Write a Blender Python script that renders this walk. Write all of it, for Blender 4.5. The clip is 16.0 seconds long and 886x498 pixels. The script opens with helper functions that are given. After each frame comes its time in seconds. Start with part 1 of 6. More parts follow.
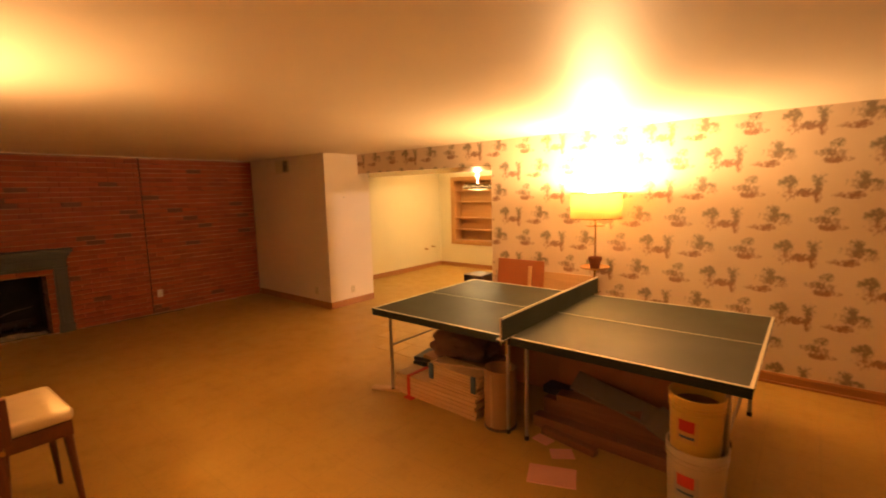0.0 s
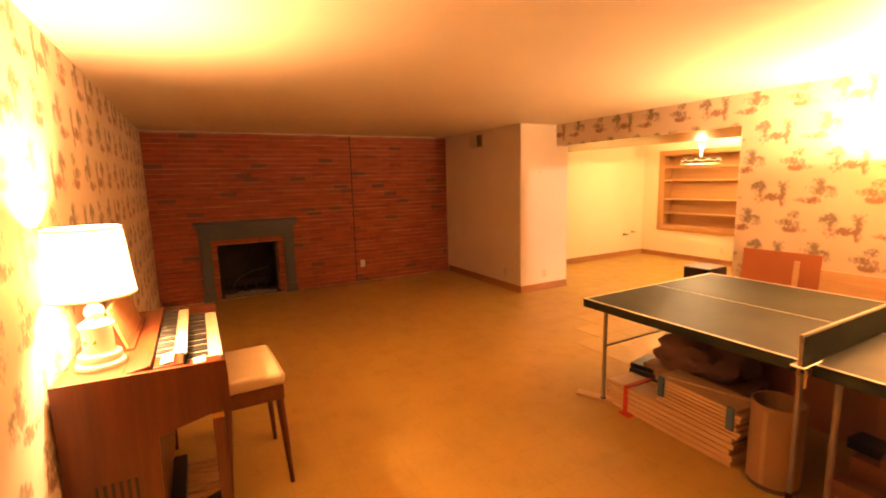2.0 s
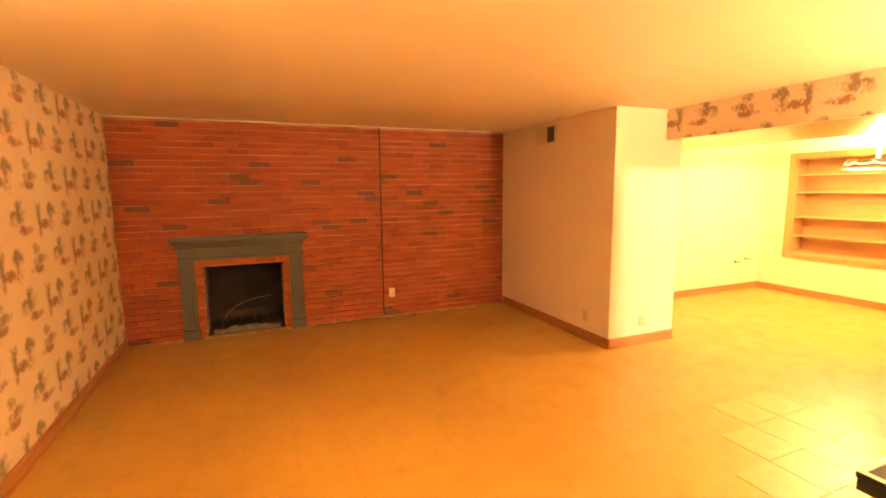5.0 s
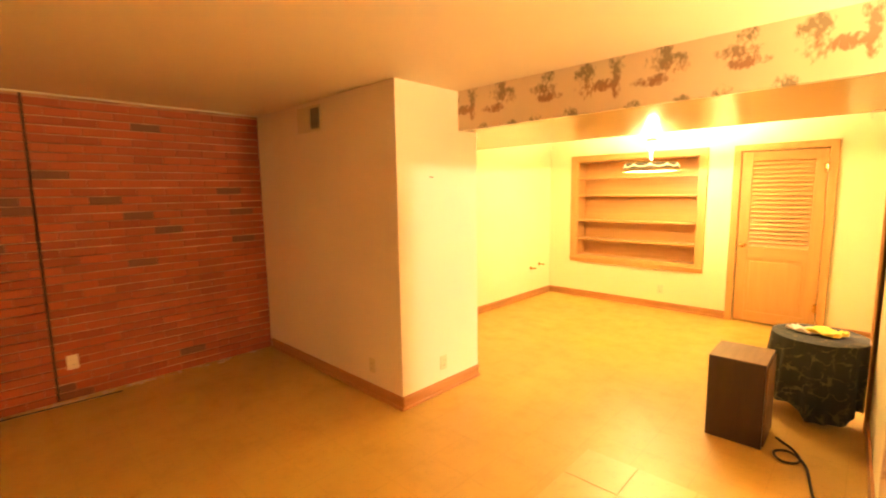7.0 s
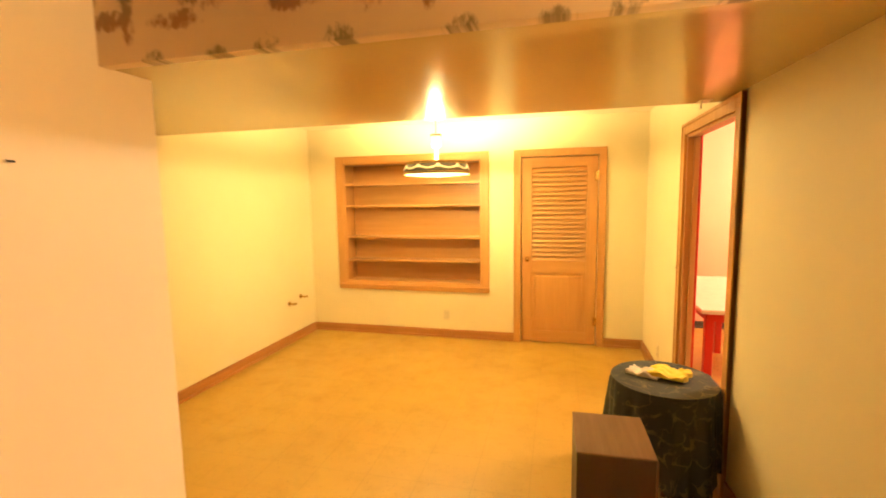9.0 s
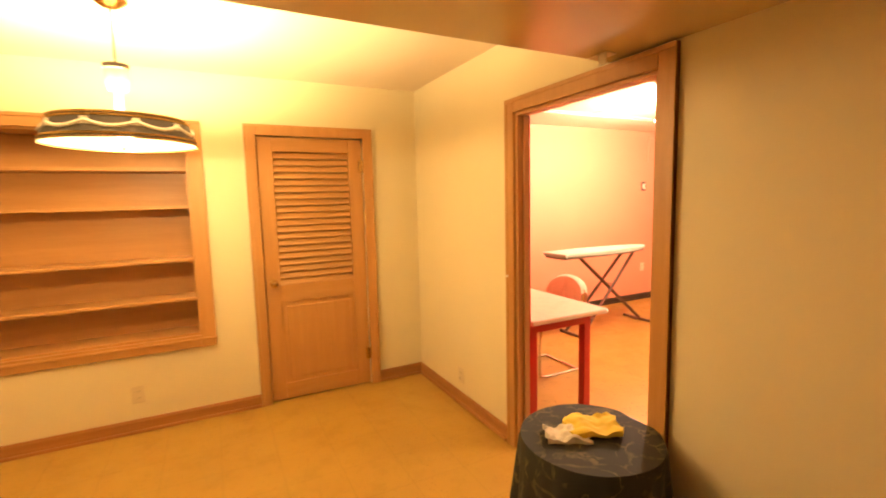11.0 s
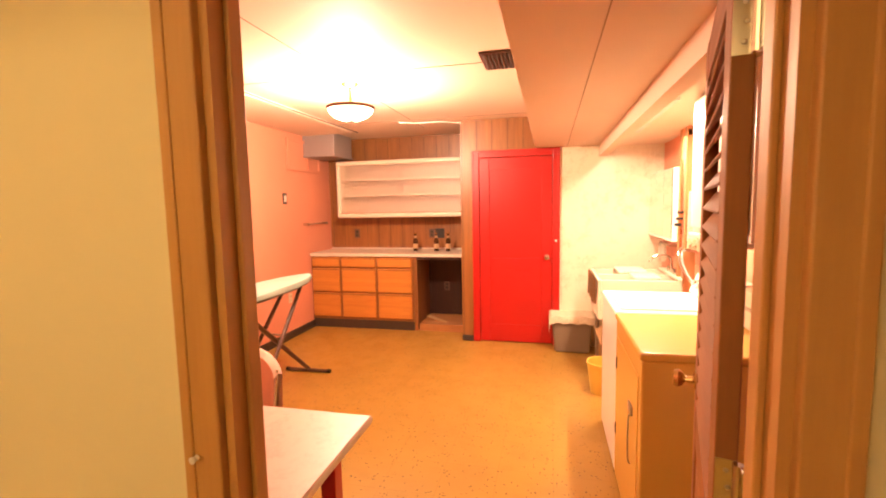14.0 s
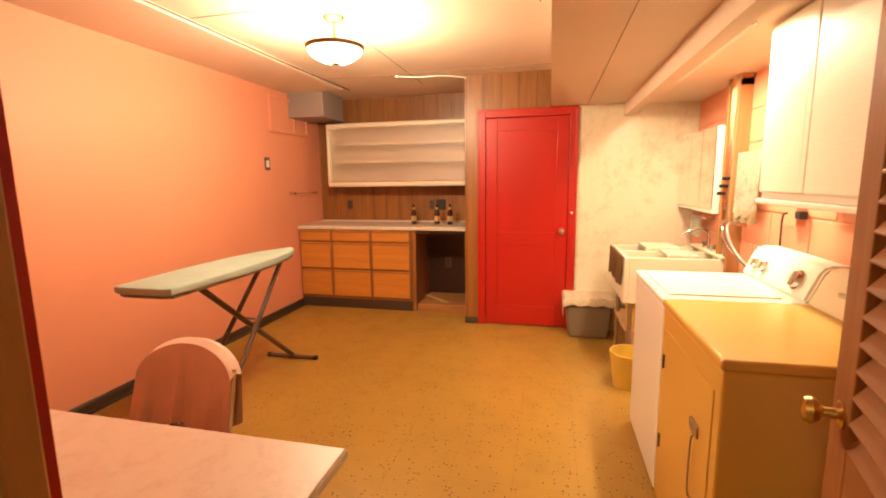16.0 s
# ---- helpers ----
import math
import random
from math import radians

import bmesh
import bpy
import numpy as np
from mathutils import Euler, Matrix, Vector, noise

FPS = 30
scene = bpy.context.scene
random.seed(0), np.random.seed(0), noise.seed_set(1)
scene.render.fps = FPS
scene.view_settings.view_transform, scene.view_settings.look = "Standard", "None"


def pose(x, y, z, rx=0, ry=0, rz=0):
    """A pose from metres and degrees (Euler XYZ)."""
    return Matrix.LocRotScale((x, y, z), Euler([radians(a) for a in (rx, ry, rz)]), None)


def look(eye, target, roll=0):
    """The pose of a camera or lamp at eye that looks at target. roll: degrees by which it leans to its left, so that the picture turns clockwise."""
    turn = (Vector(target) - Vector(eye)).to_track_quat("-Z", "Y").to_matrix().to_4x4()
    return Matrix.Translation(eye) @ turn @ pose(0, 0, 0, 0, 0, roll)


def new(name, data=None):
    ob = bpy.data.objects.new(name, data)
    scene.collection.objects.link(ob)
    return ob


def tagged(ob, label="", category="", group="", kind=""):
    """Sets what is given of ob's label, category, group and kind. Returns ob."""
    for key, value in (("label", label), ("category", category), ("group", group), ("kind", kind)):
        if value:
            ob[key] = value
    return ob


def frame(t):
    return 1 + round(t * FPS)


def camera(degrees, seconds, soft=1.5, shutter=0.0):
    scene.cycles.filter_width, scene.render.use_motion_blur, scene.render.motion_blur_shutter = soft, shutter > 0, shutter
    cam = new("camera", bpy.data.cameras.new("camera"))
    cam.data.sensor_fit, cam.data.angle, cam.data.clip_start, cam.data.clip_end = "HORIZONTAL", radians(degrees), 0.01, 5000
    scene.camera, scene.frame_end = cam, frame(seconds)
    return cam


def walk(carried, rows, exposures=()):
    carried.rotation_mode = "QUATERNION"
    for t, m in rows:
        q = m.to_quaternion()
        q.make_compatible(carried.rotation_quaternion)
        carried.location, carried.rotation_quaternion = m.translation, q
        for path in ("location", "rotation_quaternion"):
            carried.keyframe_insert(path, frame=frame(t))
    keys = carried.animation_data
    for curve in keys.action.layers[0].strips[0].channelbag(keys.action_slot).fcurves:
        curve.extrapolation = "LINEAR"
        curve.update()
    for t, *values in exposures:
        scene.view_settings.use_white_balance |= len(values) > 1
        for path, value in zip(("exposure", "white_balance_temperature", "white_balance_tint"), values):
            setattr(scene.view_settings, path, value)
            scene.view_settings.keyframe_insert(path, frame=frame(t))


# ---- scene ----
cam = camera(88.9, 16.0, soft=1.9, shutter=0.3)
PATH = [
    (0, (1.08, -0.194, 1.75), (-0.177, 1.341, 1.497), -1.4),
    (0.5, (0.968, -0.192, 1.676), (-0.465, 1.178, 1.416), -1.7),
    (1, (0.833, -0.172, 1.66), (-0.736, 1.034, 1.366), -1.4),
    (1.5, (0.657, -0.099, 1.632), (-1.001, 0.977, 1.328), -1.4),
    (2, (0.46, -0.009, 1.628), (-1.278, 0.933, 1.325), -1.5),
    (2.5, (0.208, 0.142, 1.606), (-1.597, 0.948, 1.305), -1.5),
    (3, (-0.054, 0.28, 1.578), (-1.909, 0.974, 1.296), -1.1),
    (5.5, (-1.422, 0.984, 1.603), (-3.231, 1.802, 1.36), -0.2),
    (6, (-1.683, 1.267, 1.593), (-3.39, 2.278, 1.344), -0.6),
    (6.5, (-1.909, 1.566, 1.582), (-3.473, 2.789, 1.339), -0.9),
    (7, (-2.127, 1.883, 1.592), (-3.502, 3.313, 1.339), -0.9),
    (7.5, (-2.331, 2.218, 1.56), (-3.504, 3.819, 1.316), -0.9),
    (8, (-2.507, 2.57, 1.574), (-3.491, 4.295, 1.341), -0.8),
    (10.5, (-3.514, 4.239, 1.521), (-2.983, 6.154, 1.301), -1.4),
    (11, (-3.608, 4.602, 1.506), (-2.708, 6.375, 1.287), -1.4),
    (11.5, (-3.586, 4.963, 1.492), (-2.331, 6.505, 1.283), -1.1),
    (12, (-3.463, 5.261, 1.465), (-1.944, 6.546, 1.257), -1.2),
    (12.5, (-3.292, 5.556, 1.495), (-1.602, 6.608, 1.295), -0.8),
    (13, (-3.13, 5.809, 1.513), (-1.301, 6.596, 1.324), -0.8),
    (13.5, (-2.926, 6.004, 1.5), (-1.018, 6.577, 1.316), -1.1),
    (14, (-2.759, 6.125, 1.506), (-0.821, 6.584, 1.315), -1.1),
    (14.5, (-2.605, 6.182, 1.501), (-0.654, 6.568, 1.295), -0.9),
    (15, (-2.469, 6.215, 1.48), (-0.514, 6.572, 1.247), -0.7),
    (15.5, (-2.356, 6.252, 1.456), (-0.413, 6.644, 1.192), -0.6),
    (16, (-2.265, 6.26, 1.424), (-0.34, 6.716, 1.127), -0.7),
]
EXPOSURE = [(0.0, -0.4, 6700, 30), (0.5, -0.35, 6800, 34), (1.0, -0.1, 7000, 46), (2.0, 0.25, 7100, 46), (3.0, 0.4, 7000, 40), (5.5, 1.55, 6600, 22), (6.2, 1.4, 6600, 20), (7.0, 1.0, 6500, 12), (8.2, 0.5, 6500, 6), (10.3, -0.2, 6700, 20), (11.5, -0.52, 6750, 34), (12.5, -0.72, 6750, 38), (13.3, -0.82, 6650, 34), (14.5, -1.1, 6500, 26), (15.5, -1.45, 6300, 12), (16.0, -1.6, 6250, 6)]
walk(cam, [(t, look(eye, target, roll)) for t, eye, target, roll in PATH], EXPOSURE)

# ---- world: a closed basement, so almost no daylight ----
world = bpy.data.worlds.new("world")
scene.world = world
world.use_nodes = True
world.node_tree.nodes["Background"].inputs[0].default_value = (0.5, 0.45, 0.4, 1)
world.node_tree.nodes["Background"].inputs[1].default_value = 0.02

WARM = (1.0, 0.635, 0.24)
YELLOW = (1.0, 0.79, 0.35)
PINKISH = (1.0, 0.755, 0.47)


def lamp_point(name, place, watts, colour, size):
    data = bpy.data.lights.new(name, "POINT")
    data.energy, data.color, data.shadow_soft_size = watts, colour, size
    ob = new(name, data)
    ob.location = place
    return ob


FLOOR_LAMP = (-0.61, 4.315)
ORGAN_LAMP = (-1.80, -0.415)
PENDANT = (-3.93, 7.02)
DOME = (0.40, 7.55)
lamp_point("floor_lamp_bulb", (*FLOOR_LAMP, 1.665), 590, WARM, 0.075)
lamp_point("organ_lamp_bulb", (*ORGAN_LAMP, 1.345), 300, WARM, 0.07)
lamp_point("pendant_bulb", (*PENDANT, 1.80), 390, YELLOW, 0.06)
lamp_point("dome_bulb", (*DOME, 2.17), 1050, PINKISH, 0.08)
tube_data = bpy.data.lights.new("washer_tube_light", "AREA")
tube_data.shape, tube_data.size, tube_data.size_y, tube_data.energy, tube_data.color = "RECTANGLE", 1.1, 0.06, 150, (1.0, 0.76, 0.46)
tube_light = new("washer_tube_light", tube_data)
tube_light.matrix_world = pose(0.55, 5.48, 2.045, 0, 0, 0)


# ---- mesh helpers ----
def bx(bm, x0, y0, z0, x1, y1, z1, r=0.0, seg=2):
    """A box between two corners, with rounded edges of radius r."""
    made = bmesh.ops.create_cube(bm, size=1)["verts"]
    for v in made:
        v.co = Vector((x0 + (v.co.x + 0.5) * (x1 - x0), y0 + (v.co.y + 0.5) * (y1 - y0), z0 + (v.co.z + 0.5) * (z1 - z0)))
    if r > 0:
        edges = list({e for v in made for e in v.link_edges})
        bmesh.ops.bevel(bm, geom=edges, offset=r, segments=seg, profile=0.5, affect="EDGES", clamp_overlap=True)
    return bm


def box(x0, y0, z0, x1, y1, z1, r=0.0, seg=2):
    return bx(bmesh.new(), x0, y0, z0, x1, y1, z1, r, seg)


def lathe(profile, steps=32, bm=None, centre=(0, 0, 0), scale_y=1.0, ring=False):
    """A body of revolution about z from (radius, height) pairs; ring: the profile closes on itself and leaves a hole."""
    bm = bm or bmesh.new()
    rings = []
    for rad, z in profile:
        rings.append([bm.verts.new((centre[0] + rad * math.cos(a), centre[1] + scale_y * rad * math.sin(a), centre[2] + z))
                      for a in (2 * math.pi * k / steps for k in range(steps))])
    pairs = list(zip(rings, rings[1:])) + ([(rings[-1], rings[0])] if ring else [])
    for lo, hi in pairs:
        for k in range(steps):
            bm.faces.new((lo[k], lo[(k + 1) % steps], hi[(k + 1) % steps], hi[k]))
    if not ring:
        bm.faces.new(rings[0][::-1])
        bm.faces.new(rings[-1])
    return bm


def rod(bm, a, b, r, steps=10, r2=None):
    """A round bar from a to b."""
    a, b = Vector(a), Vector(b)
    r2 = r if r2 is None else r2
    q = (b - a).to_track_quat("Z", "Y").to_matrix()
    ends = []
    for p, rad in ((a, r), (b, r2)):
        ends.append([bm.verts.new(p + q @ Vector((rad * math.cos(t), rad * math.sin(t), 0))) for t in (2 * math.pi * k / steps for k in range(steps))])
    for k in range(steps):
        bm.faces.new((ends[0][k], ends[0][(k + 1) % steps], ends[1][(k + 1) % steps], ends[1][k]))
    bm.faces.new(ends[0][::-1])
    bm.faces.new(ends[1])
    return bm


def tube(bm, points, r, steps=8):
    """A bent round bar through points, smoothed at the corners."""
    pts = [Vector(p) for p in points]
    for _ in range(2):
        out = [pts[0]]
        for a, b in zip(pts, pts[1:]):
            out += [a.lerp(b, 0.25), a.lerp(b, 0.75)]
        pts = out + [pts[-1]]
    rings = []
    for k, p in enumerate(pts):
        way = (pts[min(k + 1, len(pts) - 1)] - pts[max(k - 1, 0)]).normalized()
        side = way.cross(Vector((0.31, 0.17, 0.93))).normalized()
        up = side.cross(way)
        rings.append([bm.verts.new(p + r * (side * math.cos(t) + up * math.sin(t))) for t in (2 * math.pi * j / steps for j in range(steps))])
    for lo, hi in zip(rings, rings[1:]):
        for j in range(steps):
            bm.faces.new((lo[j], lo[(j + 1) % steps], hi[(j + 1) % steps], hi[j]))
    bm.faces.new(rings[0][::-1])
    bm.faces.new(rings[-1])
    return bm


def prism(outline, z0, z1, bm=None, r=0.0):
    """An upright prism over an outline of (x, y)."""
    bm = bm or bmesh.new()
    lo = [bm.verts.new((x, y, z0)) for x, y in outline]
    hi = [bm.verts.new((x, y, z1)) for x, y in outline]
    n = len(outline)
    faces = [bm.faces.new(lo[::-1]), bm.faces.new(hi)]
    for k in range(n):
        faces.append(bm.faces.new((lo[k], lo[(k + 1) % n], hi[(k + 1) % n], hi[k])))
    if r > 0:
        edges = list({e for f in faces[:2] for e in f.edges})
        bmesh.ops.bevel(bm, geom=edges, offset=r, segments=2, profile=0.5, affect="EDGES", clamp_overlap=True)
    return bm


def turned(bm, m):
    bmesh.ops.transform(bm, matrix=m, verts=bm.verts)
    return bm


def part(name, bm, material, parent=None, label="", smooth=False, at=None):
    """Links a bmesh as one mesh object under a thing or part."""
    bmesh.ops.recalc_face_normals(bm, faces=bm.faces)
    mesh = bpy.data.meshes.new(name)
    bm.to_mesh(mesh)
    bm.free()
    mesh.materials.append(material)
    if smooth:
        for p in mesh.polygons:
            p.use_smooth = True
        mesh.set_sharp_from_angle(angle=radians(40))
    ob = new(name, mesh)
    if parent is not None:
        ob.parent = parent
    if at is not None:
        ob.matrix_basis = at
    if label:
        ob["label"] = label
    return ob


def thing(name, label, category, m=None, group=""):
    ob = new(name)
    ob.empty_display_size = 0.1
    ob.matrix_basis = m if m is not None else Matrix()
    return tagged(ob, label, category, group)


def structure(name, bm, material, label, category):
    return tagged(part(name, bm, material), label, category, kind="structure")


# ---- materials ----
def graph(name):
    m = bpy.data.materials.new(name)
    m.use_nodes = True
    t = m.node_tree
    return m, t, t.nodes["Principled BSDF"]


def node(t, kind, **values):
    n = t.nodes.new(kind)
    for key, value in values.items():
        n.inputs[key.replace("_", " ")].default_value = value
    return n


def mathn(t, op, a, b=None, c=None):
    n = t.nodes.new("ShaderNodeMath")
    n.operation = op
    for k, v in enumerate((a, b, c)):
        if v is None:
            continue
        if isinstance(v, (int, float)):
            n.inputs[k].default_value = v
        else:
            t.links.new(v, n.inputs[k])
    return n.outputs[0]


def mixc(t, fac, a, b, blend="MIX"):
    n = t.nodes.new("ShaderNodeMix")
    n.data_type, n.blend_type = "RGBA", blend
    for k, v in ((0, fac), (6, a), (7, b)):
        if isinstance(v, (int, float)):
            n.inputs[k].default_value = v
        elif isinstance(v, tuple):
            n.inputs[k].default_value = (*v[:3], 1)
        else:
            t.links.new(v, n.inputs[k])
    return n.outputs[2]


def coords(t, stretch=(1, 1, 1), kind="Object"):
    tc = t.nodes.new("ShaderNodeTexCoord")
    mp = t.nodes.new("ShaderNodeMapping")
    mp.inputs["Scale"].default_value = stretch
    t.links.new(tc.outputs[kind], mp.inputs[0])
    return mp.outputs[0]


def noise_tex(t, where, scale, detail=4.0, rough=0.55):
    n = node(t, "ShaderNodeTexNoise", Scale=scale, Detail=detail, Roughness=rough)
    t.links.new(where, n.inputs["Vector"])
    return n.outputs["Fac"]


def ramp(t, fac, lo, hi):
    n = t.nodes.new("ShaderNodeMapRange")
    n.inputs[1].default_value, n.inputs[2].default_value = lo, hi
    t.links.new(fac, n.inputs[0])
    return n.outputs[0]


def bumped(t, bsdf, height, strength, distance=0.01):
    n = t.nodes.new("ShaderNodeBump")
    n.inputs["Strength"].default_value, n.inputs["Distance"].default_value = strength, distance
    t.links.new(height, n.inputs["Height"])
    t.links.new(n.outputs[0], bsdf.inputs["Normal"])


def surface(name, colour, rough=0.5, metal=0.0, coarse=1.2, fine=40.0, vary=0.12, bump=0.06, tint=None, stretch=(1, 1, 1), per_object=0.0):
    """A painted, cloth or metal surface with stains at one scale and grain at another."""
    m, t, b = graph(name)
    where = coords(t, stretch)
    big, small = noise_tex(t, where, coarse), noise_tex(t, where, fine, 3)
    dark = tuple(c * (1 - 2 * vary) for c in colour)
    col = mixc(t, ramp(t, big, 0.3, 0.75), colour, tint or dark)
    col = mixc(t, mathn(t, "MULTIPLY", ramp(t, small, 0.35, 0.75), vary), col, dark)
    if per_object:
        info = t.nodes.new("ShaderNodeObjectInfo")
        col = mixc(t, mathn(t, "MULTIPLY", info.outputs["Random"], per_object), col, tuple(c * 0.35 for c in colour))
    t.links.new(col, b.inputs["Base Color"])
    b.inputs["Metallic"].default_value = metal
    r = mathn(t, "MULTIPLY_ADD", big, 0.22, rough - 0.11)
    t.links.new(r, b.inputs["Roughness"])
    if bump:
        bumped(t, b, small, bump, 0.004)
    return m


def wood(name, light, dark, rough=0.4, axis="x", scale=1.0, bump=0.05):
    """Wood with grain along one axis."""
    m, t, b = graph(name)
    stretch = {"x": (0.7, 9, 9), "y": (9, 0.7, 9), "z": (9, 9, 0.7)}[axis]
    where = coords(t, tuple(s * scale for s in stretch))
    grain, fine = noise_tex(t, where, 2.2, 6, 0.65), noise_tex(t, where, 14.0, 3)
    col = mixc(t, ramp(t, grain, 0.32, 0.7), light, dark)
    col = mixc(t, mathn(t, "MULTIPLY", ramp(t, fine, 0.45, 0.8), 0.35), col, dark)
    t.links.new(col, b.inputs["Base Color"])
    t.links.new(mathn(t, "MULTIPLY_ADD", grain, 0.2, rough - 0.1), b.inputs["Roughness"])
    bumped(t, b, fine, bump, 0.003)
    return m


def wallpaper(name, along):
    """Cream paper with rows of small printed scenes: tall house-and-tree groups and two kinds of shrub, brown below and sage above."""
    m, t, b = graph(name)
    tc = t.nodes.new("ShaderNodeTexCoord")
    sep = t.nodes.new("ShaderNodeSeparateXYZ")
    t.links.new(tc.outputs["Object"], sep.inputs[0])
    u, v = sep.outputs[along], sep.outputs[2]
    period, pitch = 1.10, 0.27
    rowf = mathn(t, "DIVIDE", mathn(t, "SUBTRACT", v, 2.25 - 0.135 - 20 * pitch), pitch)
    row = mathn(t, "FLOOR", rowf)
    lv = mathn(t, "MULTIPLY", mathn(t, "SUBTRACT", mathn(t, "FRACT", rowf), 0.5), pitch)
    odd = mathn(t, "MODULO", row, 2.0)
    cell = mathn(t, "ADD", mathn(t, "DIVIDE", mathn(t, "ADD", u, 33 + 0.28), period / 3), mathn(t, "MULTIPLY", odd, 1.5))
    idx = mathn(t, "MODULO", mathn(t, "FLOOR", cell), 3.0)
    lu = mathn(t, "MULTIPLY", mathn(t, "SUBTRACT", mathn(t, "FRACT", cell), 0.5), period / 3)
    # a repeatable noise for each kind of motif
    comb = t.nodes.new("ShaderNodeCombineXYZ")
    t.links.new(mathn(t, "ADD", lu, mathn(t, "MULTIPLY", idx, 3.7)), comb.inputs[0])
    t.links.new(mathn(t, "MULTIPLY", lv, 0.6), comb.inputs[1])
    blot = noise_tex(t, comb.outputs[0], 15.0, 3, 0.6)
    twig = noise_tex(t, comb.outputs[0], 55.0, 2, 0.5)

    def blob(cx, cy, rx, ry):
        dx = mathn(t, "DIVIDE", mathn(t, "SUBTRACT", lu, cx * 1.2), rx * 1.25)
        dy = mathn(t, "DIVIDE", mathn(t, "SUBTRACT", lv, cy * 1.2), ry * 1.6)
        d = mathn(t, "ADD", mathn(t, "MULTIPLY", dx, dx), mathn(t, "MULTIPLY", dy, dy))
        return mathn(t, "SUBTRACT", 1.0, d)

    def union(*shapes):
        out = shapes[0]
        for s in shapes[1:]:
            out = mathn(t, "MAXIMUM", out, s)
        return out

    group = union(blob(-0.075, 0.045, 0.065, 0.036), blob(-0.07, -0.025, 0.042, 0.06), blob(0.09, 0.045, 0.045, 0.05), blob(0.09, -0.035, 0.028, 0.06), blob(0.0, -0.035, 0.12, 0.025))
    shrub = union(blob(0.0, 0.07, 0.045, 0.035), blob(0.02, 0.02, 0.085, 0.03), blob(-0.03, -0.055, 0.105, 0.022), blob(0.06, -0.015, 0.05, 0.03), blob(-0.04, 0.03, 0.05, 0.04))
    bush = union(blob(0.015, 0.05, 0.05, 0.035), blob(-0.01, 0.005, 0.09, 0.026), blob(0.02, -0.045, 0.08, 0.022))
    is0 = mathn(t, "LESS_THAN", idx, 0.5)
    is2 = mathn(t, "GREATER_THAN", idx, 1.5)
    is1 = mathn(t, "SUBTRACT", mathn(t, "SUBTRACT", 1.0, is0), is2)
    shape = mathn(t, "ADD", mathn(t, "ADD", mathn(t, "MULTIPLY", group, is0), mathn(t, "MULTIPLY", shrub, is1)), mathn(t, "MULTIPLY", bush, is2))
    ink = mathn(t, "ADD", mathn(t, "MULTIPLY", shape, 0.55), mathn(t, "MULTIPLY", mathn(t, "SUBTRACT", blot, 0.5), 2.3))
    ink = mathn(t, "ADD", ink, mathn(t, "MULTIPLY", mathn(t, "SUBTRACT", twig, 0.5), 1.3))
    inside = ramp(t, shape, -0.35, 0.25)
    mask = mathn(t, "MULTIPLY", ramp(t, ink, 0.05, 0.6), inside)
    where = coords(t)
    age = noise_tex(t, where, 1.3)
    paper = mixc(t, ramp(t, age, 0.35, 0.75), (0.70, 0.58, 0.45), (0.62, 0.49, 0.36))
    hue = ramp(t, mathn(t, "ADD", lv, mathn(t, "MULTIPLY", mathn(t, "SUBTRACT", blot, 0.5), 0.18)), -0.05, 0.05)
    print_colour = mixc(t, hue, (0.27, 0.13, 0.08), (0.19, 0.165, 0.115))
    col = mixc(t, mathn(t, "MULTIPLY", mask, 0.88), paper, print_colour)
    t.links.new(col, b.inputs["Base Color"])
    b.inputs["Roughness"].default_value = 0.62
    b.inputs["Specular IOR Level"].default_value = 0.3
    bumped(t, b, noise_tex(t, where, 160, 2), 0.05, 0.002)
    return m


def brick_mat(name):
    """Red-orange face brick, each its own shade, a few burnt dark."""
    m, t, b = graph(name)
    where = coords(t)
    info = t.nodes.new("ShaderNodeObjectInfo")
    geo = t.nodes.new("ShaderNodeNewGeometry")
    rnd = mathn(t, "FRACT", mathn(t, "ADD", info.outputs["Random"], geo.outputs["Random Per Island"]))
    rnd2 = mathn(t, "FRACT", mathn(t, "MULTIPLY", rnd, 17.3))
    col = mixc(t, rnd, (0.38, 0.074, 0.021), (0.24, 0.044, 0.015))
    col = mixc(t, mathn(t, "MULTIPLY", rnd2, 0.4), col, (0.37, 0.105, 0.036))
    col = mixc(t, mathn(t, "MULTIPLY", mathn(t, "GREATER_THAN", rnd2, 0.95), 0.75), col, (0.09, 0.045, 0.028))
    stain = noise_tex(t, where, 2.0, 5)
    grit = noise_tex(t, where, 90, 4, 0.7)
    col = mixc(t, mathn(t, "MULTIPLY", ramp(t, stain, 0.45, 0.8), 0.4), col, (0.19, 0.048, 0.018))
    col = mixc(t, mathn(t, "MULTIPLY", ramp(t, grit, 0.5, 0.85), 0.35), col, (0.20, 0.07, 0.04))
    t.links.new(col, b.inputs["Base Color"])
    b.inputs["Roughness"].default_value = 0.62
    bumped(t, b, grit, 0.35, 0.006)
    return m


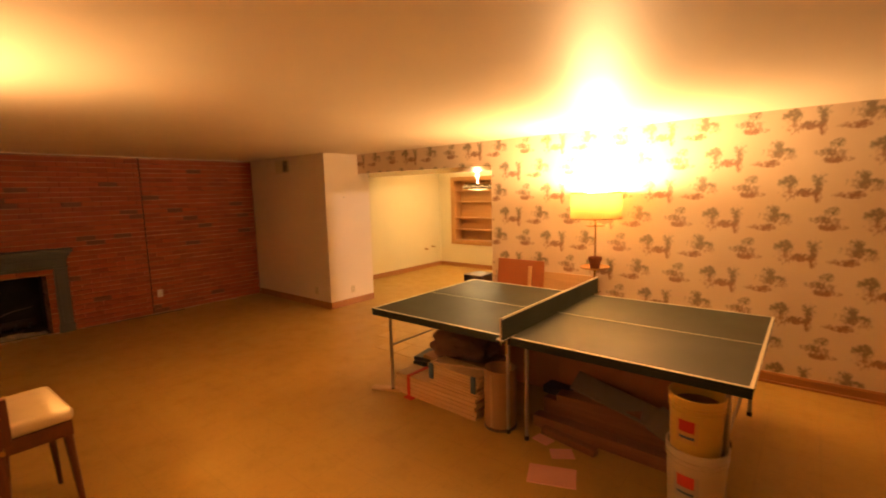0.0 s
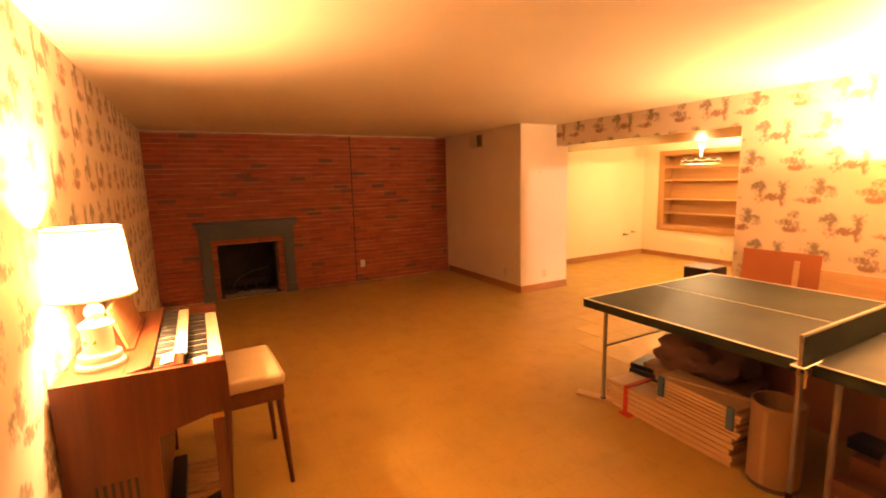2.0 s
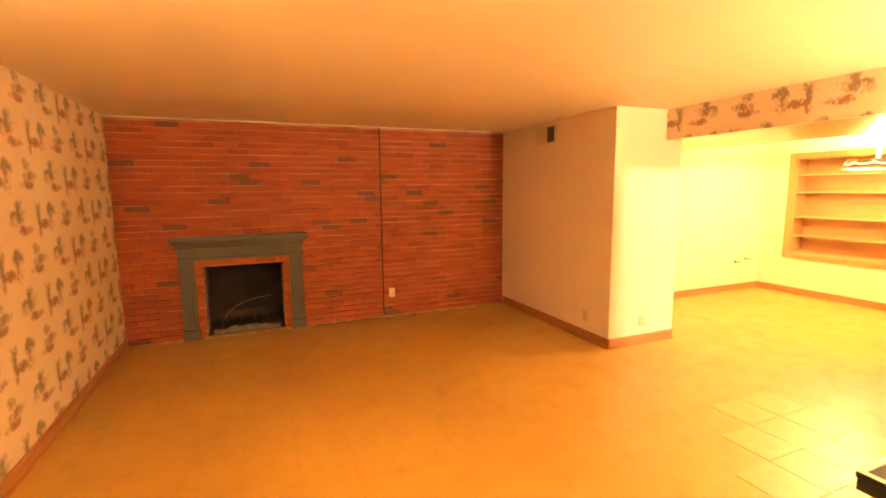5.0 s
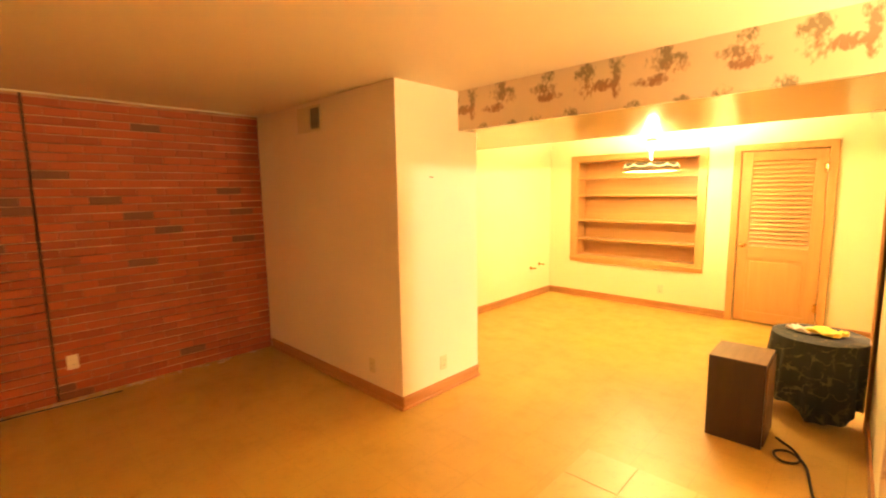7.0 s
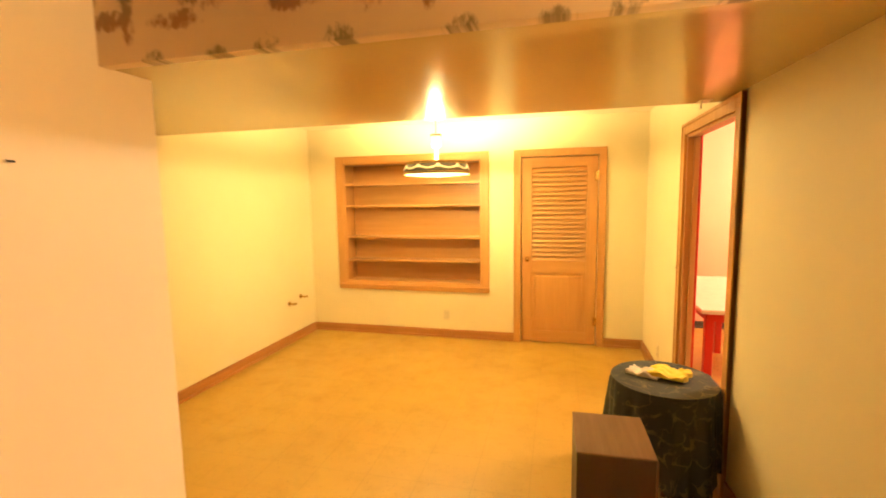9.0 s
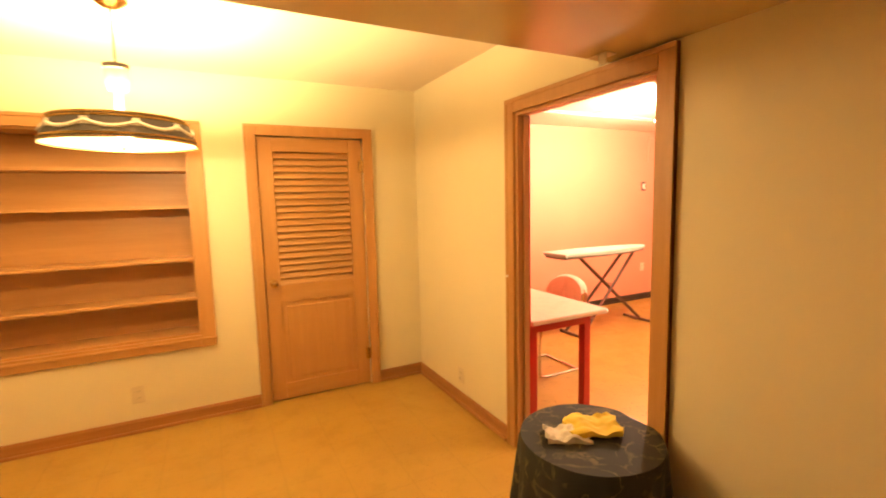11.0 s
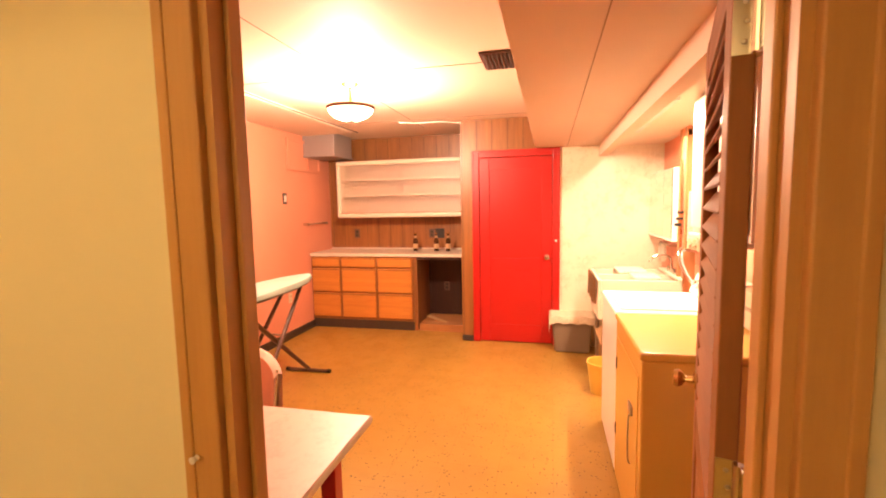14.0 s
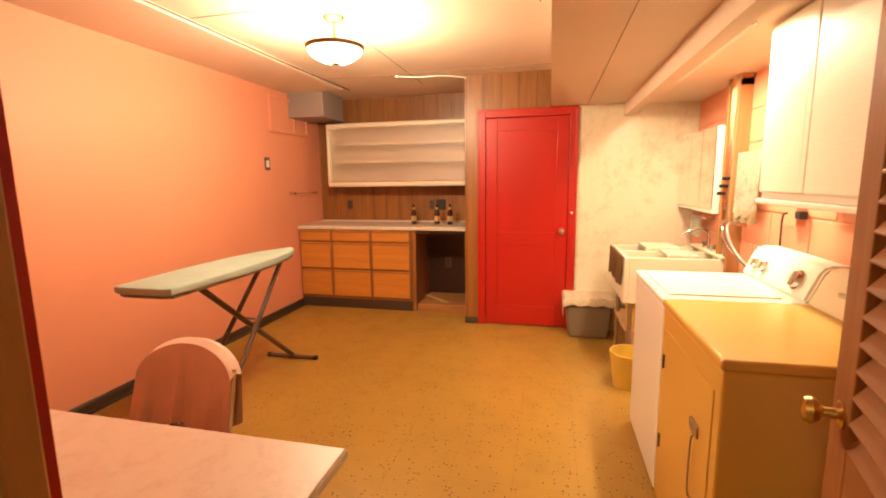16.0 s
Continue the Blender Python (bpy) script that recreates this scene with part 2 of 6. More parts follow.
def floor_mat(name, base, worn, speck, speck_amount, rough):
    """Old resilient tile: worn patches, scuffs, dark specks, faint tile joints."""
    m, t, b = graph(name)
    where = coords(t)
    big, mid, small = noise_tex(t, where, 0.7, 5), noise_tex(t, where, 5.0, 5, 0.65), noise_tex(t, where, 45, 3)
    col = mixc(t, ramp(t, big, 0.35, 0.7), base, worn)
    col = mixc(t, mathn(t, "MULTIPLY", ramp(t, mid, 0.5, 0.8), 0.35), col, tuple(c * 0.55 for c in base))
    vor = node(t, "ShaderNodeTexVoronoi", Scale=42.0)
    t.links.new(where, vor.inputs["Vector"])
    spots = mathn(t, "MULTIPLY", mathn(t, "LESS_THAN", vor.outputs["Distance"], 0.2), mathn(t, "GREATER_THAN", noise_tex(t, where, 17, 2), 0.5))
    col = mixc(t, mathn(t, "MULTIPLY", spots, speck_amount), col, speck)
    brk = node(t, "ShaderNodeTexBrick", Scale=1.0)
    brk.offset, brk.squash = 0.0, 1.0
    brk.inputs["Mortar Size"].default_value = 0.0025
    brk.inputs["Brick Width"].default_value = brk.inputs["Row Height"].default_value = 0.305
    t.links.new(where, brk.inputs["Vector"])
    joint = brk.outputs["Fac"]
    col = mixc(t, mathn(t, "MULTIPLY", joint, 0.22), col, tuple(c * 0.4 for c in base))
    t.links.new(col, b.inputs["Base Color"])
    t.links.new(mathn(t, "MULTIPLY_ADD", mid, 0.35, rough - 0.17), b.inputs["Roughness"])
    bumped(t, b, small, 0.06, 0.003)
    return m


def panelling(name):
    """Dark wood-grain wall panelling with upright grooves."""
    m, t, b = graph(name)
    where = coords(t, (8, 8, 0.6))
    grain = noise_tex(t, where, 2.5, 6, 0.65)
    tc = t.nodes.new("ShaderNodeTexCoord")
    sep = t.nodes.new("ShaderNodeSeparateXYZ")
    t.links.new(tc.outputs["Object"], sep.inputs[0])
    col = mixc(t, ramp(t, grain, 0.3, 0.72), (0.31, 0.125, 0.030), (0.18, 0.066, 0.017))
    g = mathn(t, "FRACT", mathn(t, "MULTIPLY", sep.outputs[1], 6.1))
    groove = mathn(t, "LESS_THAN", g, 0.035)
    col = mixc(t, mathn(t, "MULTIPLY", groove, 0.75), col, (0.05, 0.02, 0.01))
    t.links.new(col, b.inputs["Base Color"])
    b.inputs["Roughness"].default_value = 0.38
    bumped(t, b, mathn(t, "SUBTRACT", 1.0, groove), 0.4, 0.004)
    return m


def marble(name, base, vein, rough=0.3, scale=3.0):
    m, t, b = graph(name)
    where = coords(t)
    a = noise_tex(t, where, scale, 8, 0.7)
    v = mathn(t, "SUBTRACT", 1.0, mathn(t, "MULTIPLY", mathn(t, "ABSOLUTE", mathn(t, "SUBTRACT", a, 0.5)), 14.0))
    c = noise_tex(t, where, scale * 3.1, 6, 0.7)
    col = mixc(t, mathn(t, "MULTIPLY", ramp(t, v, 0.2, 1.0), ramp(t, c, 0.4, 0.7)), base, vein)
    col = mixc(t, mathn(t, "MULTIPLY", ramp(t, c, 0.5, 0.8), 0.3), col, vein)
    t.links.new(col, b.inputs["Base Color"])
    b.inputs["Roughness"].default_value = rough
    return m


def shade_mat(name, colour, through_light=0.6, clear=0.0):
    """Lamp-shade cloth or thin glass: scatters light through, and lets a clear share pass straight."""
    m, t, b = graph(name)
    t.nodes.remove(b)
    out = t.nodes["Material Output"]
    d, tr, mx = t.nodes.new("ShaderNodeBsdfDiffuse"), t.nodes.new("ShaderNodeBsdfTranslucent"), t.nodes.new("ShaderNodeMixShader")
    weave = noise_tex(t, coords(t, (1, 1, 6)), 60, 2)
    col = mixc(t, mathn(t, "MULTIPLY", weave, 0.12), colour, tuple(c * 0.8 for c in colour))
    for n in (d, tr):
        t.links.new(col, n.inputs["Color"])
    mx.inputs[0].default_value = through_light
    t.links.new(d.outputs[0], mx.inputs[1])
    t.links.new(tr.outputs[0], mx.inputs[2])
    if clear:
        see, mx2 = t.nodes.new("ShaderNodeBsdfTransparent"), t.nodes.new("ShaderNodeMixShader")
        mx2.inputs[0].default_value = clear
        t.links.new(mx.outputs[0], mx2.inputs[1])
        t.links.new(see.outputs[0], mx2.inputs[2])
        mx = mx2
    t.links.new(mx.outputs[0], out.inputs[0])
    return m


def glass_mat(name, colour, rough=0.05):
    m, t, b = graph(name)
    b.inputs["Base Color"].default_value = (*colour, 1)
    b.inputs["Roughness"].default_value = rough
    b.inputs["Transmission Weight"].default_value = 1.0
    b.inputs["IOR"].default_value = 1.45
    return m


PAPER_X, PAPER_Y = wallpaper("wallpaper_x", 0), wallpaper("wallpaper_y", 1)
BRICK = brick_mat("face_brick")
MORTAR = surface("mortar", (0.16, 0.04, 0.018), 0.85, coarse=3.4, fine=80, vary=0.2, bump=0.3, tint=(0.60, 0.36, 0.22), stretch=(1, 0.7, 6))
CEILING = surface("ceiling_paint", (0.84, 0.72, 0.55), 0.55, coarse=0.5, fine=130, vary=0.05, bump=0.08)
CREAM = surface("cream_wall_paint", (0.82, 0.71, 0.59), 0.6, coarse=0.8, fine=90, vary=0.05, bump=0.07)
ANNEX_PAINT = surface("pale_yellow_wall_paint", (0.74, 0.655, 0.43), 0.6, coarse=0.7, fine=70, vary=0.05, bump=0.08)
PINK = surface("salmon_wall_paint", (0.74, 0.30, 0.18), 0.55, coarse=0.8, fine=60, vary=0.05, bump=0.08)
LAUNDRY_CEILING = surface("laundry_ceiling_board", (0.74, 0.58, 0.44), 0.7, coarse=0.6, fine=60, vary=0.06, bump=0.06)
FLOOR = floor_mat("ochre_floor_tile", (0.46, 0.285, 0.055), (0.38, 0.225, 0.05), (0.12, 0.07, 0.03), 0.25, 0.42)
LAUNDRY_FLOOR = floor_mat("speckled_floor_tile", (0.37, 0.21, 0.038), (0.30, 0.165, 0.032), (0.05, 0.025, 0.010), 1.0, 0.36)
OAK = wood("golden_oak_stain", (0.50, 0.262, 0.088), (0.42, 0.208, 0.066), 0.45, "z")
OAK_X = wood("golden_oak_stain_level", (0.50, 0.262, 0.088), (0.42, 0.208, 0.066), 0.45, "x")
OAK_Y = wood("golden_oak_stain_cross", (0.50, 0.265, 0.095), (0.42, 0.21, 0.072), 0.45, "y")
BASE_X = wood("baseboard_wood_x", (0.42, 0.19, 0.062), (0.32, 0.135, 0.042), 0.45, "x")
BASE_Y = wood("baseboard_wood_y", (0.42, 0.19, 0.062), (0.32, 0.135, 0.042), 0.45, "y")
WALNUT = wood("walnut_veneer", (0.15, 0.038, 0.011), (0.08, 0.020, 0.007), 0.35, "x")
WALNUT_Z = wood("walnut_veneer_upright", (0.15, 0.038, 0.011), (0.08, 0.020, 0.007), 0.35, "z")
DARK_WALNUT = wood("dark_walnut", (0.036, 0.013, 0.007), (0.022, 0.008, 0.005), 0.4, "z")
PANEL = panelling("wood_panelling")
TIMBER = wood("red_brown_timber", (0.27, 0.105, 0.038), (0.18, 0.065, 0.024), 0.5, "x")
PINE = wood("pale_pine", (0.62, 0.40, 0.19), (0.48, 0.28, 0.12), 0.55, "x")
CARDBOARD = surface("cardboard", (0.36, 0.20, 0.09), 0.8, fine=60, vary=0.12, bump=0.1)
GREY_PAINT = surface("slate_grey_paint", (0.085, 0.097, 0.09), 0.5, fine=50, vary=0.12, bump=0.05)
# Firebox soot and pot soil; also the black standing for unlit gaps.
SOOT_SHADE = surface("soot_and_shade", (0.035, 0.026, 0.02), 0.9, coarse=4, fine=50, vary=0.3, bump=0.4)
RED_PAINT = surface("bright_red_paint", (0.42, 0.010, 0.005), 0.38, coarse=1.5, fine=60, vary=0.06, bump=0.04)
WHITE = surface("white_enamel", (0.80, 0.77, 0.70), 0.25, fine=60, vary=0.03, bump=0.01)
ALMOND = surface("harvest_gold_enamel", (0.64, 0.38, 0.085), 0.25, fine=60, vary=0.03, bump=0.01)
IVORY = surface("ivory_plastic", (0.66, 0.57, 0.40), 0.4, fine=80, vary=0.03, bump=0.0)
CREAM_VINYL = surface("cream_vinyl", (0.66, 0.50, 0.27), 0.4, coarse=5, fine=70, vary=0.06, bump=0.08)
CHROME = surface("chrome", (0.72, 0.70, 0.66), 0.18, 1.0, vary=0.03, bump=0.0)
BRASS = surface("brass", (0.62, 0.42, 0.16), 0.25, 1.0, vary=0.06, bump=0.0)
STEEL = surface("dull_steel_tube", (0.42, 0.36, 0.29), 0.4, 0.85, vary=0.1, bump=0.02)
BLACK = surface("black_plastic", (0.012, 0.011, 0.01), 0.4, fine=60, vary=0.1, bump=0.02)
BROWN_METAL = surface("brown_painted_metal", (0.10, 0.055, 0.04), 0.4, vary=0.1, bump=0.02)

# ---- the plan, in metres ----
XB, YS, XR, YW, ZC = -6.63, -0.56, 3.2, 4.58, 2.355          # the games room
COL_X, COL_S, COL_N = -4.535, 3.94, 4.80                      # the boxed-out closet
XA, XE, YN, ZA, SOFF, SOFF_N = -5.79, -2.06, 8.115, 2.39, 2.06, 6.04   # the annex
XW = -2.025                                                   # west end of the papered north wall
XL, XLE, YLS, YLN, ZL = -1.985, 2.965, 5.03, 9.06, 2.41          # the laundry
DOOR_S, DOOR_N, DOOR_Z = 5.795, 6.715, 1.975                     # the laundry doorway
SHELF_W, SHELF_E, SHELF_LO, SHELF_HI = -5.35, -3.728, 0.605, 1.99
CL_W, CL_E, CL_Z = -3.300, -2.520, 1.99                       # the closet doorway
FB_S, FB_N, FB_Z = 0.20, 1.02, 0.785                           # the firebox
T = 0.12

structure("floor", box(XB - 0.6, YS - T, -0.12, XR + T, YW, 0), FLOOR, "worn ochre resilient tile floor of the games room and annex", "floor")
structure("floor_annex", box(XA - 0.2, YW, -0.12, XL - 0.06, YN + 0.4, 0), FLOOR, "worn ochre resilient tile floor of the annex", "floor")
structure("floor_laundry", box(XL - 0.06, YLS - T, -0.12, XLE + T, YLN + T, 0), LAUNDRY_FLOOR, "speckled golden tile floor of the laundry room", "floor")
structure("ceiling", box(XB - 0.2, YS - T, ZC, XR + T, YW, ZC + 0.12), CEILING, "smooth cream painted ceiling of the games room", "ceiling")
structure("ceiling_annex", box(XA - T, YW, ZA, XE, YN + T, ZA + 0.1), CEILING, "smooth cream painted ceiling of the annex", "ceiling")

# west wall: mortar bed behind the bricks, with the firebox opening
bm = bmesh.new()
bx(bm, XB - 0.30, YS - T, 0, XB - 0.007, FB_S, ZC)
bx(bm, XB - 0.30, FB_N, 0, XB - 0.007, COL_S, ZC)
bx(bm, XB - 0.30, FB_S, FB_Z, XB - 0.007, FB_N, ZC)
wall_west = structure("wall_west", bm, MORTAR, "red brick fireplace wall with pale mortar joints", "brick wall")
bm = bmesh.new()
bx(bm, XB - 0.62, FB_S - 0.06, -0.02, XB - 0.56, FB_N + 0.06, FB_Z + 0.1)
bx(bm, XB - 0.56, FB_S - 0.06, -0.02, XB - 0.31, FB_S, FB_Z + 0.1)
bx(bm, XB - 0.56, FB_N, -0.02, XB - 0.31, FB_N + 0.06, FB_Z + 0.1)
bx(bm, XB - 0.56, FB_S, FB_Z, XB - 0.31, FB_N, FB_Z + 0.1)
bx(bm, XB - 0.56, FB_S, 0.001, XB - 0.04, FB_N, 0.012)
structure("wall_firebox", bm, SOOT_SHADE, "soot-blackened firebrick lining of the fireplace", "firebox")

structure("wall_south", box(XB - 0.30, YS - T, 0, XR, YS, ZC), PAPER_X, "cream wallpaper printed with small brown and sage country scenes", "papered wall")
structure("wall_east", box(XR, YS - T, 0, XR + T, YW + T, ZC), PAPER_Y, "cream wallpaper printed with small country scenes", "papered wall")
structure("wall_north", box(XW + 0.004, YW, 0, XR, YW + T, ZC), PAPER_X, "cream wallpaper printed with small brown and sage country scenes", "papered wall")
structure("header", box(COL_X, YW, SOFF, XW + 0.004, YW + 0.05, ZC + 0.05), PAPER_X, "wallpapered header over the wide opening to the annex", "header")
bm = bmesh.new()
prism([(COL_X, YW + 0.05), (XW, YW + 0.05), (XW, YW + T), (XE, DOOR_S), (XE, SOFF_N), (COL_X, SOFF_N)], SOFF + 0.003, ZA, bm)
bx(bm, XA, COL_N, SOFF + 0.003, COL_X, SOFF_N, ZA)
structure("ceiling_soffit", bm, surface("glossy_soffit_paint", (0.60, 0.49, 0.28), 0.22, coarse=0.8, fine=80, vary=0.05, bump=0.03), "dropped smooth plaster soffit between games room and annex", "soffit")
structure("wall_closet", box(XB - 0.30, COL_S, 0, COL_X, COL_N, ZC), CREAM, "plain cream plaster boxed-out closet corner", "plaster wall")

# annex
structure("wall_annex_west", box(XA - T, COL_N, 0, XA, YN + T, ZA), ANNEX_PAINT, "pale yellow painted annex wall", "painted wall")
bm = bmesh.new()
bx(bm, XA, YN, 0, SHELF_W, YN + 0.3, ZA)
bx(bm, SHELF_W, YN, 0, SHELF_E, YN + 0.3, SHELF_LO)
bx(bm, SHELF_W, YN, SHELF_HI, SHELF_E, YN + 0.3, ZA)
bx(bm, SHELF_E, YN, 0, CL_W, YN + 0.3, ZA)
bx(bm, CL_W, YN, CL_Z, CL_E, YN + 0.3, ZA)
bx(bm, CL_E, YN, 0, XE, YN + 0.3, ZA)
bx(bm, CL_W, YN + 0.28, 0, CL_E, YN + 0.3, CL_Z)
structure("wall_annex_north", bm, ANNEX_PAINT, "pale yellow painted wall with a bookshelf niche and a closet doorway", "painted wall")
bm = bmesh.new()
prism([(XW, YW + T), (XL, YW + T), (XL, DOOR_S), (XE, DOOR_S)], 0, ZA, bm)
bx(bm, XE, DOOR_S, DOOR_Z, XL, DOOR_N, ZA)
bx(bm, XE, DOOR_N, 0, XL, YLN + T, ZA)
structure("wall_annex_east", bm, ANNEX_PAINT, "pale yellow painted wall with the doorway to the laundry", "painted wall")
structure("trim_corner", box(XW, YW + 0.003, 0, XW + 0.004, YW + T, SOFF), ANNEX_PAINT, "painted end of the papered wall", "wall end")
structure("trim_paper", box(XW, YW - 0.003, 0, XW + 0.004, YW + 0.003, SOFF), PAPER_X, "strip of cream scenic wallpaper at the wall end", "wallpaper strip")

# laundry
bm = bmesh.new()
bx(bm, XL, YLS - T, ZL, XLE + T, YLN + T, ZL + 0.1)
bx(bm, XL, 8.40, ZL - 0.03, 2.30, YLN, ZL)
structure("ceiling_laundry", bm, LAUNDRY_CEILING, "painted board ceiling of the laundry with open seams", "ceiling")
structure("wall_laundry_north", box(XL, YLN, 0, XLE + T, YLN + T, ZL), PINK, "salmon pink painted laundry wall", "painted wall")
structure("wall_laundry_south", box(XL, YLS - T, 0, XLE + T, YLS, ZL), PINK, "salmon pink painted block wall behind the washer", "block wall")
structure("wall_laundry_west", box(XL, DOOR_N + 0.085, 0, XL + 0.01, YLN, ZL), PINK, "salmon pink paint beside the laundry doorway", "painted wall")
structure("wall_laundry_west_south", box(XL, YLS, 0, XL + 0.01, DOOR_S - 0.085, ZL), PINK, "salmon pink paint beside the laundry doorway", "painted wall")
structure("wall_laundry_east", box(XLE, 7.07, 0, XLE + T, YLN, ZL), PANEL, "dark wood-grain panelling behind the counter", "panelling")
X_RED = 2.115
bm = bmesh.new()
bx(bm, X_RED, 6.94, 0, XLE + T, 7.07, ZL)
bx(bm, X_RED, 6.02, 2.08, XLE, 6.94, ZL)
structure("wall_panel_return", bm, PANEL, "dark wood-grain panelling round the red door", "panelling")
structure("wall_laundry_marble", box(X_RED, YLS, 0, XLE, 6.02, ZL), marble("marble_board", (0.76, 0.68, 0.52), (0.60, 0.48, 0.32), 0.3, 2.6), "cream marbled wall board", "wall board")
# Unseen filler block, coloured black in place of darkness behind the door.
structure("wall_red_blackout", box(X_RED + 0.10, 6.02, 0, XLE, 6.94, 2.08), SOOT_SHADE, "unseen black fill block behind the red door", "wall")
# boxed ducts along the laundry
structure("ceiling_duct", box(XL, 5.64, 2.085, X_RED, 6.27, ZL), LAUNDRY_CEILING, "boxed-in duct under the laundry ceiling", "boxed duct")
structure("ceiling_beam", box(XL, 5.56, 1.975, X_RED, 5.64, ZL), LAUNDRY_CEILING, "painted board beam hiding the lamp above the washer", "beam")
structure("ceiling_washer", box(XL, YLS, 2.07, X_RED, 5.56, ZL), LAUNDRY_CEILING, "painted board ceiling above the washer", "ceiling")


# ---- baseboards and trim ----
def baseboard(name, x0, y0, x1, y1, side, material, height=0.095, label="brown stained baseboard with a quarter-round shoe"):
    """Runs from one point to another along x or y; side is the way it faces."""
    bm = bmesh.new()
    if y0 == y1:
        s = side * 0.014
        bx(bm, x0, min(y0, y0 + s), 0, x1, max(y0, y0 + s), height, 0.004, 1)
        s2, s3 = side * 0.028, side * 0.019
        bx(bm, x0, min(y0, y0 + s2), 0, x1, max(y0, y0 + s2), 0.022, 0.006, 2)
        bx(bm, x0, min(y0, y0 + s3), height - 0.026, x1, max(y0, y0 + s3), height - 0.012, 0.004, 2)
    else:
        s = side * 0.014
        bx(bm, min(x0, x0 + s), y0, 0, max(x0, x0 + s), y1, height, 0.004, 1)
        s2, s3 = side * 0.028, side * 0.019
        bx(bm, min(x0, x0 + s2), y0, 0, max(x0, x0 + s2), y1, 0.022, 0.006, 2)
        bx(bm, min(x0, x0 + s3), y0, height - 0.026, max(x0, x0 + s3), y1, height - 0.012, 0.004, 2)
    structure(name, bm, material, label, "baseboard")


baseboard("baseboard_south", XB, YS, XR, YS, 1, BASE_X)
baseboard("baseboard_north", XW, YW, XR, YW, -1, BASE_X, 0.10)
baseboard("baseboard_closet_south", XB + 0.03, COL_S, COL_X + 0.028, COL_S, -1, BASE_X, 0.10)
baseboard("baseboard_closet_east", COL_X, COL_S, COL_X, COL_N, 1, BASE_Y, 0.10)
baseboard("baseboard_annex_west", XA, COL_N, XA, YN, 1, BASE_Y)
baseboard("baseboard_annex_north", XA, YN, CL_W - 0.075, YN, -1, BASE_X)
baseboard("baseboard_annex_north_end", CL_E + 0.075, YN, XE, YN, -1, BASE_X)
baseboard("baseboard_annex_east", XE, DOOR_N + 0.091, XE, YN, -1, BASE_Y)
structure("baseboard_annex_east_end", prism([(XW, YW + T), (XE, DOOR_S - 0.091), (XE - 0.014, DOOR_S - 0.091), (XW - 0.014, YW + T)], 0, 0.095), BASE_Y, "brown stained baseboard", "baseboard")
DARKBASE = surface("dark_rubber_base", (0.05, 0.032, 0.022), 0.45, vary=0.1, bump=0.02)
baseboard("baseboard_laundry_north", XL + 0.01, YLN, 2.39, YLN, -1, DARKBASE, 0.085, "dark brown rubber base with a pale edge")
baseboard("baseboard_laundry_panel", X_RED, 6.945, X_RED, 7.07, -1, DARKBASE, 0.06, "dark brown rubber base")


def casing(name, wall, a0, a1, top, faces, material, width=0.085, thick=0.022, label="golden oak door casing", axis="y"):
    """Door casing round an opening a0..a1 in a wall at the given coordinate, with a stepped profile; faces is the way it faces."""
    frame_ob = thing(name, label, "door casing")
    frame_ob["kind"] = "structure"
    strips = []
    for part_name, s0, s1, z0, z1 in (("jamb_casing", a0 - width, a0, 0, top + width), ("jamb_casing", a1, a1 + width, 0, top + width), ("head_casing", a0, a1, top, top + width)):
        bm = bmesh.new()
        lo, hi = (wall - thick, wall) if faces < 0 else (wall, wall + thick)
        lo2, hi2 = (wall - thick - 0.004, wall) if faces < 0 else (wall, wall + thick + 0.004)
        if axis == "y":
            bx(bm, lo, s0, z0, hi, s1, z1, 0.004)
        else:
            bx(bm, s0, lo, z0, s1, hi, z1, 0.004)
        # a raised outer bead
        if part_name == "head_casing":
            bead = (s0 - width, s1 + width, top + width - 0.022, top + width)
        else:
            outer = s0 if s0 < a0 else s1 - 0.022
            bead = (outer, outer + 0.022, 0, top + width - 0.022)
        if axis == "y":
            bx(bm, lo2, bead[0], bead[2], hi2, bead[1], bead[3], 0.003)
        else:
            bx(bm, bead[0], lo2, bead[2], bead[1], hi2, bead[3], 0.003)
        part(part_name, bm, material, frame_ob)
    return frame_ob


laundry_frame = casing("door_frame_laundry", XE, DOOR_S, DOOR_N, DOOR_Z, -1, OAK, 0.078)
for y0, y1 in ((DOOR_S, DOOR_S + 0.018), (DOOR_N - 0.018, DOOR_N)):
    part("jamb", box(XE - 0.004, y0, 0, XL - 0.012, y1, DOOR_Z), OAK, laundry_frame)
part("head_jamb", box(XE - 0.004, DOOR_S + 0.018, DOOR_Z - 0.018, XL - 0.012, DOOR_N - 0.018, DOOR_Z), OAK_Y, laundry_frame)
for y0, y1 in ((DOOR_S + 0.018, DOOR_S + 0.03), (DOOR_N - 0.03, DOOR_N - 0.018)):
    part("door_stop", box(XE + 0.035, y0, 0, XE + 0.07, y1, DOOR_Z - 0.018, 0.003), OAK, laundry_frame)
red_frame = casing("door_frame_laundry_inner", XL + 0.01, DOOR_S, DOOR_N, DOOR_Z, 1, RED_PAINT, thick=0.010, label="bright red painted door casing on the laundry side")
for y0, y1 in ((DOOR_S - 0.004, DOOR_S + 0.016), (DOOR_N - 0.016, DOOR_N + 0.004)):
    part("jamb_edge", box(XL - 0.012, y0, 0, XL + 0.012, y1, DOOR_Z), RED_PAINT, red_frame)
casing("door_frame_closet", YN, CL_W, CL_E, CL_Z, -1, OAK, 0.075, axis="x")
casing("door_frame_red", X_RED, 6.095, 6.865, 2.005, -1, RED_PAINT, 0.075, label="bright red painted door casing", axis="y")


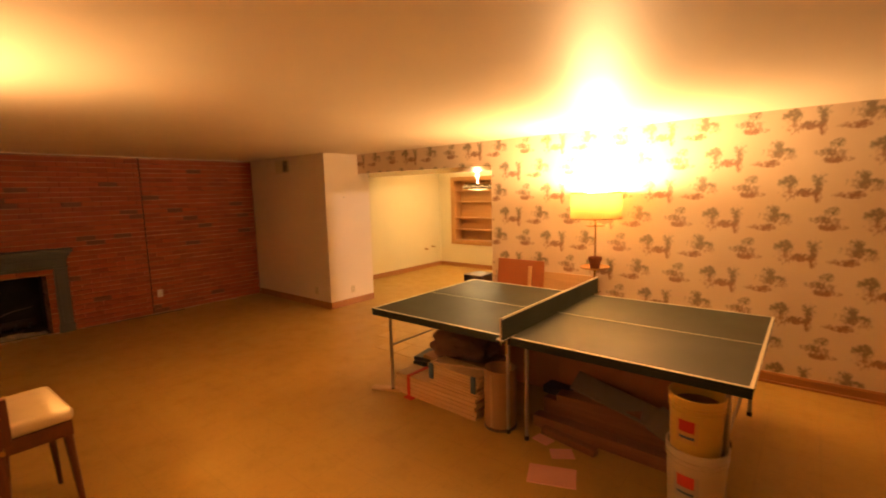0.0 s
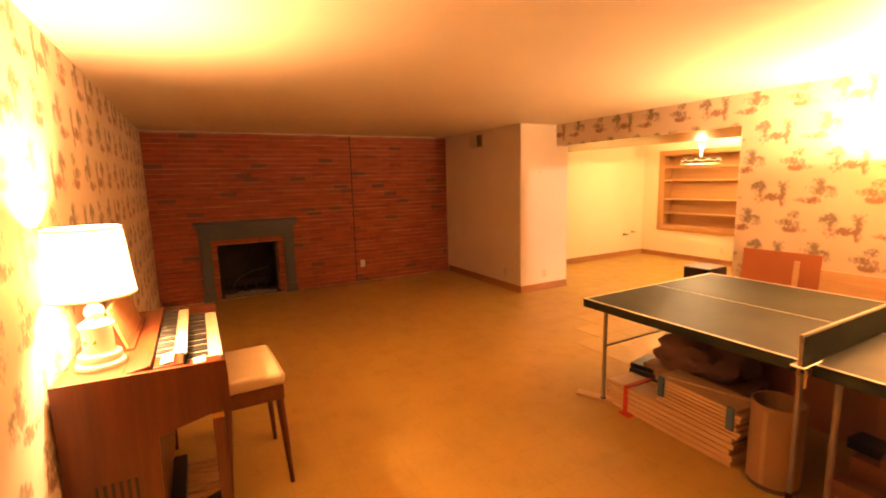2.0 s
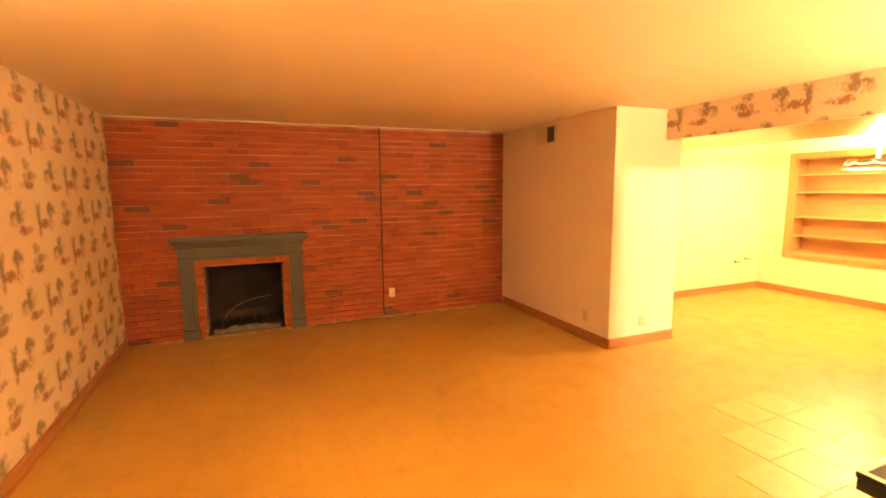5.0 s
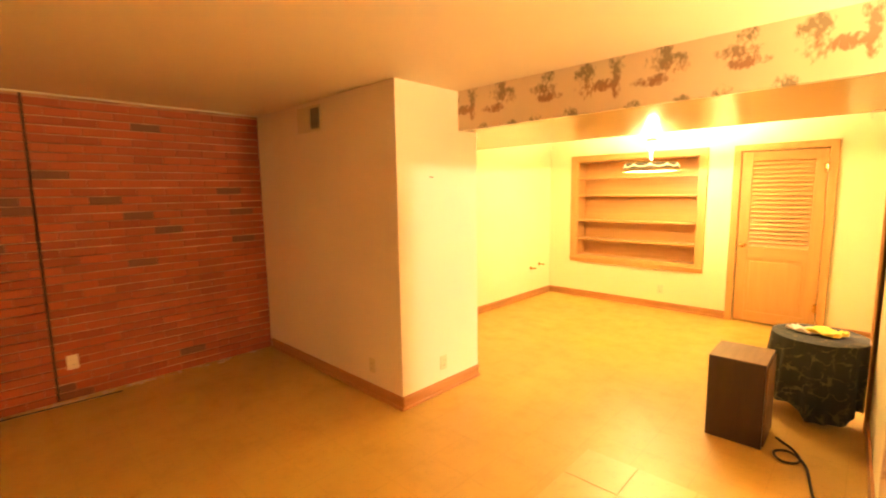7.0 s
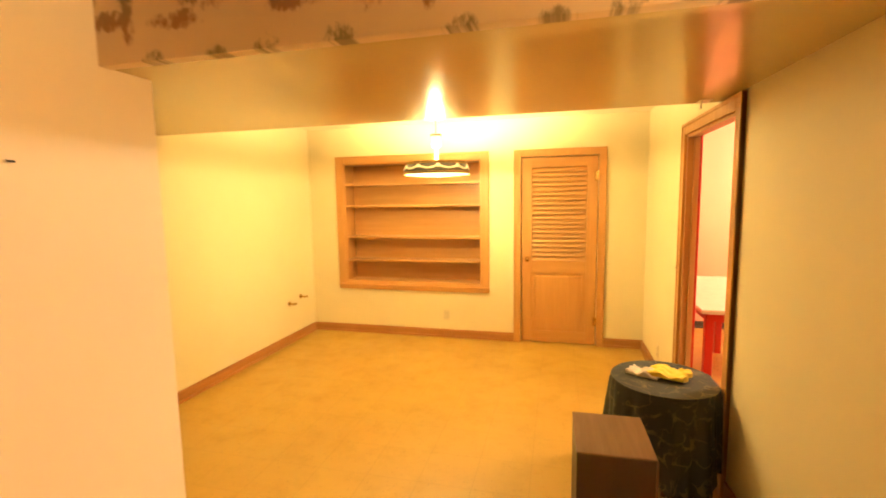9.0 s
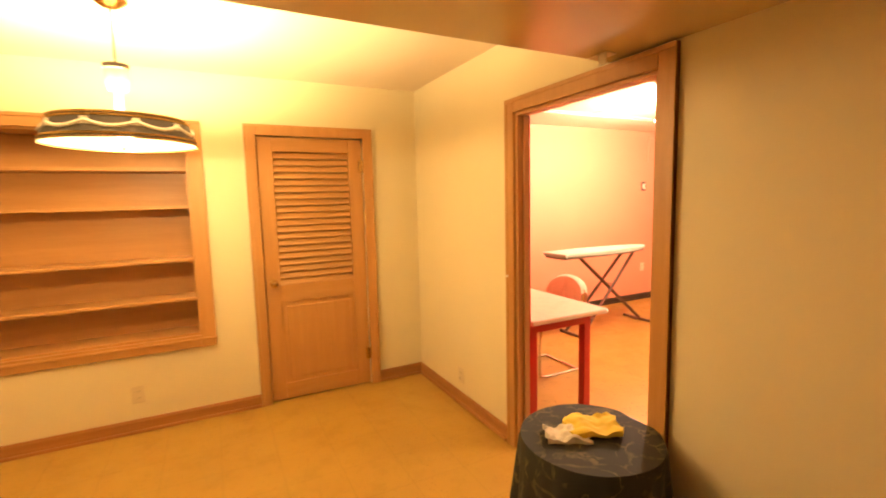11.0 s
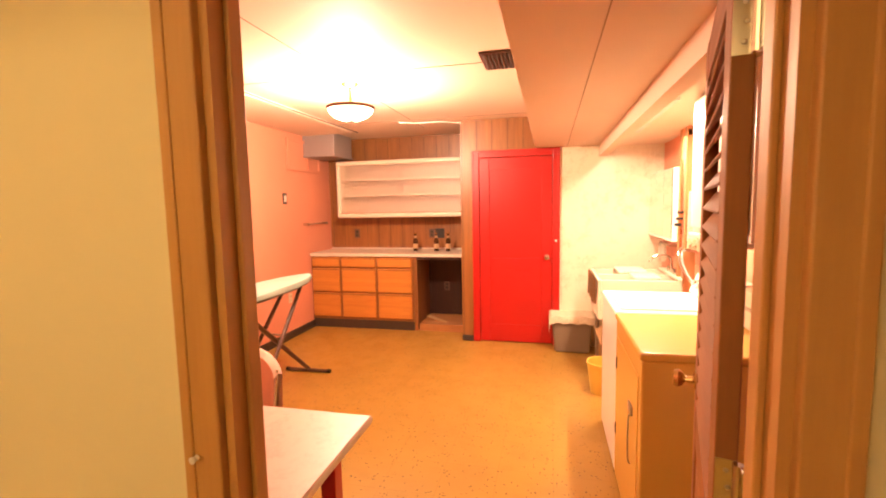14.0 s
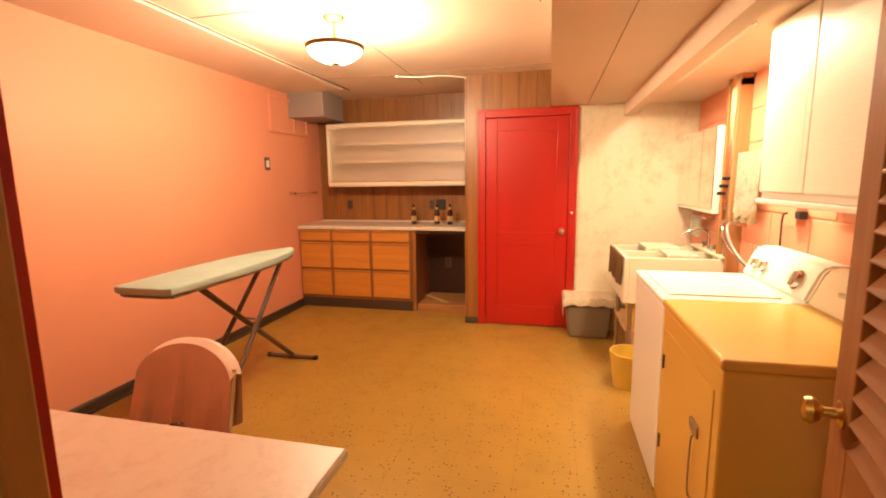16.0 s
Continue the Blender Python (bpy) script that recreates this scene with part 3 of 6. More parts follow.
# ---- games room ----
def mantel():
    ob = thing("fireplace_mantel", "slate-grey painted wooden mantel round the brick fireplace", "mantel", pose(XB, 0.61, 0))
    for s in (-1, 1):
        bm = bmesh.new()
        a, b = sorted((s * 0.485, s * 0.63))
        bx(bm, 0, a, 0, 0.055, b, 0.90, 0.004)
        bx(bm, 0, a - 0.012, 0, 0.07, b + 0.012, 0.11, 0.006)
        a2, b2 = sorted((s * 0.52, s * 0.60))
        bx(bm, 0.05, a2, 0.14, 0.066, b2, 0.86, 0.005)
        part("pilaster", bm, GREY_PAINT, ob)
    part("frieze", box(0, -0.63, 0.90, 0.06, 0.63, 1.02, 0.004), GREY_PAINT, ob)
    bm = bmesh.new()
    for k, (z0, z1, d, w) in enumerate(((0.865, 0.90, 0.075, 0.635), (0.985, 1.02, 0.085, 0.64), (1.02, 1.045, 0.11, 0.65), (1.045, 1.075, 0.135, 0.665))):
        bx(bm, 0, -w, z0, d, w, z1, 0.009, 3)
    part("moulding", bm, GREY_PAINT, ob)
    part("shelf", box(0, -0.685, 1.075, 0.175, 0.685, 1.125, 0.008), GREY_PAINT, ob, "grey mantel shelf with a rounded edge")
    return ob


mantel()

grate = thing("fireplace_grate", "blackened iron grate with a charred log in the firebox", "grate", pose(XB - 0.33, 0.61, 0.012))
for y in (-0.22, -0.07, 0.08, 0.22):
    part("bar", tube(bmesh.new(), [(0.16, y, 0.16), (0.12, y, 0.07), (-0.10, y, 0.07), (-0.14, y, 0.14)], 0.009, 6), BLACK, grate)
for y in (-0.16, 0.16):
    part("foot", rod(bmesh.new(), (0.08, y, 0), (0.08, y, 0.07), 0.010, 6), BLACK, grate)
part("log", turned(lathe([(0.045, -0.30), (0.055, -0.25), (0.05, 0.0), (0.058, 0.22), (0.04, 0.29)], 12), pose(0.0, 0, 0.13, 90, 8, 6)), surface("charred_log", (0.05, 0.03, 0.02), 0.9, vary=0.3, bump=0.5), grate, smooth=True)
part("hoop", tube(bmesh.new(), [(0.17, -0.27, 0.08), (0.17, -0.2, 0.22), (0.17, 0.0, 0.33), (0.17, 0.2, 0.36), (0.17, 0.27, 0.37)], 0.007, 6), BROWN_METAL, grate)
part("hoop_foot", rod(bmesh.new(), (0.17, -0.27, 0), (0.17, -0.27, 0.09), 0.007, 6), BROWN_METAL, grate)
bm = bmesh.new()
bmesh.ops.create_grid(bm, x_segments=20, y_segments=30, size=1)
for v in bm.verts:
    r2 = v.co.x ** 2 + v.co.y ** 2
    h = max(0.0, 1 - r2) * 0.05 * (0.6 + noise.noise(v.co * 5)) + 0.002
    v.co = Vector((v.co.x * 0.10, v.co.y * 0.36, h))
tagged(part("ash_heap", bm, surface("pale_ash", (0.33, 0.29, 0.24), 0.95, coarse=12, fine=70, vary=0.3, bump=0.5), at=pose(XB - 0.12, 0.61, 0.012)), "pale grey ash heap at the mouth of the fireplace", "ash", kind="stuff")


def outlet(place, turn, label="ivory duplex wall outlet"):
    """A cover plate with two sockets; faces local -y."""
    ob = thing("wall_outlet", label, "outlet", pose(*place, 0, 0, turn), group="wall outlets")
    part("cover_plate", box(-0.037, -0.007, -0.058, 0.037, 0, 0.058, 0.003), IVORY, ob)
    for z in (-0.022, 0.022):
        sock = part("socket", box(-0.016, -0.010, z - 0.014, 0.016, -0.006, z + 0.014, 0.004), IVORY, ob)
        for x in (-0.006, 0.006):
            part("slot", box(x - 0.0012, -0.0105, z - 0.005, x + 0.0012, -0.0095, z + 0.005), BLACK, sock)
    return ob


outlet((-4.89, COL_S, 0.25), 0)
outlet((COL_X, 4.37, 0.24), 90)
outlet((XB + 0.001, 2.32, 0.30), 90)
outlet((-4.13, YN, 0.26), 0)
outlet((XE, 7.40, 0.22), -90)
part("nail", rod(bmesh.new(), (0, 0, 0), (0.03, 0, -0.004), 0.004, 6), BLACK, at=pose(COL_X, 4.26, 1.70))
tagged(bpy.data.objects["nail"], "bent black nail sticking out of the plaster", "nail")

# return-air vent high on the closet wall
vent = thing("wall_vent", "ivory wall register with upright louvres over a black shade sheet", "vent", pose(-5.64, COL_S, 2.21))
bm = bmesh.new()
bx(bm, -0.19, -0.012, -0.105, 0.19, 0, -0.085, 0.003)
bx(bm, -0.19, -0.012, 0.085, 0.19, 0, 0.105, 0.003)
bx(bm, -0.19, -0.012, -0.085, -0.165, 0, 0.085, 0.003)
bx(bm, 0.165, -0.012, -0.085, 0.19, 0, 0.085, 0.003)
part("frame", bm, IVORY, vent)
# Black sheet stands for the shade inside the vent.
part("duct_shade", box(-0.165, -0.003, -0.085, 0.165, 0, 0.085), BLACK, vent)
part("blank_plate", box(-0.165, -0.010, -0.085, 0.02, -0.003, 0.085, 0.002), IVORY, vent)
for k in range(10, 17):
    part("slat", turned(box(-0.001, -0.011, -0.084, 0.001, 0.007, 0.084), pose(-0.155 + k * 0.0194, -0.006, 0, 0, 0, 55)), IVORY, vent)

# ---- table tennis table ----
TX0, TX1, TY0, TY1, TZ = -1.828, 0.914, 2.362, 3.886, 0.762
TABLE_TOP = surface("dark_green_table_paint", (0.020, 0.028, 0.018), 0.5, coarse=1.5, fine=90, vary=0.15, bump=0.03)
TABLE_TOP.node_tree.nodes["Principled BSDF"].inputs["Specular IOR Level"].default_value = 0.28
LINE = surface("white_line_paint", (0.70, 0.66, 0.55), 0.5, vary=0.06, bump=0.0)
TX, TY = (TX0 + TX1) / 2, (TY0 + TY1) / 2
tt = thing("table_tennis_table", "dark green table tennis table with white lines over stored boards", "games table", pose(TX, TY, 0))
HX, HY = (TX1 - TX0) / 2, (TY1 - TY0) / 2
for s in (-1, 1):
    a, b = sorted((s * 0.004, s * HX))
    half = part("tabletop", box(a, -HY, TZ - 0.02, b, HY, TZ, 0.002, 1), TABLE_TOP, tt)
    part("apron", box(a + 0.004, -HY + 0.004, TZ - 0.058, b - 0.004, -HY + 0.028, TZ - 0.02), TABLE_TOP, half)
    part("apron", box(a + 0.004, HY - 0.028, TZ - 0.058, b - 0.004, HY - 0.004, TZ - 0.02), TABLE_TOP, half)
    e0, e1 = sorted((s * (HX - 0.004), s * (HX - 0.028)))
    part("apron", box(e0, -HY + 0.03, TZ - 0.058, e1, HY - 0.03, TZ - 0.02), TABLE_TOP, half)
    for y0, y1 in ((-HY, -HY + 0.018), (HY - 0.018, HY), (-0.003, 0.003)):
        part("white_line", box(a, y0, TZ, b, y1, TZ + 0.0015), LINE, half)
    f0, f1 = sorted((s * HX, s * (HX - 0.018)))
    part("white_line", box(f0, -HY + 0.018, TZ, f1, HY - 0.018, TZ + 0.0018), LINE, half)
    for y in (-HY + 0.11, HY - 0.11):
        for x in (s * (HX - 0.11), s * 0.075):
            leg = part("leg", rod(bmesh.new(), (x, y, 0), (x, y, TZ - 0.05), 0.014, 10), STEEL, tt)
            part("rubber_foot", rod(bmesh.new(), (x, y, 0), (x, y, 0.03), 0.018, 10), BLACK, leg)
        part("brace", rod(bmesh.new(), (s * (HX - 0.11), y, 0.66), (s * (HX - 0.19), y, TZ - 0.05), 0.008, 6), STEEL, tt)
    part("crossbar", rod(bmesh.new(), (s * (HX - 0.11), -HY + 0.11, 0.42), (s * (HX - 0.11), HY - 0.11, 0.42), 0.009, 8), STEEL, tt)
for s in (-1, 1):
    post = part("net_post", rod(bmesh.new(), (0, s * (HY + 0.10), TZ - 0.03), (0, s * (HY + 0.10), TZ + 0.155), 0.008, 8), CHROME, tt)
    part("clamp", box(-0.03, min(s * (HY - 0.05), s * (HY + 0.115)), TZ + 0.003, 0.03, max(s * (HY - 0.05), s * (HY + 0.115)), TZ + 0.014, 0.003), CHROME, post)
    part("clamp_screw", rod(bmesh.new(), (0, s * (HY + 0.03), TZ - 0.11), (0, s * (HY + 0.03), TZ + 0.004), 0.006, 8), CHROME, post)
NET = surface("dark_green_net", (0.05, 0.065, 0.05), 0.7, fine=200, vary=0.25, bump=0.25)
net = part("net", box(-0.0025, -HY - 0.10, TZ + 0.006, 0.0025, HY + 0.10, TZ + 0.142), NET, tt)
part("net_tape", box(-0.005, -HY - 0.10, TZ + 0.140, 0.005, HY + 0.10, TZ + 0.155, 0.002), LINE, net)


# ---- what lies under and behind the table ----
def plank(name, x0, x1, y0, y1, z0, z1, material, label, category, turn=0.0, group="", tilt=0.0):
    ob = thing(name, label, category, pose((x0 + x1) / 2, (y0 + y1) / 2, z0, 0, tilt, turn), group)
    part("board", box(-(x1 - x0) / 2, -(y1 - y0) / 2, 0, (x1 - x0) / 2, (y1 - y0) / 2, z1 - z0, 0.004), material, ob)
    return ob


RED_TAPE = surface("red_tape", (0.55, 0.03, 0.015), 0.5, vary=0.05, bump=0.0)
BLUE_TAPE = surface("blue_print", (0.05, 0.10, 0.16), 0.6, vary=0.05, bump=0.0)
crate = thing("board_bundle", "bundle of pale pine boards tied with a red ribbon", "boards", pose(-1.248, 2.595, 0, 0, 0, -2))
for k in range(5):
    j = 0.012 * math.sin(k * 2.4)
    part("board", box(-0.44 + j, -0.12, 0.036 * k, 0.44 + j, 0.12, 0.036 * k + 0.032, 0.004), PINE, crate)
part("ribbon", box(-0.30, -0.124, -0.0, -0.265, 0.124, 0.184, 0.002), RED_TAPE, crate, "red ribbon tie")
part("ribbon_tail", box(-0.29, -0.18, 0.001, -0.20, -0.125, 0.006), RED_TAPE, crate)
crate2 = thing("slat_stack", "stack of pale pine slats with blue printed ends", "slats", pose(-1.038, 2.575, 0.18, 0, 0, -4))
for k in range(7):
    j = 0.014 * math.sin(k * 1.7)
    part("slat", box(-0.26 + j, -0.10, 0.024 * k, 0.26 + j, 0.11, 0.024 * k + 0.020, 0.003), PINE, crate2)
for x in (-0.245, 0.2):
    part("blue_band", box(x, -0.116, 0.045, x + 0.04, -0.10, 0.175, 0.001), BLUE_TAPE, crate2)
loose = thing("loose_slat", "thin pale slat lying across the stack of slats", "slat", pose(-1.018, 2.575, 0.352, 0, 0, 14))
part("board", box(-0.24, -0.012, 0, 0.24, 0.012, 0.012, 0.002), PINE, loose)
plank("floor_board", -1.918, -1.638, 2.425, 2.505, 0, 0.022, PINE, "short pale board lying on the floor", "board", 28)

drum = thing("cardboard_drum", "tall open cardboard drum with a stapled seam", "drum", pose(-0.638, 2.535, 0))
part("shell", lathe([(0.115, 0), (0.118, 0.01), (0.118, 0.43), (0.121, 0.435), (0.121, 0.455), (0.112, 0.455), (0.110, 0.03), (0.0, 0.03)], 36), CARDBOARD, drum, smooth=True)
part("rim", lathe([(0.119, 0.0), (0.123, 0.004), (0.123, 0.02), (0.119, 0.024)], 36, ring=True), BROWN_METAL, drum)
part("seam", box(-0.012, -0.1205, 0.03, 0.012, -0.116, 0.43), surface("paper_tape", (0.45, 0.27, 0.12), 0.6), drum)

folders = thing("binder_stack", "stack of flat black binders on the floor", "binders", pose(-1.598, 2.925, 0, 0, 0, 12))
for k in range(6):
    part("binder", turned(box(-0.17, -0.13, 0, 0.17, 0.13, 0.035, 0.006), pose(0.01 * math.sin(3 * k), 0.008 * math.cos(5 * k), 0.037 * k, 0, 0, 5 * math.sin(2 * k))), BLACK, folders)


def bag_mesh(sx, sy, sz, seed):
    bm = bmesh.new()
    bmesh.ops.create_icosphere(bm, subdivisions=4, radius=1)
    for v in bm.verts:
        n = noise.noise(v.co * 2.1 + Vector((seed, 0, 0))) * 0.28 + noise.noise(v.co * 6 + Vector((seed, 3, 0))) * 0.09
        v.co *= 1 + n
        v.co.z = max(v.co.z, -0.72)
        v.co = Vector((v.co.x * sx, v.co.y * sy, (v.co.z + 0.72) * sz))
    return bm


tagged(part("canvas_sack", bag_mesh(0.30, 0.20, 0.16, 4.0), surface("russet_canvas", (0.17, 0.075, 0.04), 0.85, coarse=4, vary=0.15, bump=0.2), at=pose(-1.318, 2.995, 0.25, 0, 0, 8), smooth=True), "rumpled russet canvas sack heaped under the table", "sack")
plank("carton_flat", -1.658, -0.988, 2.825, 3.195, 0, 0.25, CARDBOARD, "flat brown carton under a rumpled sack", "carton", 4)
plank("hardboard_sheet", -1.558, -0.438, 3.295, 3.310, 0, 0.58, surface("russet_hardboard", (0.32, 0.12, 0.05), 0.6, vary=0.12), "russet hardboard sheet standing behind the cartons", "hardboard sheet", 1)
plank("hardboard_sheet", -0.398, 0.762, 3.035, 3.050, 0, 0.62, surface("red_brown_hardboard", (0.36, 0.13, 0.05), 0.6, vary=0.1), "red-brown hardboard sheet standing under the table", "hardboard sheet", 1)
plank("timber_beam", -0.438, 0.682, 2.655, 2.745, 0, 0.09, TIMBER, "long stained timber on the floor under the table", "timber", -2, "timbers under the table")
plank("timber_beam", -0.418, 0.612, 2.795, 2.905, 0, 0.18, TIMBER, "thick stained timber on the floor under the table", "timber", -1, "timbers under the table")
plank("timber_beam", -0.338, 0.082, 2.565, 2.625, 0, 0.05, TIMBER, "short stained timber off-cut under the table", "timber", -10, "timbers under the table")
plank("timber_beam", -0.298, 0.282, 2.775, 2.895, 0.182, 0.25, TIMBER, "stained timber off-cut laid on a thicker one", "timber", 4, "timbers under the table")
GREY_CARD = surface("grey_board", (0.22, 0.165, 0.115), 0.8, vary=0.12, bump=0.05)
sheet = thing("grey_board", "dark grey-brown board panel leaning over the timbers", "panel", pose(0.162, 2.855, 0.27, 24, 16, 6))
part("board", box(-0.36, -0.09, 0, 0.36, 0.09, 0.014, 0.003), GREY_CARD, sheet)
sheet = thing("grey_board", "second grey board panel leaning at the end of the timbers", "panel", pose(0.522, 2.775, 0.20, 30, 22, -8))
part("board", box(-0.17, -0.10, 0, 0.17, 0.10, 0.014, 0.003), GREY_CARD, sheet)
plank("black_case", -0.458, -0.258, 2.865, 2.995, 0.182, 0.24, BLACK, "small flat black case on the timber", "case", -6)
tagged(part("leather_bag", bag_mesh(0.16, 0.15, 0.20, 9.0), surface("brown_leather_bag", (0.10, 0.05, 0.03), 0.6, coarse=5, vary=0.15, bump=0.15), at=pose(0.612, 2.895, 0.0, 0, 0, 8), smooth=True), "sagging brown bag beside the stacked buckets", "bag")
PINK_FOAM = surface("pink_foam_sheet", (0.74, 0.36, 0.30), 0.75, vary=0.08, bump=0.05)
for name, x, y, w, d, turn, label in (("foam_sheet", -0.058, 2.195, 0.29, 0.19, 22, "large pink foam sheet lying on the floor"), ("foam_sheet", -0.108, 2.45, 0.15, 0.11, 35, "small pink foam off-cut on the floor"),
                                      ("foam_sheet", -0.288, 2.535, 0.13, 0.09, -12, "small pink foam off-cut by the timbers")):
    ob = thing(name, label, "foam sheet", pose(x, y, 0, 0, 0, turn), "pink foam sheets")
    part("sheet", box(-w / 2, -d / 2, 0, w / 2, d / 2, 0.008, 0.002), PINK_FOAM, ob)


def bucket(place, body, label, rim_r, base_r, h, patch=None, full=False):
    ob = thing("bucket", label, "bucket", pose(*place), "plastic buckets")
    part("shell", lathe([(base_r, 0), (base_r + 0.003, 0.01), (rim_r - 0.004, h - 0.04), (rim_r, h - 0.038), (rim_r + 0.004, h), (rim_r - 0.006, h), (base_r - 0.006, 0.012), (0, 0.012)], 40), body, ob, smooth=True)
    for z in (h - 0.05, h - 0.075):
        rr = base_r + (rim_r - base_r) * z / h
        part("ridge", lathe([(rr, z - 0.003), (rr + 0.005, z), (rr, z + 0.003)], 40, ring=True), body, ob, smooth=True)
    if patch:
        bm = bmesh.new()
        a0, a1, z0, z1 = -2.2, -1.3, h * 0.28, h * 0.66
        cols = []
        for k in range(9):
            a = a0 + (a1 - a0) * k / 8
            cols.append([bm.verts.new(((base_r + (rim_r - base_r) * z / h + 0.002) * math.cos(a), (base_r + (rim_r - base_r) * z / h + 0.002) * math.sin(a), z)) for z in (z0, z1)])
        for p, q in zip(cols, cols[1:]):
            bm.faces.new((p[0], q[0], q[1], p[1]))
        lab = part("paper_label", bm, patch, ob)
        for k, (zz, hh) in enumerate(((0.56, 0.035), (0.47, 0.035), (0.36, 0.015))):
            bm = bmesh.new()
            cols = []
            for j in range(7):
                a = -2.05 + 0.6 * j / 6
                cols.append([bm.verts.new(((base_r + (rim_r - base_r) * z + 0.004) * math.cos(a), (base_r + (rim_r - base_r) * z + 0.004) * math.sin(a), z * h)) for z in (zz, zz + hh / h)])
            for p, q in zip(cols, cols[1:]):
                bm.faces.new((p[0], q[0], q[1], p[1]))
            part("print_bar", bm, RED_TAPE if k < 2 else BLUE_TAPE, lab)
    if full:
        part("contents", lathe([(rim_r - 0.02, h - 0.06), (rim_r * 0.6, h - 0.05), (0.0, h - 0.055)], 24), full, ob)
    part("bail", tube(bmesh.new(), [(rim_r + 0.004, 0, h - 0.05), (rim_r * 0.8, rim_r * 0.8, h - 0.09), (0, rim_r * 1.12, h - 0.11), (-rim_r * 0.8, rim_r * 0.8, h - 0.09), (-rim_r - 0.004, 0, h - 0.05)], 0.003, 6), STEEL, ob)
    return ob


YELLOW_PLASTIC = surface("yellow_plastic", (0.66, 0.44, 0.07), 0.4, vary=0.06, bump=0.0)
WHITE_PLASTIC = surface("cream_plastic", (0.62, 0.50, 0.32), 0.45, vary=0.08, bump=0.0)
GRAVEL = surface("brown_compound", (0.20, 0.09, 0.04), 0.9, coarse=20, vary=0.2, bump=0.4)
BX, BY = 0.675, 2.435
bucket((BX, BY, 0), WHITE_PLASTIC, "cream plastic bucket with a worn print, under a yellow one", 0.152, 0.132, 0.365, surface("faded_print", (0.55, 0.46, 0.34), 0.6), GRAVEL)
bucket((BX - 0.01, BY, 0.315), YELLOW_PLASTIC, "yellow plastic bucket with a red label stacked on a cream one", 0.138, 0.120, 0.335, surface("yellow_label", (0.66, 0.40, 0.10), 0.5), GRAVEL)

HARD = surface("terracotta_hardboard", (0.36, 0.115, 0.04), 0.55, vary=0.06, bump=0.03)
lean = thing("leaning_board", "terracotta-coloured board leaning on the papered wall", "board", pose(-1.60, 4.46, 0, -5))
part("board", box(-0.31, 0, 0, 0.31, 0.02, 0.92, 0.004), HARD, lean)
lean = thing("leaning_board", "low pine plank leaning on the papered wall", "board", pose(-0.95, 4.49, 0, -4))
part("board", box(-0.42, 0, 0, 0.30, 0.02, 0.80, 0.004), PINE, lean)
lean = thing("leaning_board", "narrow pale batten leaning on a terracotta-coloured board", "batten", pose(-1.44, 4.40, 0, -5))
part("board", box(-0.02, 0, 0, 0.02, 0.02, 0.86, 0.004), PINE, lean)


# ---- floor lamp ----
def floor_lamp():
    ob = thing("floor_lamp", "brass floor lamp with a lit cream shade and a small tray", "floor lamp", pose(*FLOOR_LAMP, 0))
    part("base", lathe([(0.14, 0), (0.14, 0.012), (0.11, 0.022), (0.03, 0.034), (0.016, 0.06)], 36), BRASS, ob, smooth=True)
    part("pole", lathe([(0.011, 0.05), (0.011, 0.9), (0.018, 0.91), (0.018, 0.93), (0.009, 0.94), (0.009, 1.70), (0.004, 1.72)], 14), BRASS, ob, smooth=True)
    part("tray", lathe([(0.02, 0.93), (0.14, 0.935), (0.15, 0.95), (0.147, 0.952), (0.135, 0.942), (0.0, 0.94)], 32), OAK, ob, "round wooden tray on the pole", smooth=True)
    sh = part("shade", lathe([(0.248, 1.445), (0.245, 1.70), (0.2435, 1.70), (0.2465, 1.445)], 48, ring=True), shade_mat("cream_shade", (0.80, 0.66, 0.36)), ob, "lit cream drum shade", smooth=True)
    for z in (1.445, 1.70):
        part("trim_ring", lathe([(0.2425, z - 0.005), (0.2525, z - 0.005), (0.2525, z + 0.005), (0.2425, z + 0.005)], 48, ring=True), BRASS, sh)
    # Unseen bowl, added under the bulb to weaken the downward light.
    part("light_block_bowl", lathe([(0.02, 1.535), (0.07, 1.555), (0.115, 1.615), (0.118, 1.615), (0.073, 1.551), (0.02, 1.531)], 40, ring=True), shade_mat("milk_glass_light_block", (0.86, 0.80, 0.66), 0.35), ob, "unseen milk-glass bowl added to dim the light below the shade", smooth=True)
    for a in (0, 2.09, 4.19):
        part("spoke", rod(bmesh.new(), (0, 0, 1.46), (0.245 * math.cos(a), 0.245 * math.sin(a), 1.46), 0.003, 6), BRASS, sh)
    part("harp_disc", lathe([(0.0, 1.360), (0.095, 1.364), (0.095, 1.369), (0.0, 1.372)], 24), BRASS, ob)
    return ob


floor_lamp()
pot = thing("flower_pot", "small terracotta flower pot on the lamp tray", "flower pot", pose(FLOOR_LAMP[0] + 0.03, FLOOR_LAMP[1] - 0.075, 0.944))
TERRA = surface("dark_terracotta", (0.24, 0.07, 0.03), 0.75, vary=0.1, bump=0.08)
part("body", lathe([(0.042, 0), (0.058, 0.085), (0.050, 0.085), (0.035, 0.012), (0.0, 0.012)], 28), TERRA, pot, smooth=True)
part("rim", lathe([(0.058, 0.083), (0.066, 0.083), (0.067, 0.115), (0.058, 0.115)], 28, ring=True), TERRA, pot, smooth=True)
part("soil", lathe([(0.0, 0.092), (0.058, 0.094), (0.0, 0.1)], 16), SOOT_SHADE, pot)


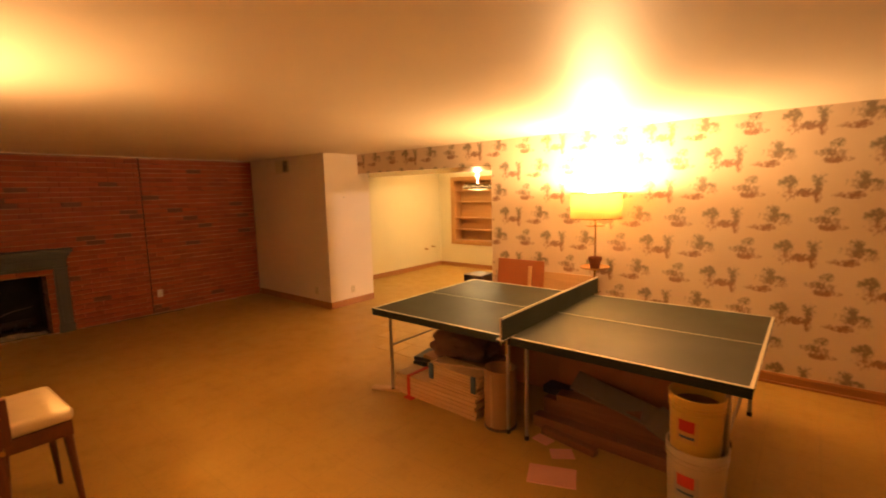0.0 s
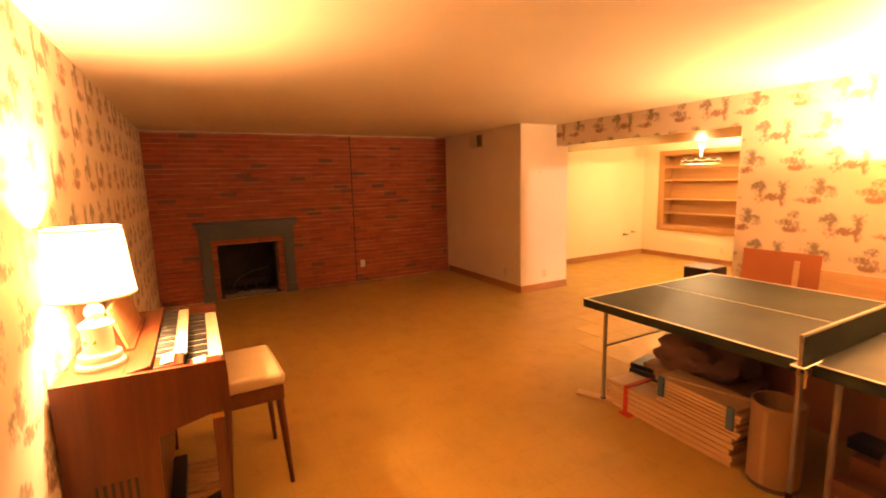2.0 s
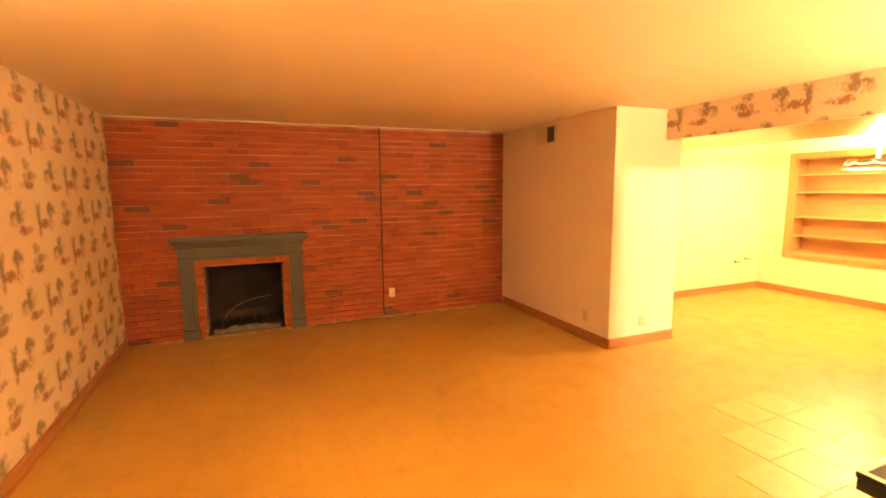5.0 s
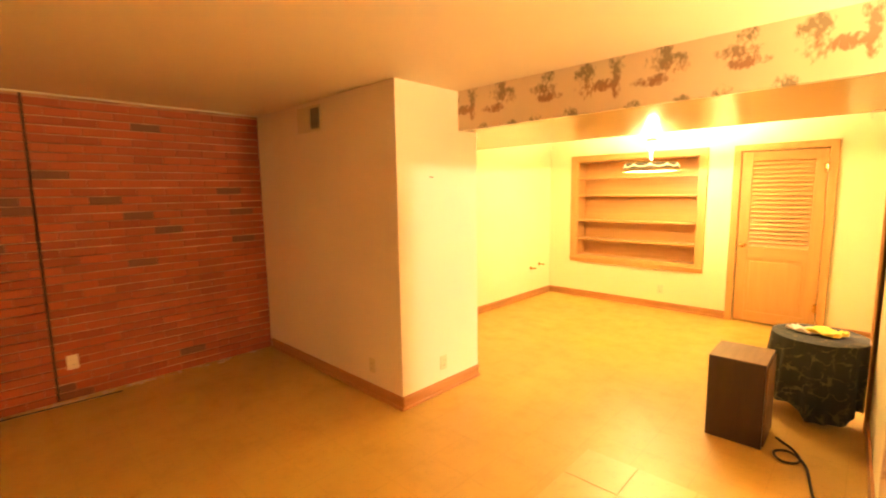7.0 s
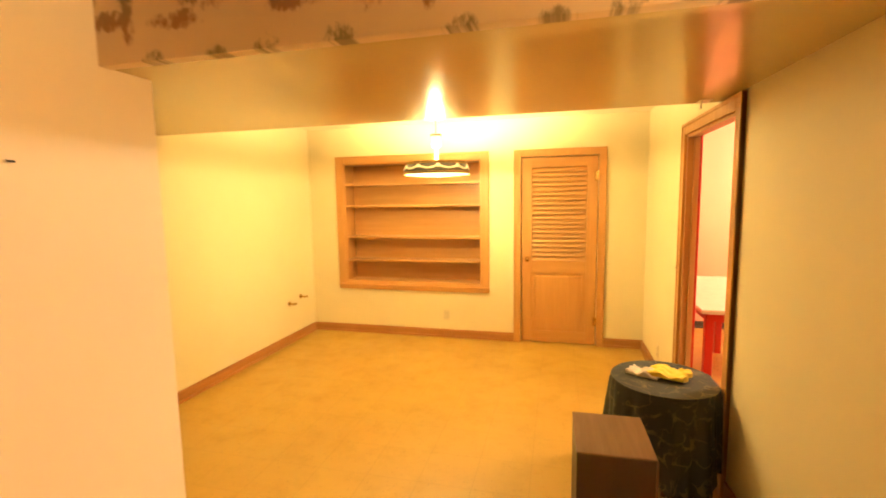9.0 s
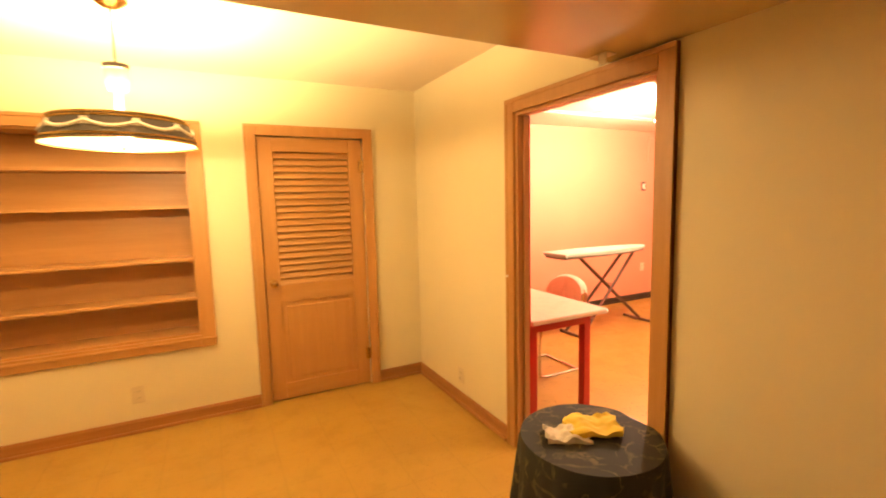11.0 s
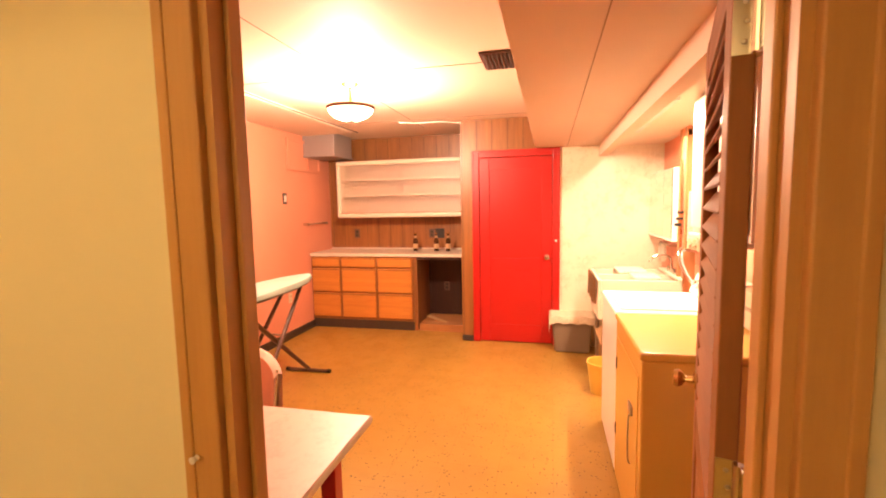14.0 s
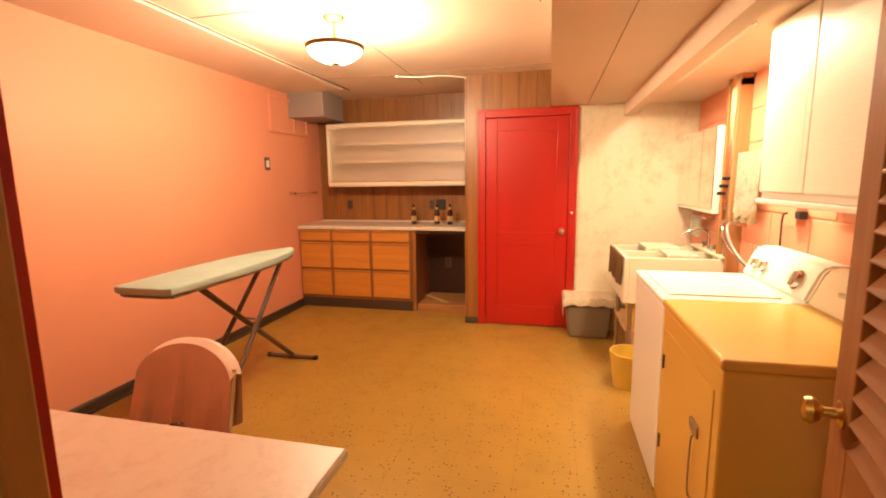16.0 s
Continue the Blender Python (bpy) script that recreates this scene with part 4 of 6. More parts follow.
# ---- electric organ, its lamp and bench ----
OX0, OX1, OYB, OYF = -2.67, -1.60, YS + 0.012, 0.04
organ = thing("electric_organ", "walnut electric organ with two keyboards against the papered wall", "organ", pose((OX0 + OX1) / 2, (OYB + OYF) / 2, 0) @ Matrix.Diagonal((1, 1, 1.04, 1)))
OW, OD = (OX1 - OX0) / 2, (OYF - OYB) / 2
for s in (-1, 1):
    a, b = sorted((s * OW, s * (OW - 0.025)))
    side = bmesh.new()
    out = [(-OD, 0.0), (-OD + 0.30, 0.0), (-OD + 0.32, 0.60), (OD, 0.66), (OD, 0.86), (-OD, 0.875)]
    lo = [side.verts.new((a, y, z)) for y, z in out]
    hi = [side.verts.new((b, y, z)) for y, z in out]
    side.faces.new(lo), side.faces.new(hi[::-1])
    for k in range(6):
        side.faces.new((lo[k], lo[(k + 1) % 6], hi[(k + 1) % 6], hi[k]))
    side_ob = part("side_panel", side, WALNUT_Z, organ)
    if s > 0:
        for k in range(6):
            part("sound_slot", box(b - 0.001, -OD + 0.09 + 0.026 * k, 0.10, b + 0.002, -OD + 0.102 + 0.026 * k, 0.46), BLACK, side_ob)
    leg = part("front_leg", turned(box(-0.022, -0.022, 0, 0.022, 0.022, 0.66, 0.006), pose(s * (OW - 0.03), OD - 0.05, 0)), WALNUT_Z, organ)
    part("brass_ferrule", box(s * (OW - 0.03) - 0.024, OD - 0.074, 0.615, s * (OW - 0.03) + 0.024, OD - 0.026, 0.64, 0.002), BRASS, leg)
IW = OW - 0.025
part("back_panel", box(-IW, -OD, 0.02, IW, -OD + 0.02, 0.86), WALNUT, organ)
part("top", box(-IW, -OD + 0.02, 0.84, IW, -OD + 0.225, 0.868, 0.004), WALNUT, organ)
part("keybed", box(-IW, -OD + 0.30, 0.655, IW, OD - 0.012, 0.775), WALNUT, organ)
part("front_rail", box(-IW, OD - 0.012, 0.655, IW, OD + 0.004, 0.80, 0.004), WALNUT, organ)
part("kneeboard", box(-IW, -OD + 0.27, 0.06, IW, -OD + 0.29, 0.66), WALNUT, organ)
bm = bmesh.new()
v = [bm.verts.new((x, y, z)) for x in (-IW, IW) for y, z in ((-OD + 0.225, 0.868), (-OD + 0.316, 0.885), (-OD + 0.316, 0.70), (-OD + 0.225, 0.70))]
for quad in ((0, 1, 5, 4), (1, 2, 6, 5), (2, 3, 7, 6), (3, 0, 4, 7), (0, 3, 2, 1), (4, 5, 6, 7)):
    bm.faces.new([v[k] for k in quad])
part("fascia", bm, WALNUT, organ)
stand = part("music_rest", turned(box(-0.27, -0.006, 0, 0.27, 0.006, 0.20, 0.004), pose(-0.06, -OD + 0.215, 0.868, 18)), wood("pale_walnut", (0.36, 0.17, 0.07), (0.24, 0.10, 0.04), 0.4, "x"), organ, "pale wooden music rest leaning back")
part("ledge", box(-0.33, -OD + 0.20, 0.868, 0.21, -OD + 0.235, 0.882, 0.003), WALNUT, organ)
IVORY_KEY = surface("ivory_key", (0.80, 0.74, 0.58), 0.25, vary=0.02, bump=0.0)
manuals = []
for name, y0, y1, z in (("upper_manual", -OD + 0.318, -OD + 0.43, 0.862), ("lower_manual", -OD + 0.435, OD - 0.016, 0.822)):
    man = part(name, box(-IW + 0.02, y0, z - 0.06, IW - 0.02, y1, z - 0.012), BLACK, organ)
    span = 2 * IW - 0.20
    pitch = span / 31
    white = box(-pitch * 0.44, y0 + 0.004, z - 0.012, pitch * 0.44, y1 + 0.012, z, 0.002, 1)
    first = part("white_key", white, IVORY_KEY, man, at=pose(-IW + 0.03 + pitch / 2, 0, 0))
    for k in range(1, 31):
        o = first.copy()
        scene.collection.objects.link(o)
        o.matrix_basis = pose(-IW + 0.03 + pitch * (k + 0.5), 0, 0)
    firstb = None
    for k in range(31):
        if k % 7 in (2, 6):
            continue
        m = pose(-IW + 0.03 + pitch * (k + 1), 0, 0)
        if firstb is None:
            firstb = part("black_key", box(-pitch * 0.30, y0 + 0.004, z, pitch * 0.30, y0 + (y1 - y0) * 0.66, z + 0.010, 0.002, 1), BLACK, man, at=m)
        else:
            o = firstb.copy()
            scene.collection.objects.link(o)
            o.matrix_basis = m
    for k in range(5):
        part("stop_tab", turned(box(-0.009, 0, 0, 0.009, 0.05, 0.008, 0.002), pose(IW - 0.04 - 0.026 * k, y0 + 0.03, z + 0.004, 8)), IVORY_KEY if k % 2 else WHITE, man)
    part("cheek_block", box(IW - 0.165, y0 + 0.004, z - 0.012, IW - 0.02, y1, z + 0.004, 0.003), WALNUT, man)
ped = part("pedal_box", box(-0.24, -OD + 0.292, 0.0, 0.20, -OD + 0.36, 0.10, 0.005), BLACK, organ)
for k in range(8):
    part("bass_pedal", turned(box(-0.016, 0, 0, 0.016, 0.20, 0.025, 0.003), pose(-0.21 + 0.055 * k, -OD + 0.36, 0.035, -6)), OAK_Y, ped)
part("swell_pedal", turned(box(-0.05, 0, 0, 0.05, 0.20, 0.018, 0.004), pose(0.29, -OD + 0.33, 0.05, 16)), BLACK, organ)
part("swell_block", box(0.26, -OD + 0.292, 0, 0.32, -OD + 0.45, 0.06), BLACK, organ)


def table_lamp():
    ob = thing("table_lamp", "white turned-wood table lamp with a lit white shade on the organ", "table lamp", pose(*ORGAN_LAMP, 0.9027))
    body = surface("white_painted_wood", (0.70, 0.62, 0.50), 0.4, vary=0.05, bump=0.02)
    part("base", lathe([(0.086, 0), (0.088, 0.012), (0.084, 0.024), (0.075, 0.030), (0.079, 0.042), (0.075, 0.056), (0.060, 0.066)], 40), body, ob, smooth=True)
    part("body", lathe([(0.060, 0.064), (0.055, 0.075), (0.053, 0.155), (0.060, 0.165), (0.062, 0.178), (0.046, 0.19), (0.028, 0.205), (0.036, 0.225), (0.030, 0.245), (0.018, 0.255), (0.02, 0.40), (0.0, 0.40)], 40), body, ob, smooth=True)
    for k in range(5):
        a = -2.6 + 0.62 * k
        part("flower_stud", turned(lathe([(0.0, 0), (0.009, 0.001), (0.006, 0.005), (0, 0.006)], 8), pose(0.054 * math.cos(a), 0.054 * math.sin(a), 0.115) @ Matrix.Rotation(a, 4, "Z") @ Matrix.Rotation(math.pi / 2, 4, "Y")), BRASS, ob)
    sh = part("shade", lathe([(0.155, 0.298), (0.130, 0.57), (0.1285, 0.57), (0.1535, 0.298)], 48, ring=True), shade_mat("white_shade", (0.86, 0.80, 0.66)), ob, "lit white tapered drum shade", smooth=True)
    for z, r in ((0.298, 0.155), (0.57, 0.130)):
        part("trim_ring", lathe([(r - 0.004, z - 0.004), (r + 0.003, z - 0.004), (r + 0.003, z + 0.004), (r - 0.004, z + 0.004)], 48, ring=True), body, sh)
    part("socket", lathe([(0.016, 0.39), (0.018, 0.44), (0.0, 0.445)], 14), BRASS, ob)
    part("cord", tube(bmesh.new(), [(0, -0.11, 0.008), (0.03, -0.14, 0.006), (0.06, -0.165, 0.004)], 0.003, 6), BROWN_METAL, ob)


table_lamp()

bench = thing("organ_bench", "walnut organ bench with a padded cream vinyl seat", "bench", pose(-2.20, 0.155, 0, 0, 0, 2))
BW, BD, BH = 0.255, 0.16, 0.645
bm = box(-BW, -BD, BH - 0.075, BW, BD, BH, 0.028, 4)
seat = part("seat", bm, CREAM_VINYL, bench, "padded cream vinyl seat with piping", smooth=True)
part("piping", tube(bmesh.new(), [(-BW + 0.03, BD, BH - 0.03), (BW - 0.03, BD, BH - 0.03)], 0.005, 6), CREAM_VINYL, seat)
part("apron", box(-BW + 0.01, -BD + 0.01, BH - 0.155, BW - 0.01, BD - 0.01, BH - 0.075, 0.004), WALNUT, bench)
for sx in (-1, 1):
    for sy in (-1, 1):
        bm = bmesh.new()
        rod(bm, (sx * (BW - 0.005), sy * (BD - 0.005), 0), (sx * (BW - 0.04), sy * (BD - 0.035), BH - 0.10), 0.012, 8, 0.024)
        part("leg", bm, WALNUT_Z, bench)

part("cable", tube(bmesh.new(), [(XB + 0.05, 1.35, 0.005), (XB + 0.09, 1.6, 0.005), (XB + 0.07, 1.9, 0.005), (XB + 0.10, 2.2, 0.005), (XB + 0.13, 2.6, 0.005)], 0.005, 6), BLACK)
CRUMB = surface("pale_mortar_crumb", (0.55, 0.45, 0.34), 0.9, coarse=6, vary=0.15, bump=0.3)
crumbs = bmesh.new()
rnd_c = random.Random(3)
for k in range(230):
    y = -0.5 + 4.4 * rnd_c.random()
    if FB_S - 0.2 < y < FB_S - 0.05 or FB_N + 0.05 < y < FB_N + 0.25:
        continue
    r = 0.004 + 0.010 * rnd_c.random() ** 2
    x = XB + 0.012 + abs(rnd_c.gauss(0, 0.03))
    bx(crumbs, x, y, 0.0, x + r * 1.4, y + r * (1 + 3 * rnd_c.random()), r * 0.8)
heap = tagged(part("mortar_crumbs", crumbs, CRUMB), "pale crumbs of mortar along the foot of the brick wall", "debris", kind="stuff")
tagged(bpy.data.objects["cable"], "thin black cable lying along the foot of the brick wall", "cable")


# ---- annex ----
shelf = thing("built_in_bookshelf", "empty golden oak bookshelf built into the wall", "bookshelf", pose((SHELF_W + SHELF_E) / 2, YN, SHELF_LO))
SW, SH, SDEP = (SHELF_E - SHELF_W) / 2, SHELF_HI - SHELF_LO, 0.24
part("back_panel", box(-SW, SDEP, 0, SW, SDEP + 0.02, SH), OAK_X, shelf)
for s in (-1, 1):
    a, b = sorted((s * SW, s * (SW - 0.018)))
    part("side_panel", box(a, 0.0, 0, b, SDEP, SH), OAK, shelf)
part("bottom_board", box(-SW + 0.018, 0, 0, SW - 0.018, SDEP, 0.02), OAK_X, shelf)
part("top_board", box(-SW + 0.018, 0, SH - 0.018, SW - 0.018, SDEP, SH), OAK_X, shelf)
for z in (1.755, 1.505, 1.145, 0.875):
    part("shelf_board", box(-SW + 0.018, 0.012, z - SHELF_LO - 0.02, SW - 0.018, SDEP, z - SHELF_LO, 0.002), OAK_X, shelf)
FW = 0.088
for name, x0, x1, z0, z1 in (("stile", -SW - FW, -SW + 0.004, -FW + 0.01, SH + FW - 0.012), ("stile", SW - 0.004, SW + FW, -FW + 0.01, SH + FW - 0.012),
                             ("rail", -SW + 0.004, SW - 0.004, SH - 0.004, SH + FW - 0.012), ("rail", -SW + 0.004, SW - 0.004, -FW + 0.01, 0.004)):
    bm = box(x0, -0.022, z0, x1, 0, z1, 0.004)
    part(name, bm, OAK if name == "stile" else OAK_X, shelf)
part("sill_bead", box(-SW - FW - 0.006, -0.034, -FW + 0.055, SW + FW + 0.006, -0.022, -FW + 0.075, 0.004), OAK_X, shelf)
part("head_bead", box(-SW - FW, -0.031, SH + FW - 0.034, SW + FW, -0.022, SH + FW - 0.012, 0.004), OAK_X, shelf)


def louvre_leaf(ob, w, h, material, level, count, lo=0.895, hi=None, sign=1, tilt=40):
    """A half-louvred door leaf: local x from the hinge, y its thickness, z up."""
    hi = hi or h - 0.105
    st, th = 0.105, 0.035
    for x0, x1 in ((0, st), (w - st, w)):
        part("stile", box(x0, 0, 0.012, x1, th, h, 0.003), material, ob)
    for z0, z1 in ((0.012, 0.135), (0.765, lo), (hi, h)):
        part("rail", box(st, 0.0015, z0, w - st, th - 0.0015, z1, 0.002), level, ob)
    pitch = (hi - lo) / count
    first = None
    for k in range(count):
        m = pose(w / 2, th / 2, lo + pitch * (k + 0.5), sign * tilt)
        if first is None:
            first = part("slat", box(-(w / 2 - st), -0.0035, -pitch * 0.56, w / 2 - st, 0.0035, pitch * 0.56, 0.002, 1), level, ob, at=m)
        else:
            o = first.copy()
            scene.collection.objects.link(o)
            o.matrix_basis = m
    pan = part("panel", box(st, 0.010, 0.135, w - st, th - 0.010, 0.765), material, ob)
    part("raised_field", box(st + 0.035, 0.003, 0.17, w - st - 0.035, th - 0.003, 0.73, 0.006), material, pan)
    return ob


def knob(parent, x, y, z, out, material):
    """A door knob that sticks out along local y."""
    m = pose(x, y, z, -90 if out > 0 else 90)
    k = part("door_knob", turned(lathe([(0.028, 0), (0.028, 0.004), (0.012, 0.010), (0.010, 0.03), (0.022, 0.038), (0.028, 0.05), (0.024, 0.062), (0.0, 0.066)], 24), m), material, parent, smooth=True)
    return k


closet = thing("louvred_door", "closed golden oak closet door, louvred above, panelled below", "door", pose(CL_E - 0.006, YN + 0.040, 0, 0, 0, 180))
louvre_leaf(closet, CL_E - CL_W - 0.012, CL_Z - 0.006, OAK, OAK_X, 20, sign=1, tilt=34)
knob(closet, CL_E - CL_W - 0.07, 0.035, 0.915, 1, BRASS)
for z in (0.26, 1.78):
    h = part("hinge", rod(bmesh.new(), (0.0, 0.043, z - 0.045), (0.0, 0.043, z + 0.045), 0.007, 8), BRASS, closet)
    part("hinge_leaf", box(-0.0, 0.035, z - 0.045, 0.03, 0.0372, z + 0.045), BRASS, h)


# pendant lamp with a pattern of swags
def pendant():
    ob = thing("pendant_lamp", "pull-down pendant lamp with a dark swag-patterned shade and white diffuser", "pendant lamp", pose(*PENDANT, 0))
    dark = surface("dark_shade_band", (0.045, 0.035, 0.03), 0.4, vary=0.1, bump=0.0)
    part("canopy", lathe([(0.065, ZA), (0.065, ZA - 0.02), (0.03, ZA - 0.045), (0.0, ZA - 0.05)], 28), BRASS, ob, smooth=True)
    part("cord", rod(bmesh.new(), (0, 0, 2.10), (0, 0, ZA - 0.03), 0.004, 8), BROWN_METAL, ob)
    part("pulley", lathe([(0.0, 2.0), (0.035, 2.005), (0.044, 2.04), (0.044, 2.09), (0.046, 2.092), (0.046, 2.105), (0.0, 2.11)], 28), WHITE, ob, "white pull-down reel with a dark cap", smooth=True)
    part("reel_cap", lathe([(0.047, 2.095), (0.049, 2.098), (0.049, 2.112), (0.0, 2.116)], 28), dark, ob)
    part("stem", rod(bmesh.new(), (0, 0, 1.86), (0, 0, 2.005), 0.016, 12), WHITE, ob)
    sh = part("shade", lathe([(0.288, 1.775), (0.252, 1.875), (0.250, 1.875), (0.286, 1.775)], 64, ring=True), dark, ob, "dark shade band with pale swags", smooth=True)
    for z, r in ((1.775, 0.289), (1.790, 0.284), (1.862, 0.2575), (1.875, 0.253)):
        part("gilt_ring", lathe([(r - 0.004, z - 0.004), (r + 0.003, z - 0.004), (r + 0.003, z + 0.004), (r - 0.004, z + 0.004)], 64, ring=True), BRASS, sh)
    swag = surface("pale_swag", (0.78, 0.74, 0.68), 0.5, vary=0.03, bump=0.0)
    n = 10
    for k in range(n):
        pts = []
        for j in range(7):
            f = j / 6
            a = 2 * math.pi * (k + f) / n
            z = 1.838 - 0.022 * math.sin(math.pi * f)
            r = 0.288 - (z - 1.775) * 0.36 + 0.002
            pts.append((r * math.cos(a), r * math.sin(a), z))
        part("swag", tube(bmesh.new(), pts, 0.0075, 6), swag, sh)
        a = 2 * math.pi * k / n
        r = 0.288 - (1.832 - 1.775) * 0.36
        part("tassel", turned(box(-0.003, -0.014, -0.018, 0.003, 0.014, 0.02, 0.002), pose(r * math.cos(a), r * math.sin(a), 1.832, 0, 0, math.degrees(a))), swag, sh)
    milk = shade_mat("milk_diffuser", (0.92, 0.90, 0.84), 0.8)
    part("diffuser", lathe([(0.0, 1.765), (0.15, 1.767), (0.283, 1.778), (0.282, 1.781), (0.15, 1.771), (0.0, 1.769)], 48), milk, ob, "lit white glass diffuser", smooth=True)
    part("finial", lathe([(0.0, 1.752), (0.012, 1.755), (0.012, 1.764), (0, 1.765)], 14), BRASS, ob)
    for a in (0.4, 2.5, 4.6):
        part("spoke", rod(bmesh.new(), (0, 0, 1.868), (0.250 * math.cos(a), 0.250 * math.sin(a), 1.868), 0.004, 6), BRASS, ob)


pendant()

# speaker box
SPX0, SPX1, SPY0, SPY1, SPH = -2.835, -2.52, 5.055, 5.41, 0.53
spk = thing("speaker_cabinet", "dark walnut speaker cabinet standing on the annex floor", "speaker", pose((SPX0 + SPX1) / 2, (SPY0 + SPY1) / 2, 0, 0, 0, 1))
sw, sd = (SPX1 - SPX0) / 2, (SPY1 - SPY0) / 2
part("cabinet_shell", box(-sw, -sd, 0, sw - 0.012, sd, SPH, 0.004), DARK_WALNUT, spk)
part("grille_cloth", box(sw - 0.012, -sd + 0.015, 0.015, sw, sd - 0.015, SPH - 0.015, 0.003), surface("brown_grille_cloth", (0.16, 0.09, 0.05), 0.9, fine=180, vary=0.2, bump=0.3), spk, "brown woven grille cloth")
part("cap", box(-sw - 0.002, -sd - 0.002, SPH, sw - 0.010, sd + 0.002, SPH + 0.006, 0.002), wood("mid_walnut_top", (0.17, 0.085, 0.045), (0.11, 0.05, 0.028), 0.4, "y"), spk)

# round side table under a dark cloth
RTX, RTY, RTZ, RTR = -2.345, 5.85, 0.57, 0.27
side = thing("side_table", "small round side table with turned legs under a dark cloth", "side table", pose(RTX, RTY, 0))
part("tabletop", lathe([(0, RTZ - 0.025), (RTR - 0.008, RTZ - 0.025), (RTR - 0.004, RTZ - 0.006), (0, RTZ - 0.006)], 48), WALNUT, side)
for k in range(3):
    a = 2.1 * k + 0.4
    part("leg", rod(bmesh.new(), (0.19 * math.cos(a), 0.19 * math.sin(a), 0), (0.12 * math.cos(a), 0.12 * math.sin(a), RTZ - 0.02), 0.014, 8, 0.02), WALNUT_Z, side)
bm = bmesh.new()
rings = []
N = 180
for i in range(26):
    if i < 9:
        r, z = RTR * i / 8, RTZ
    else:
        f = (i - 8) / 17
        r, z = RTR + 0.006 + 0.03 * f, RTZ - 0.005 - 0.47 * f
    ring = []
    for k in range(N):
        a = 2 * math.pi * k / N
        fold = 0 if i < 9 else ((i - 8) / 17) * (0.028 * math.sin(11 * a + 0.6 * math.sin(3 * a)) + 0.012 * math.sin(23 * a + 1))
        hem = 0 if i < 9 else 0.05 * ((i - 8) / 17) * math.sin(4 * a + 0.7)
        ring.append(bm.verts.new((min((r + fold) * math.cos(a), XE - 0.032 - RTX - 0.004 * math.cos(7 * a)), (r + fold) * math.sin(a), z - hem + (0.002 * noise.noise(Vector((9 * math.cos(a) * r, 9 * math.sin(a) * r, 0))) if i < 9 else 0))))
    rings.append(ring)
for lo, hi in zip(rings, rings[1:]):
    for k in range(N):
        if lo is rings[0]:
            continue
        bm.faces.new((lo[k], lo[(k + 1) % N], hi[(k + 1) % N], hi[k]))
bm.faces.new(rings[1])


def cloth_print():
    m, t, b = graph("dark_green_print")
    where = coords(t)
    vor = node(t, "ShaderNodeTexVoronoi", Scale=9.0)
    vor.feature = "DISTANCE_TO_EDGE"
    wob = noise_tex(t, where, 6, 3)
    comb = t.nodes.new("ShaderNodeVectorMath")
    comb.operation = "ADD"
    t.links.new(where, comb.inputs[0])
    sc = t.nodes.new("ShaderNodeCombineXYZ")
    t.links.new(mathn(t, "MULTIPLY", wob, 0.35), sc.inputs[0])
    t.links.new(mathn(t, "MULTIPLY", wob, -0.3), sc.inputs[1])
    t.links.new(sc.outputs[0], comb.inputs[1])
    t.links.new(comb.outputs[0], vor.inputs["Vector"])
    vein = mathn(t, "MULTIPLY", mathn(t, "LESS_THAN", vor.outputs["Distance"], 0.05), ramp(t, noise_tex(t, where, 14, 3), 0.42, 0.6))
    col = mixc(t, noise_tex(t, where, 3), (0.010, 0.014, 0.010), (0.018, 0.018, 0.011))
    col = mixc(t, mathn(t, "MULTIPLY", vein, 0.45), col, (0.17, 0.13, 0.055))
    t.links.new(col, b.inputs["Base Color"])
    b.inputs["Roughness"].default_value = 0.85
    bumped(t, b, noise_tex(t, where, 220, 2), 0.2, 0.002)
    return m


tagged(part("tablecloth", bm, cloth_print(), at=pose(RTX, RTY, 0), smooth=True), "dark green patterned cloth draped over the round table", "tablecloth")


def folded_cloth(name, w, d, seed, material, label, m):
    bm = bmesh.new()
    nx, ny = 28, 20
    grid = [[bm.verts.new(((i / nx - 0.5) * w * (1 + 0.08 * math.sin(j * 0.6 + seed)), (j / ny - 0.5) * d * (1 + 0.06 * math.sin(i * 0.5 + seed)),
                           0.018 + 0.012 * noise.noise(Vector((i * 0.22 + seed, j * 0.25, 0))) + 0.008 * math.sin(i * 0.35 + seed))) for i in range(nx + 1)] for j in range(ny + 1)]
    for j in range(ny):
        for i in range(nx):
            bm.faces.new((grid[j][i], grid[j][i + 1], grid[j + 1][i + 1], grid[j + 1][i]))
    edge = [e for e in bm.edges if e.is_boundary]
    made = bmesh.ops.extrude_edge_only(bm, edges=edge)["geom"]
    for v in (g for g in made if isinstance(g, bmesh.types.BMVert)):
        v.co.z = 0.001
    return tagged(part(name, bm, material, at=m, smooth=True), label, "cloth")


folded_cloth("folded_napkin", 0.16, 0.11, 2.0, surface("white_cotton", (0.66, 0.60, 0.50), 0.85, bump=0.15), "folded white cotton napkin under a yellow cloth", pose(RTX - 0.09, RTY + 0.03, RTZ + 0.003, 0, 0, -30))
folded_cloth("folded_cloth", 0.20, 0.155, 5.0, surface("bright_yellow_cotton", (0.76, 0.56, 0.06), 0.85, bump=0.15), "folded bright yellow cloth on the round table", pose(RTX + 0.03, RTY + 0.02, RTZ + 0.014, 0, 0, -28))

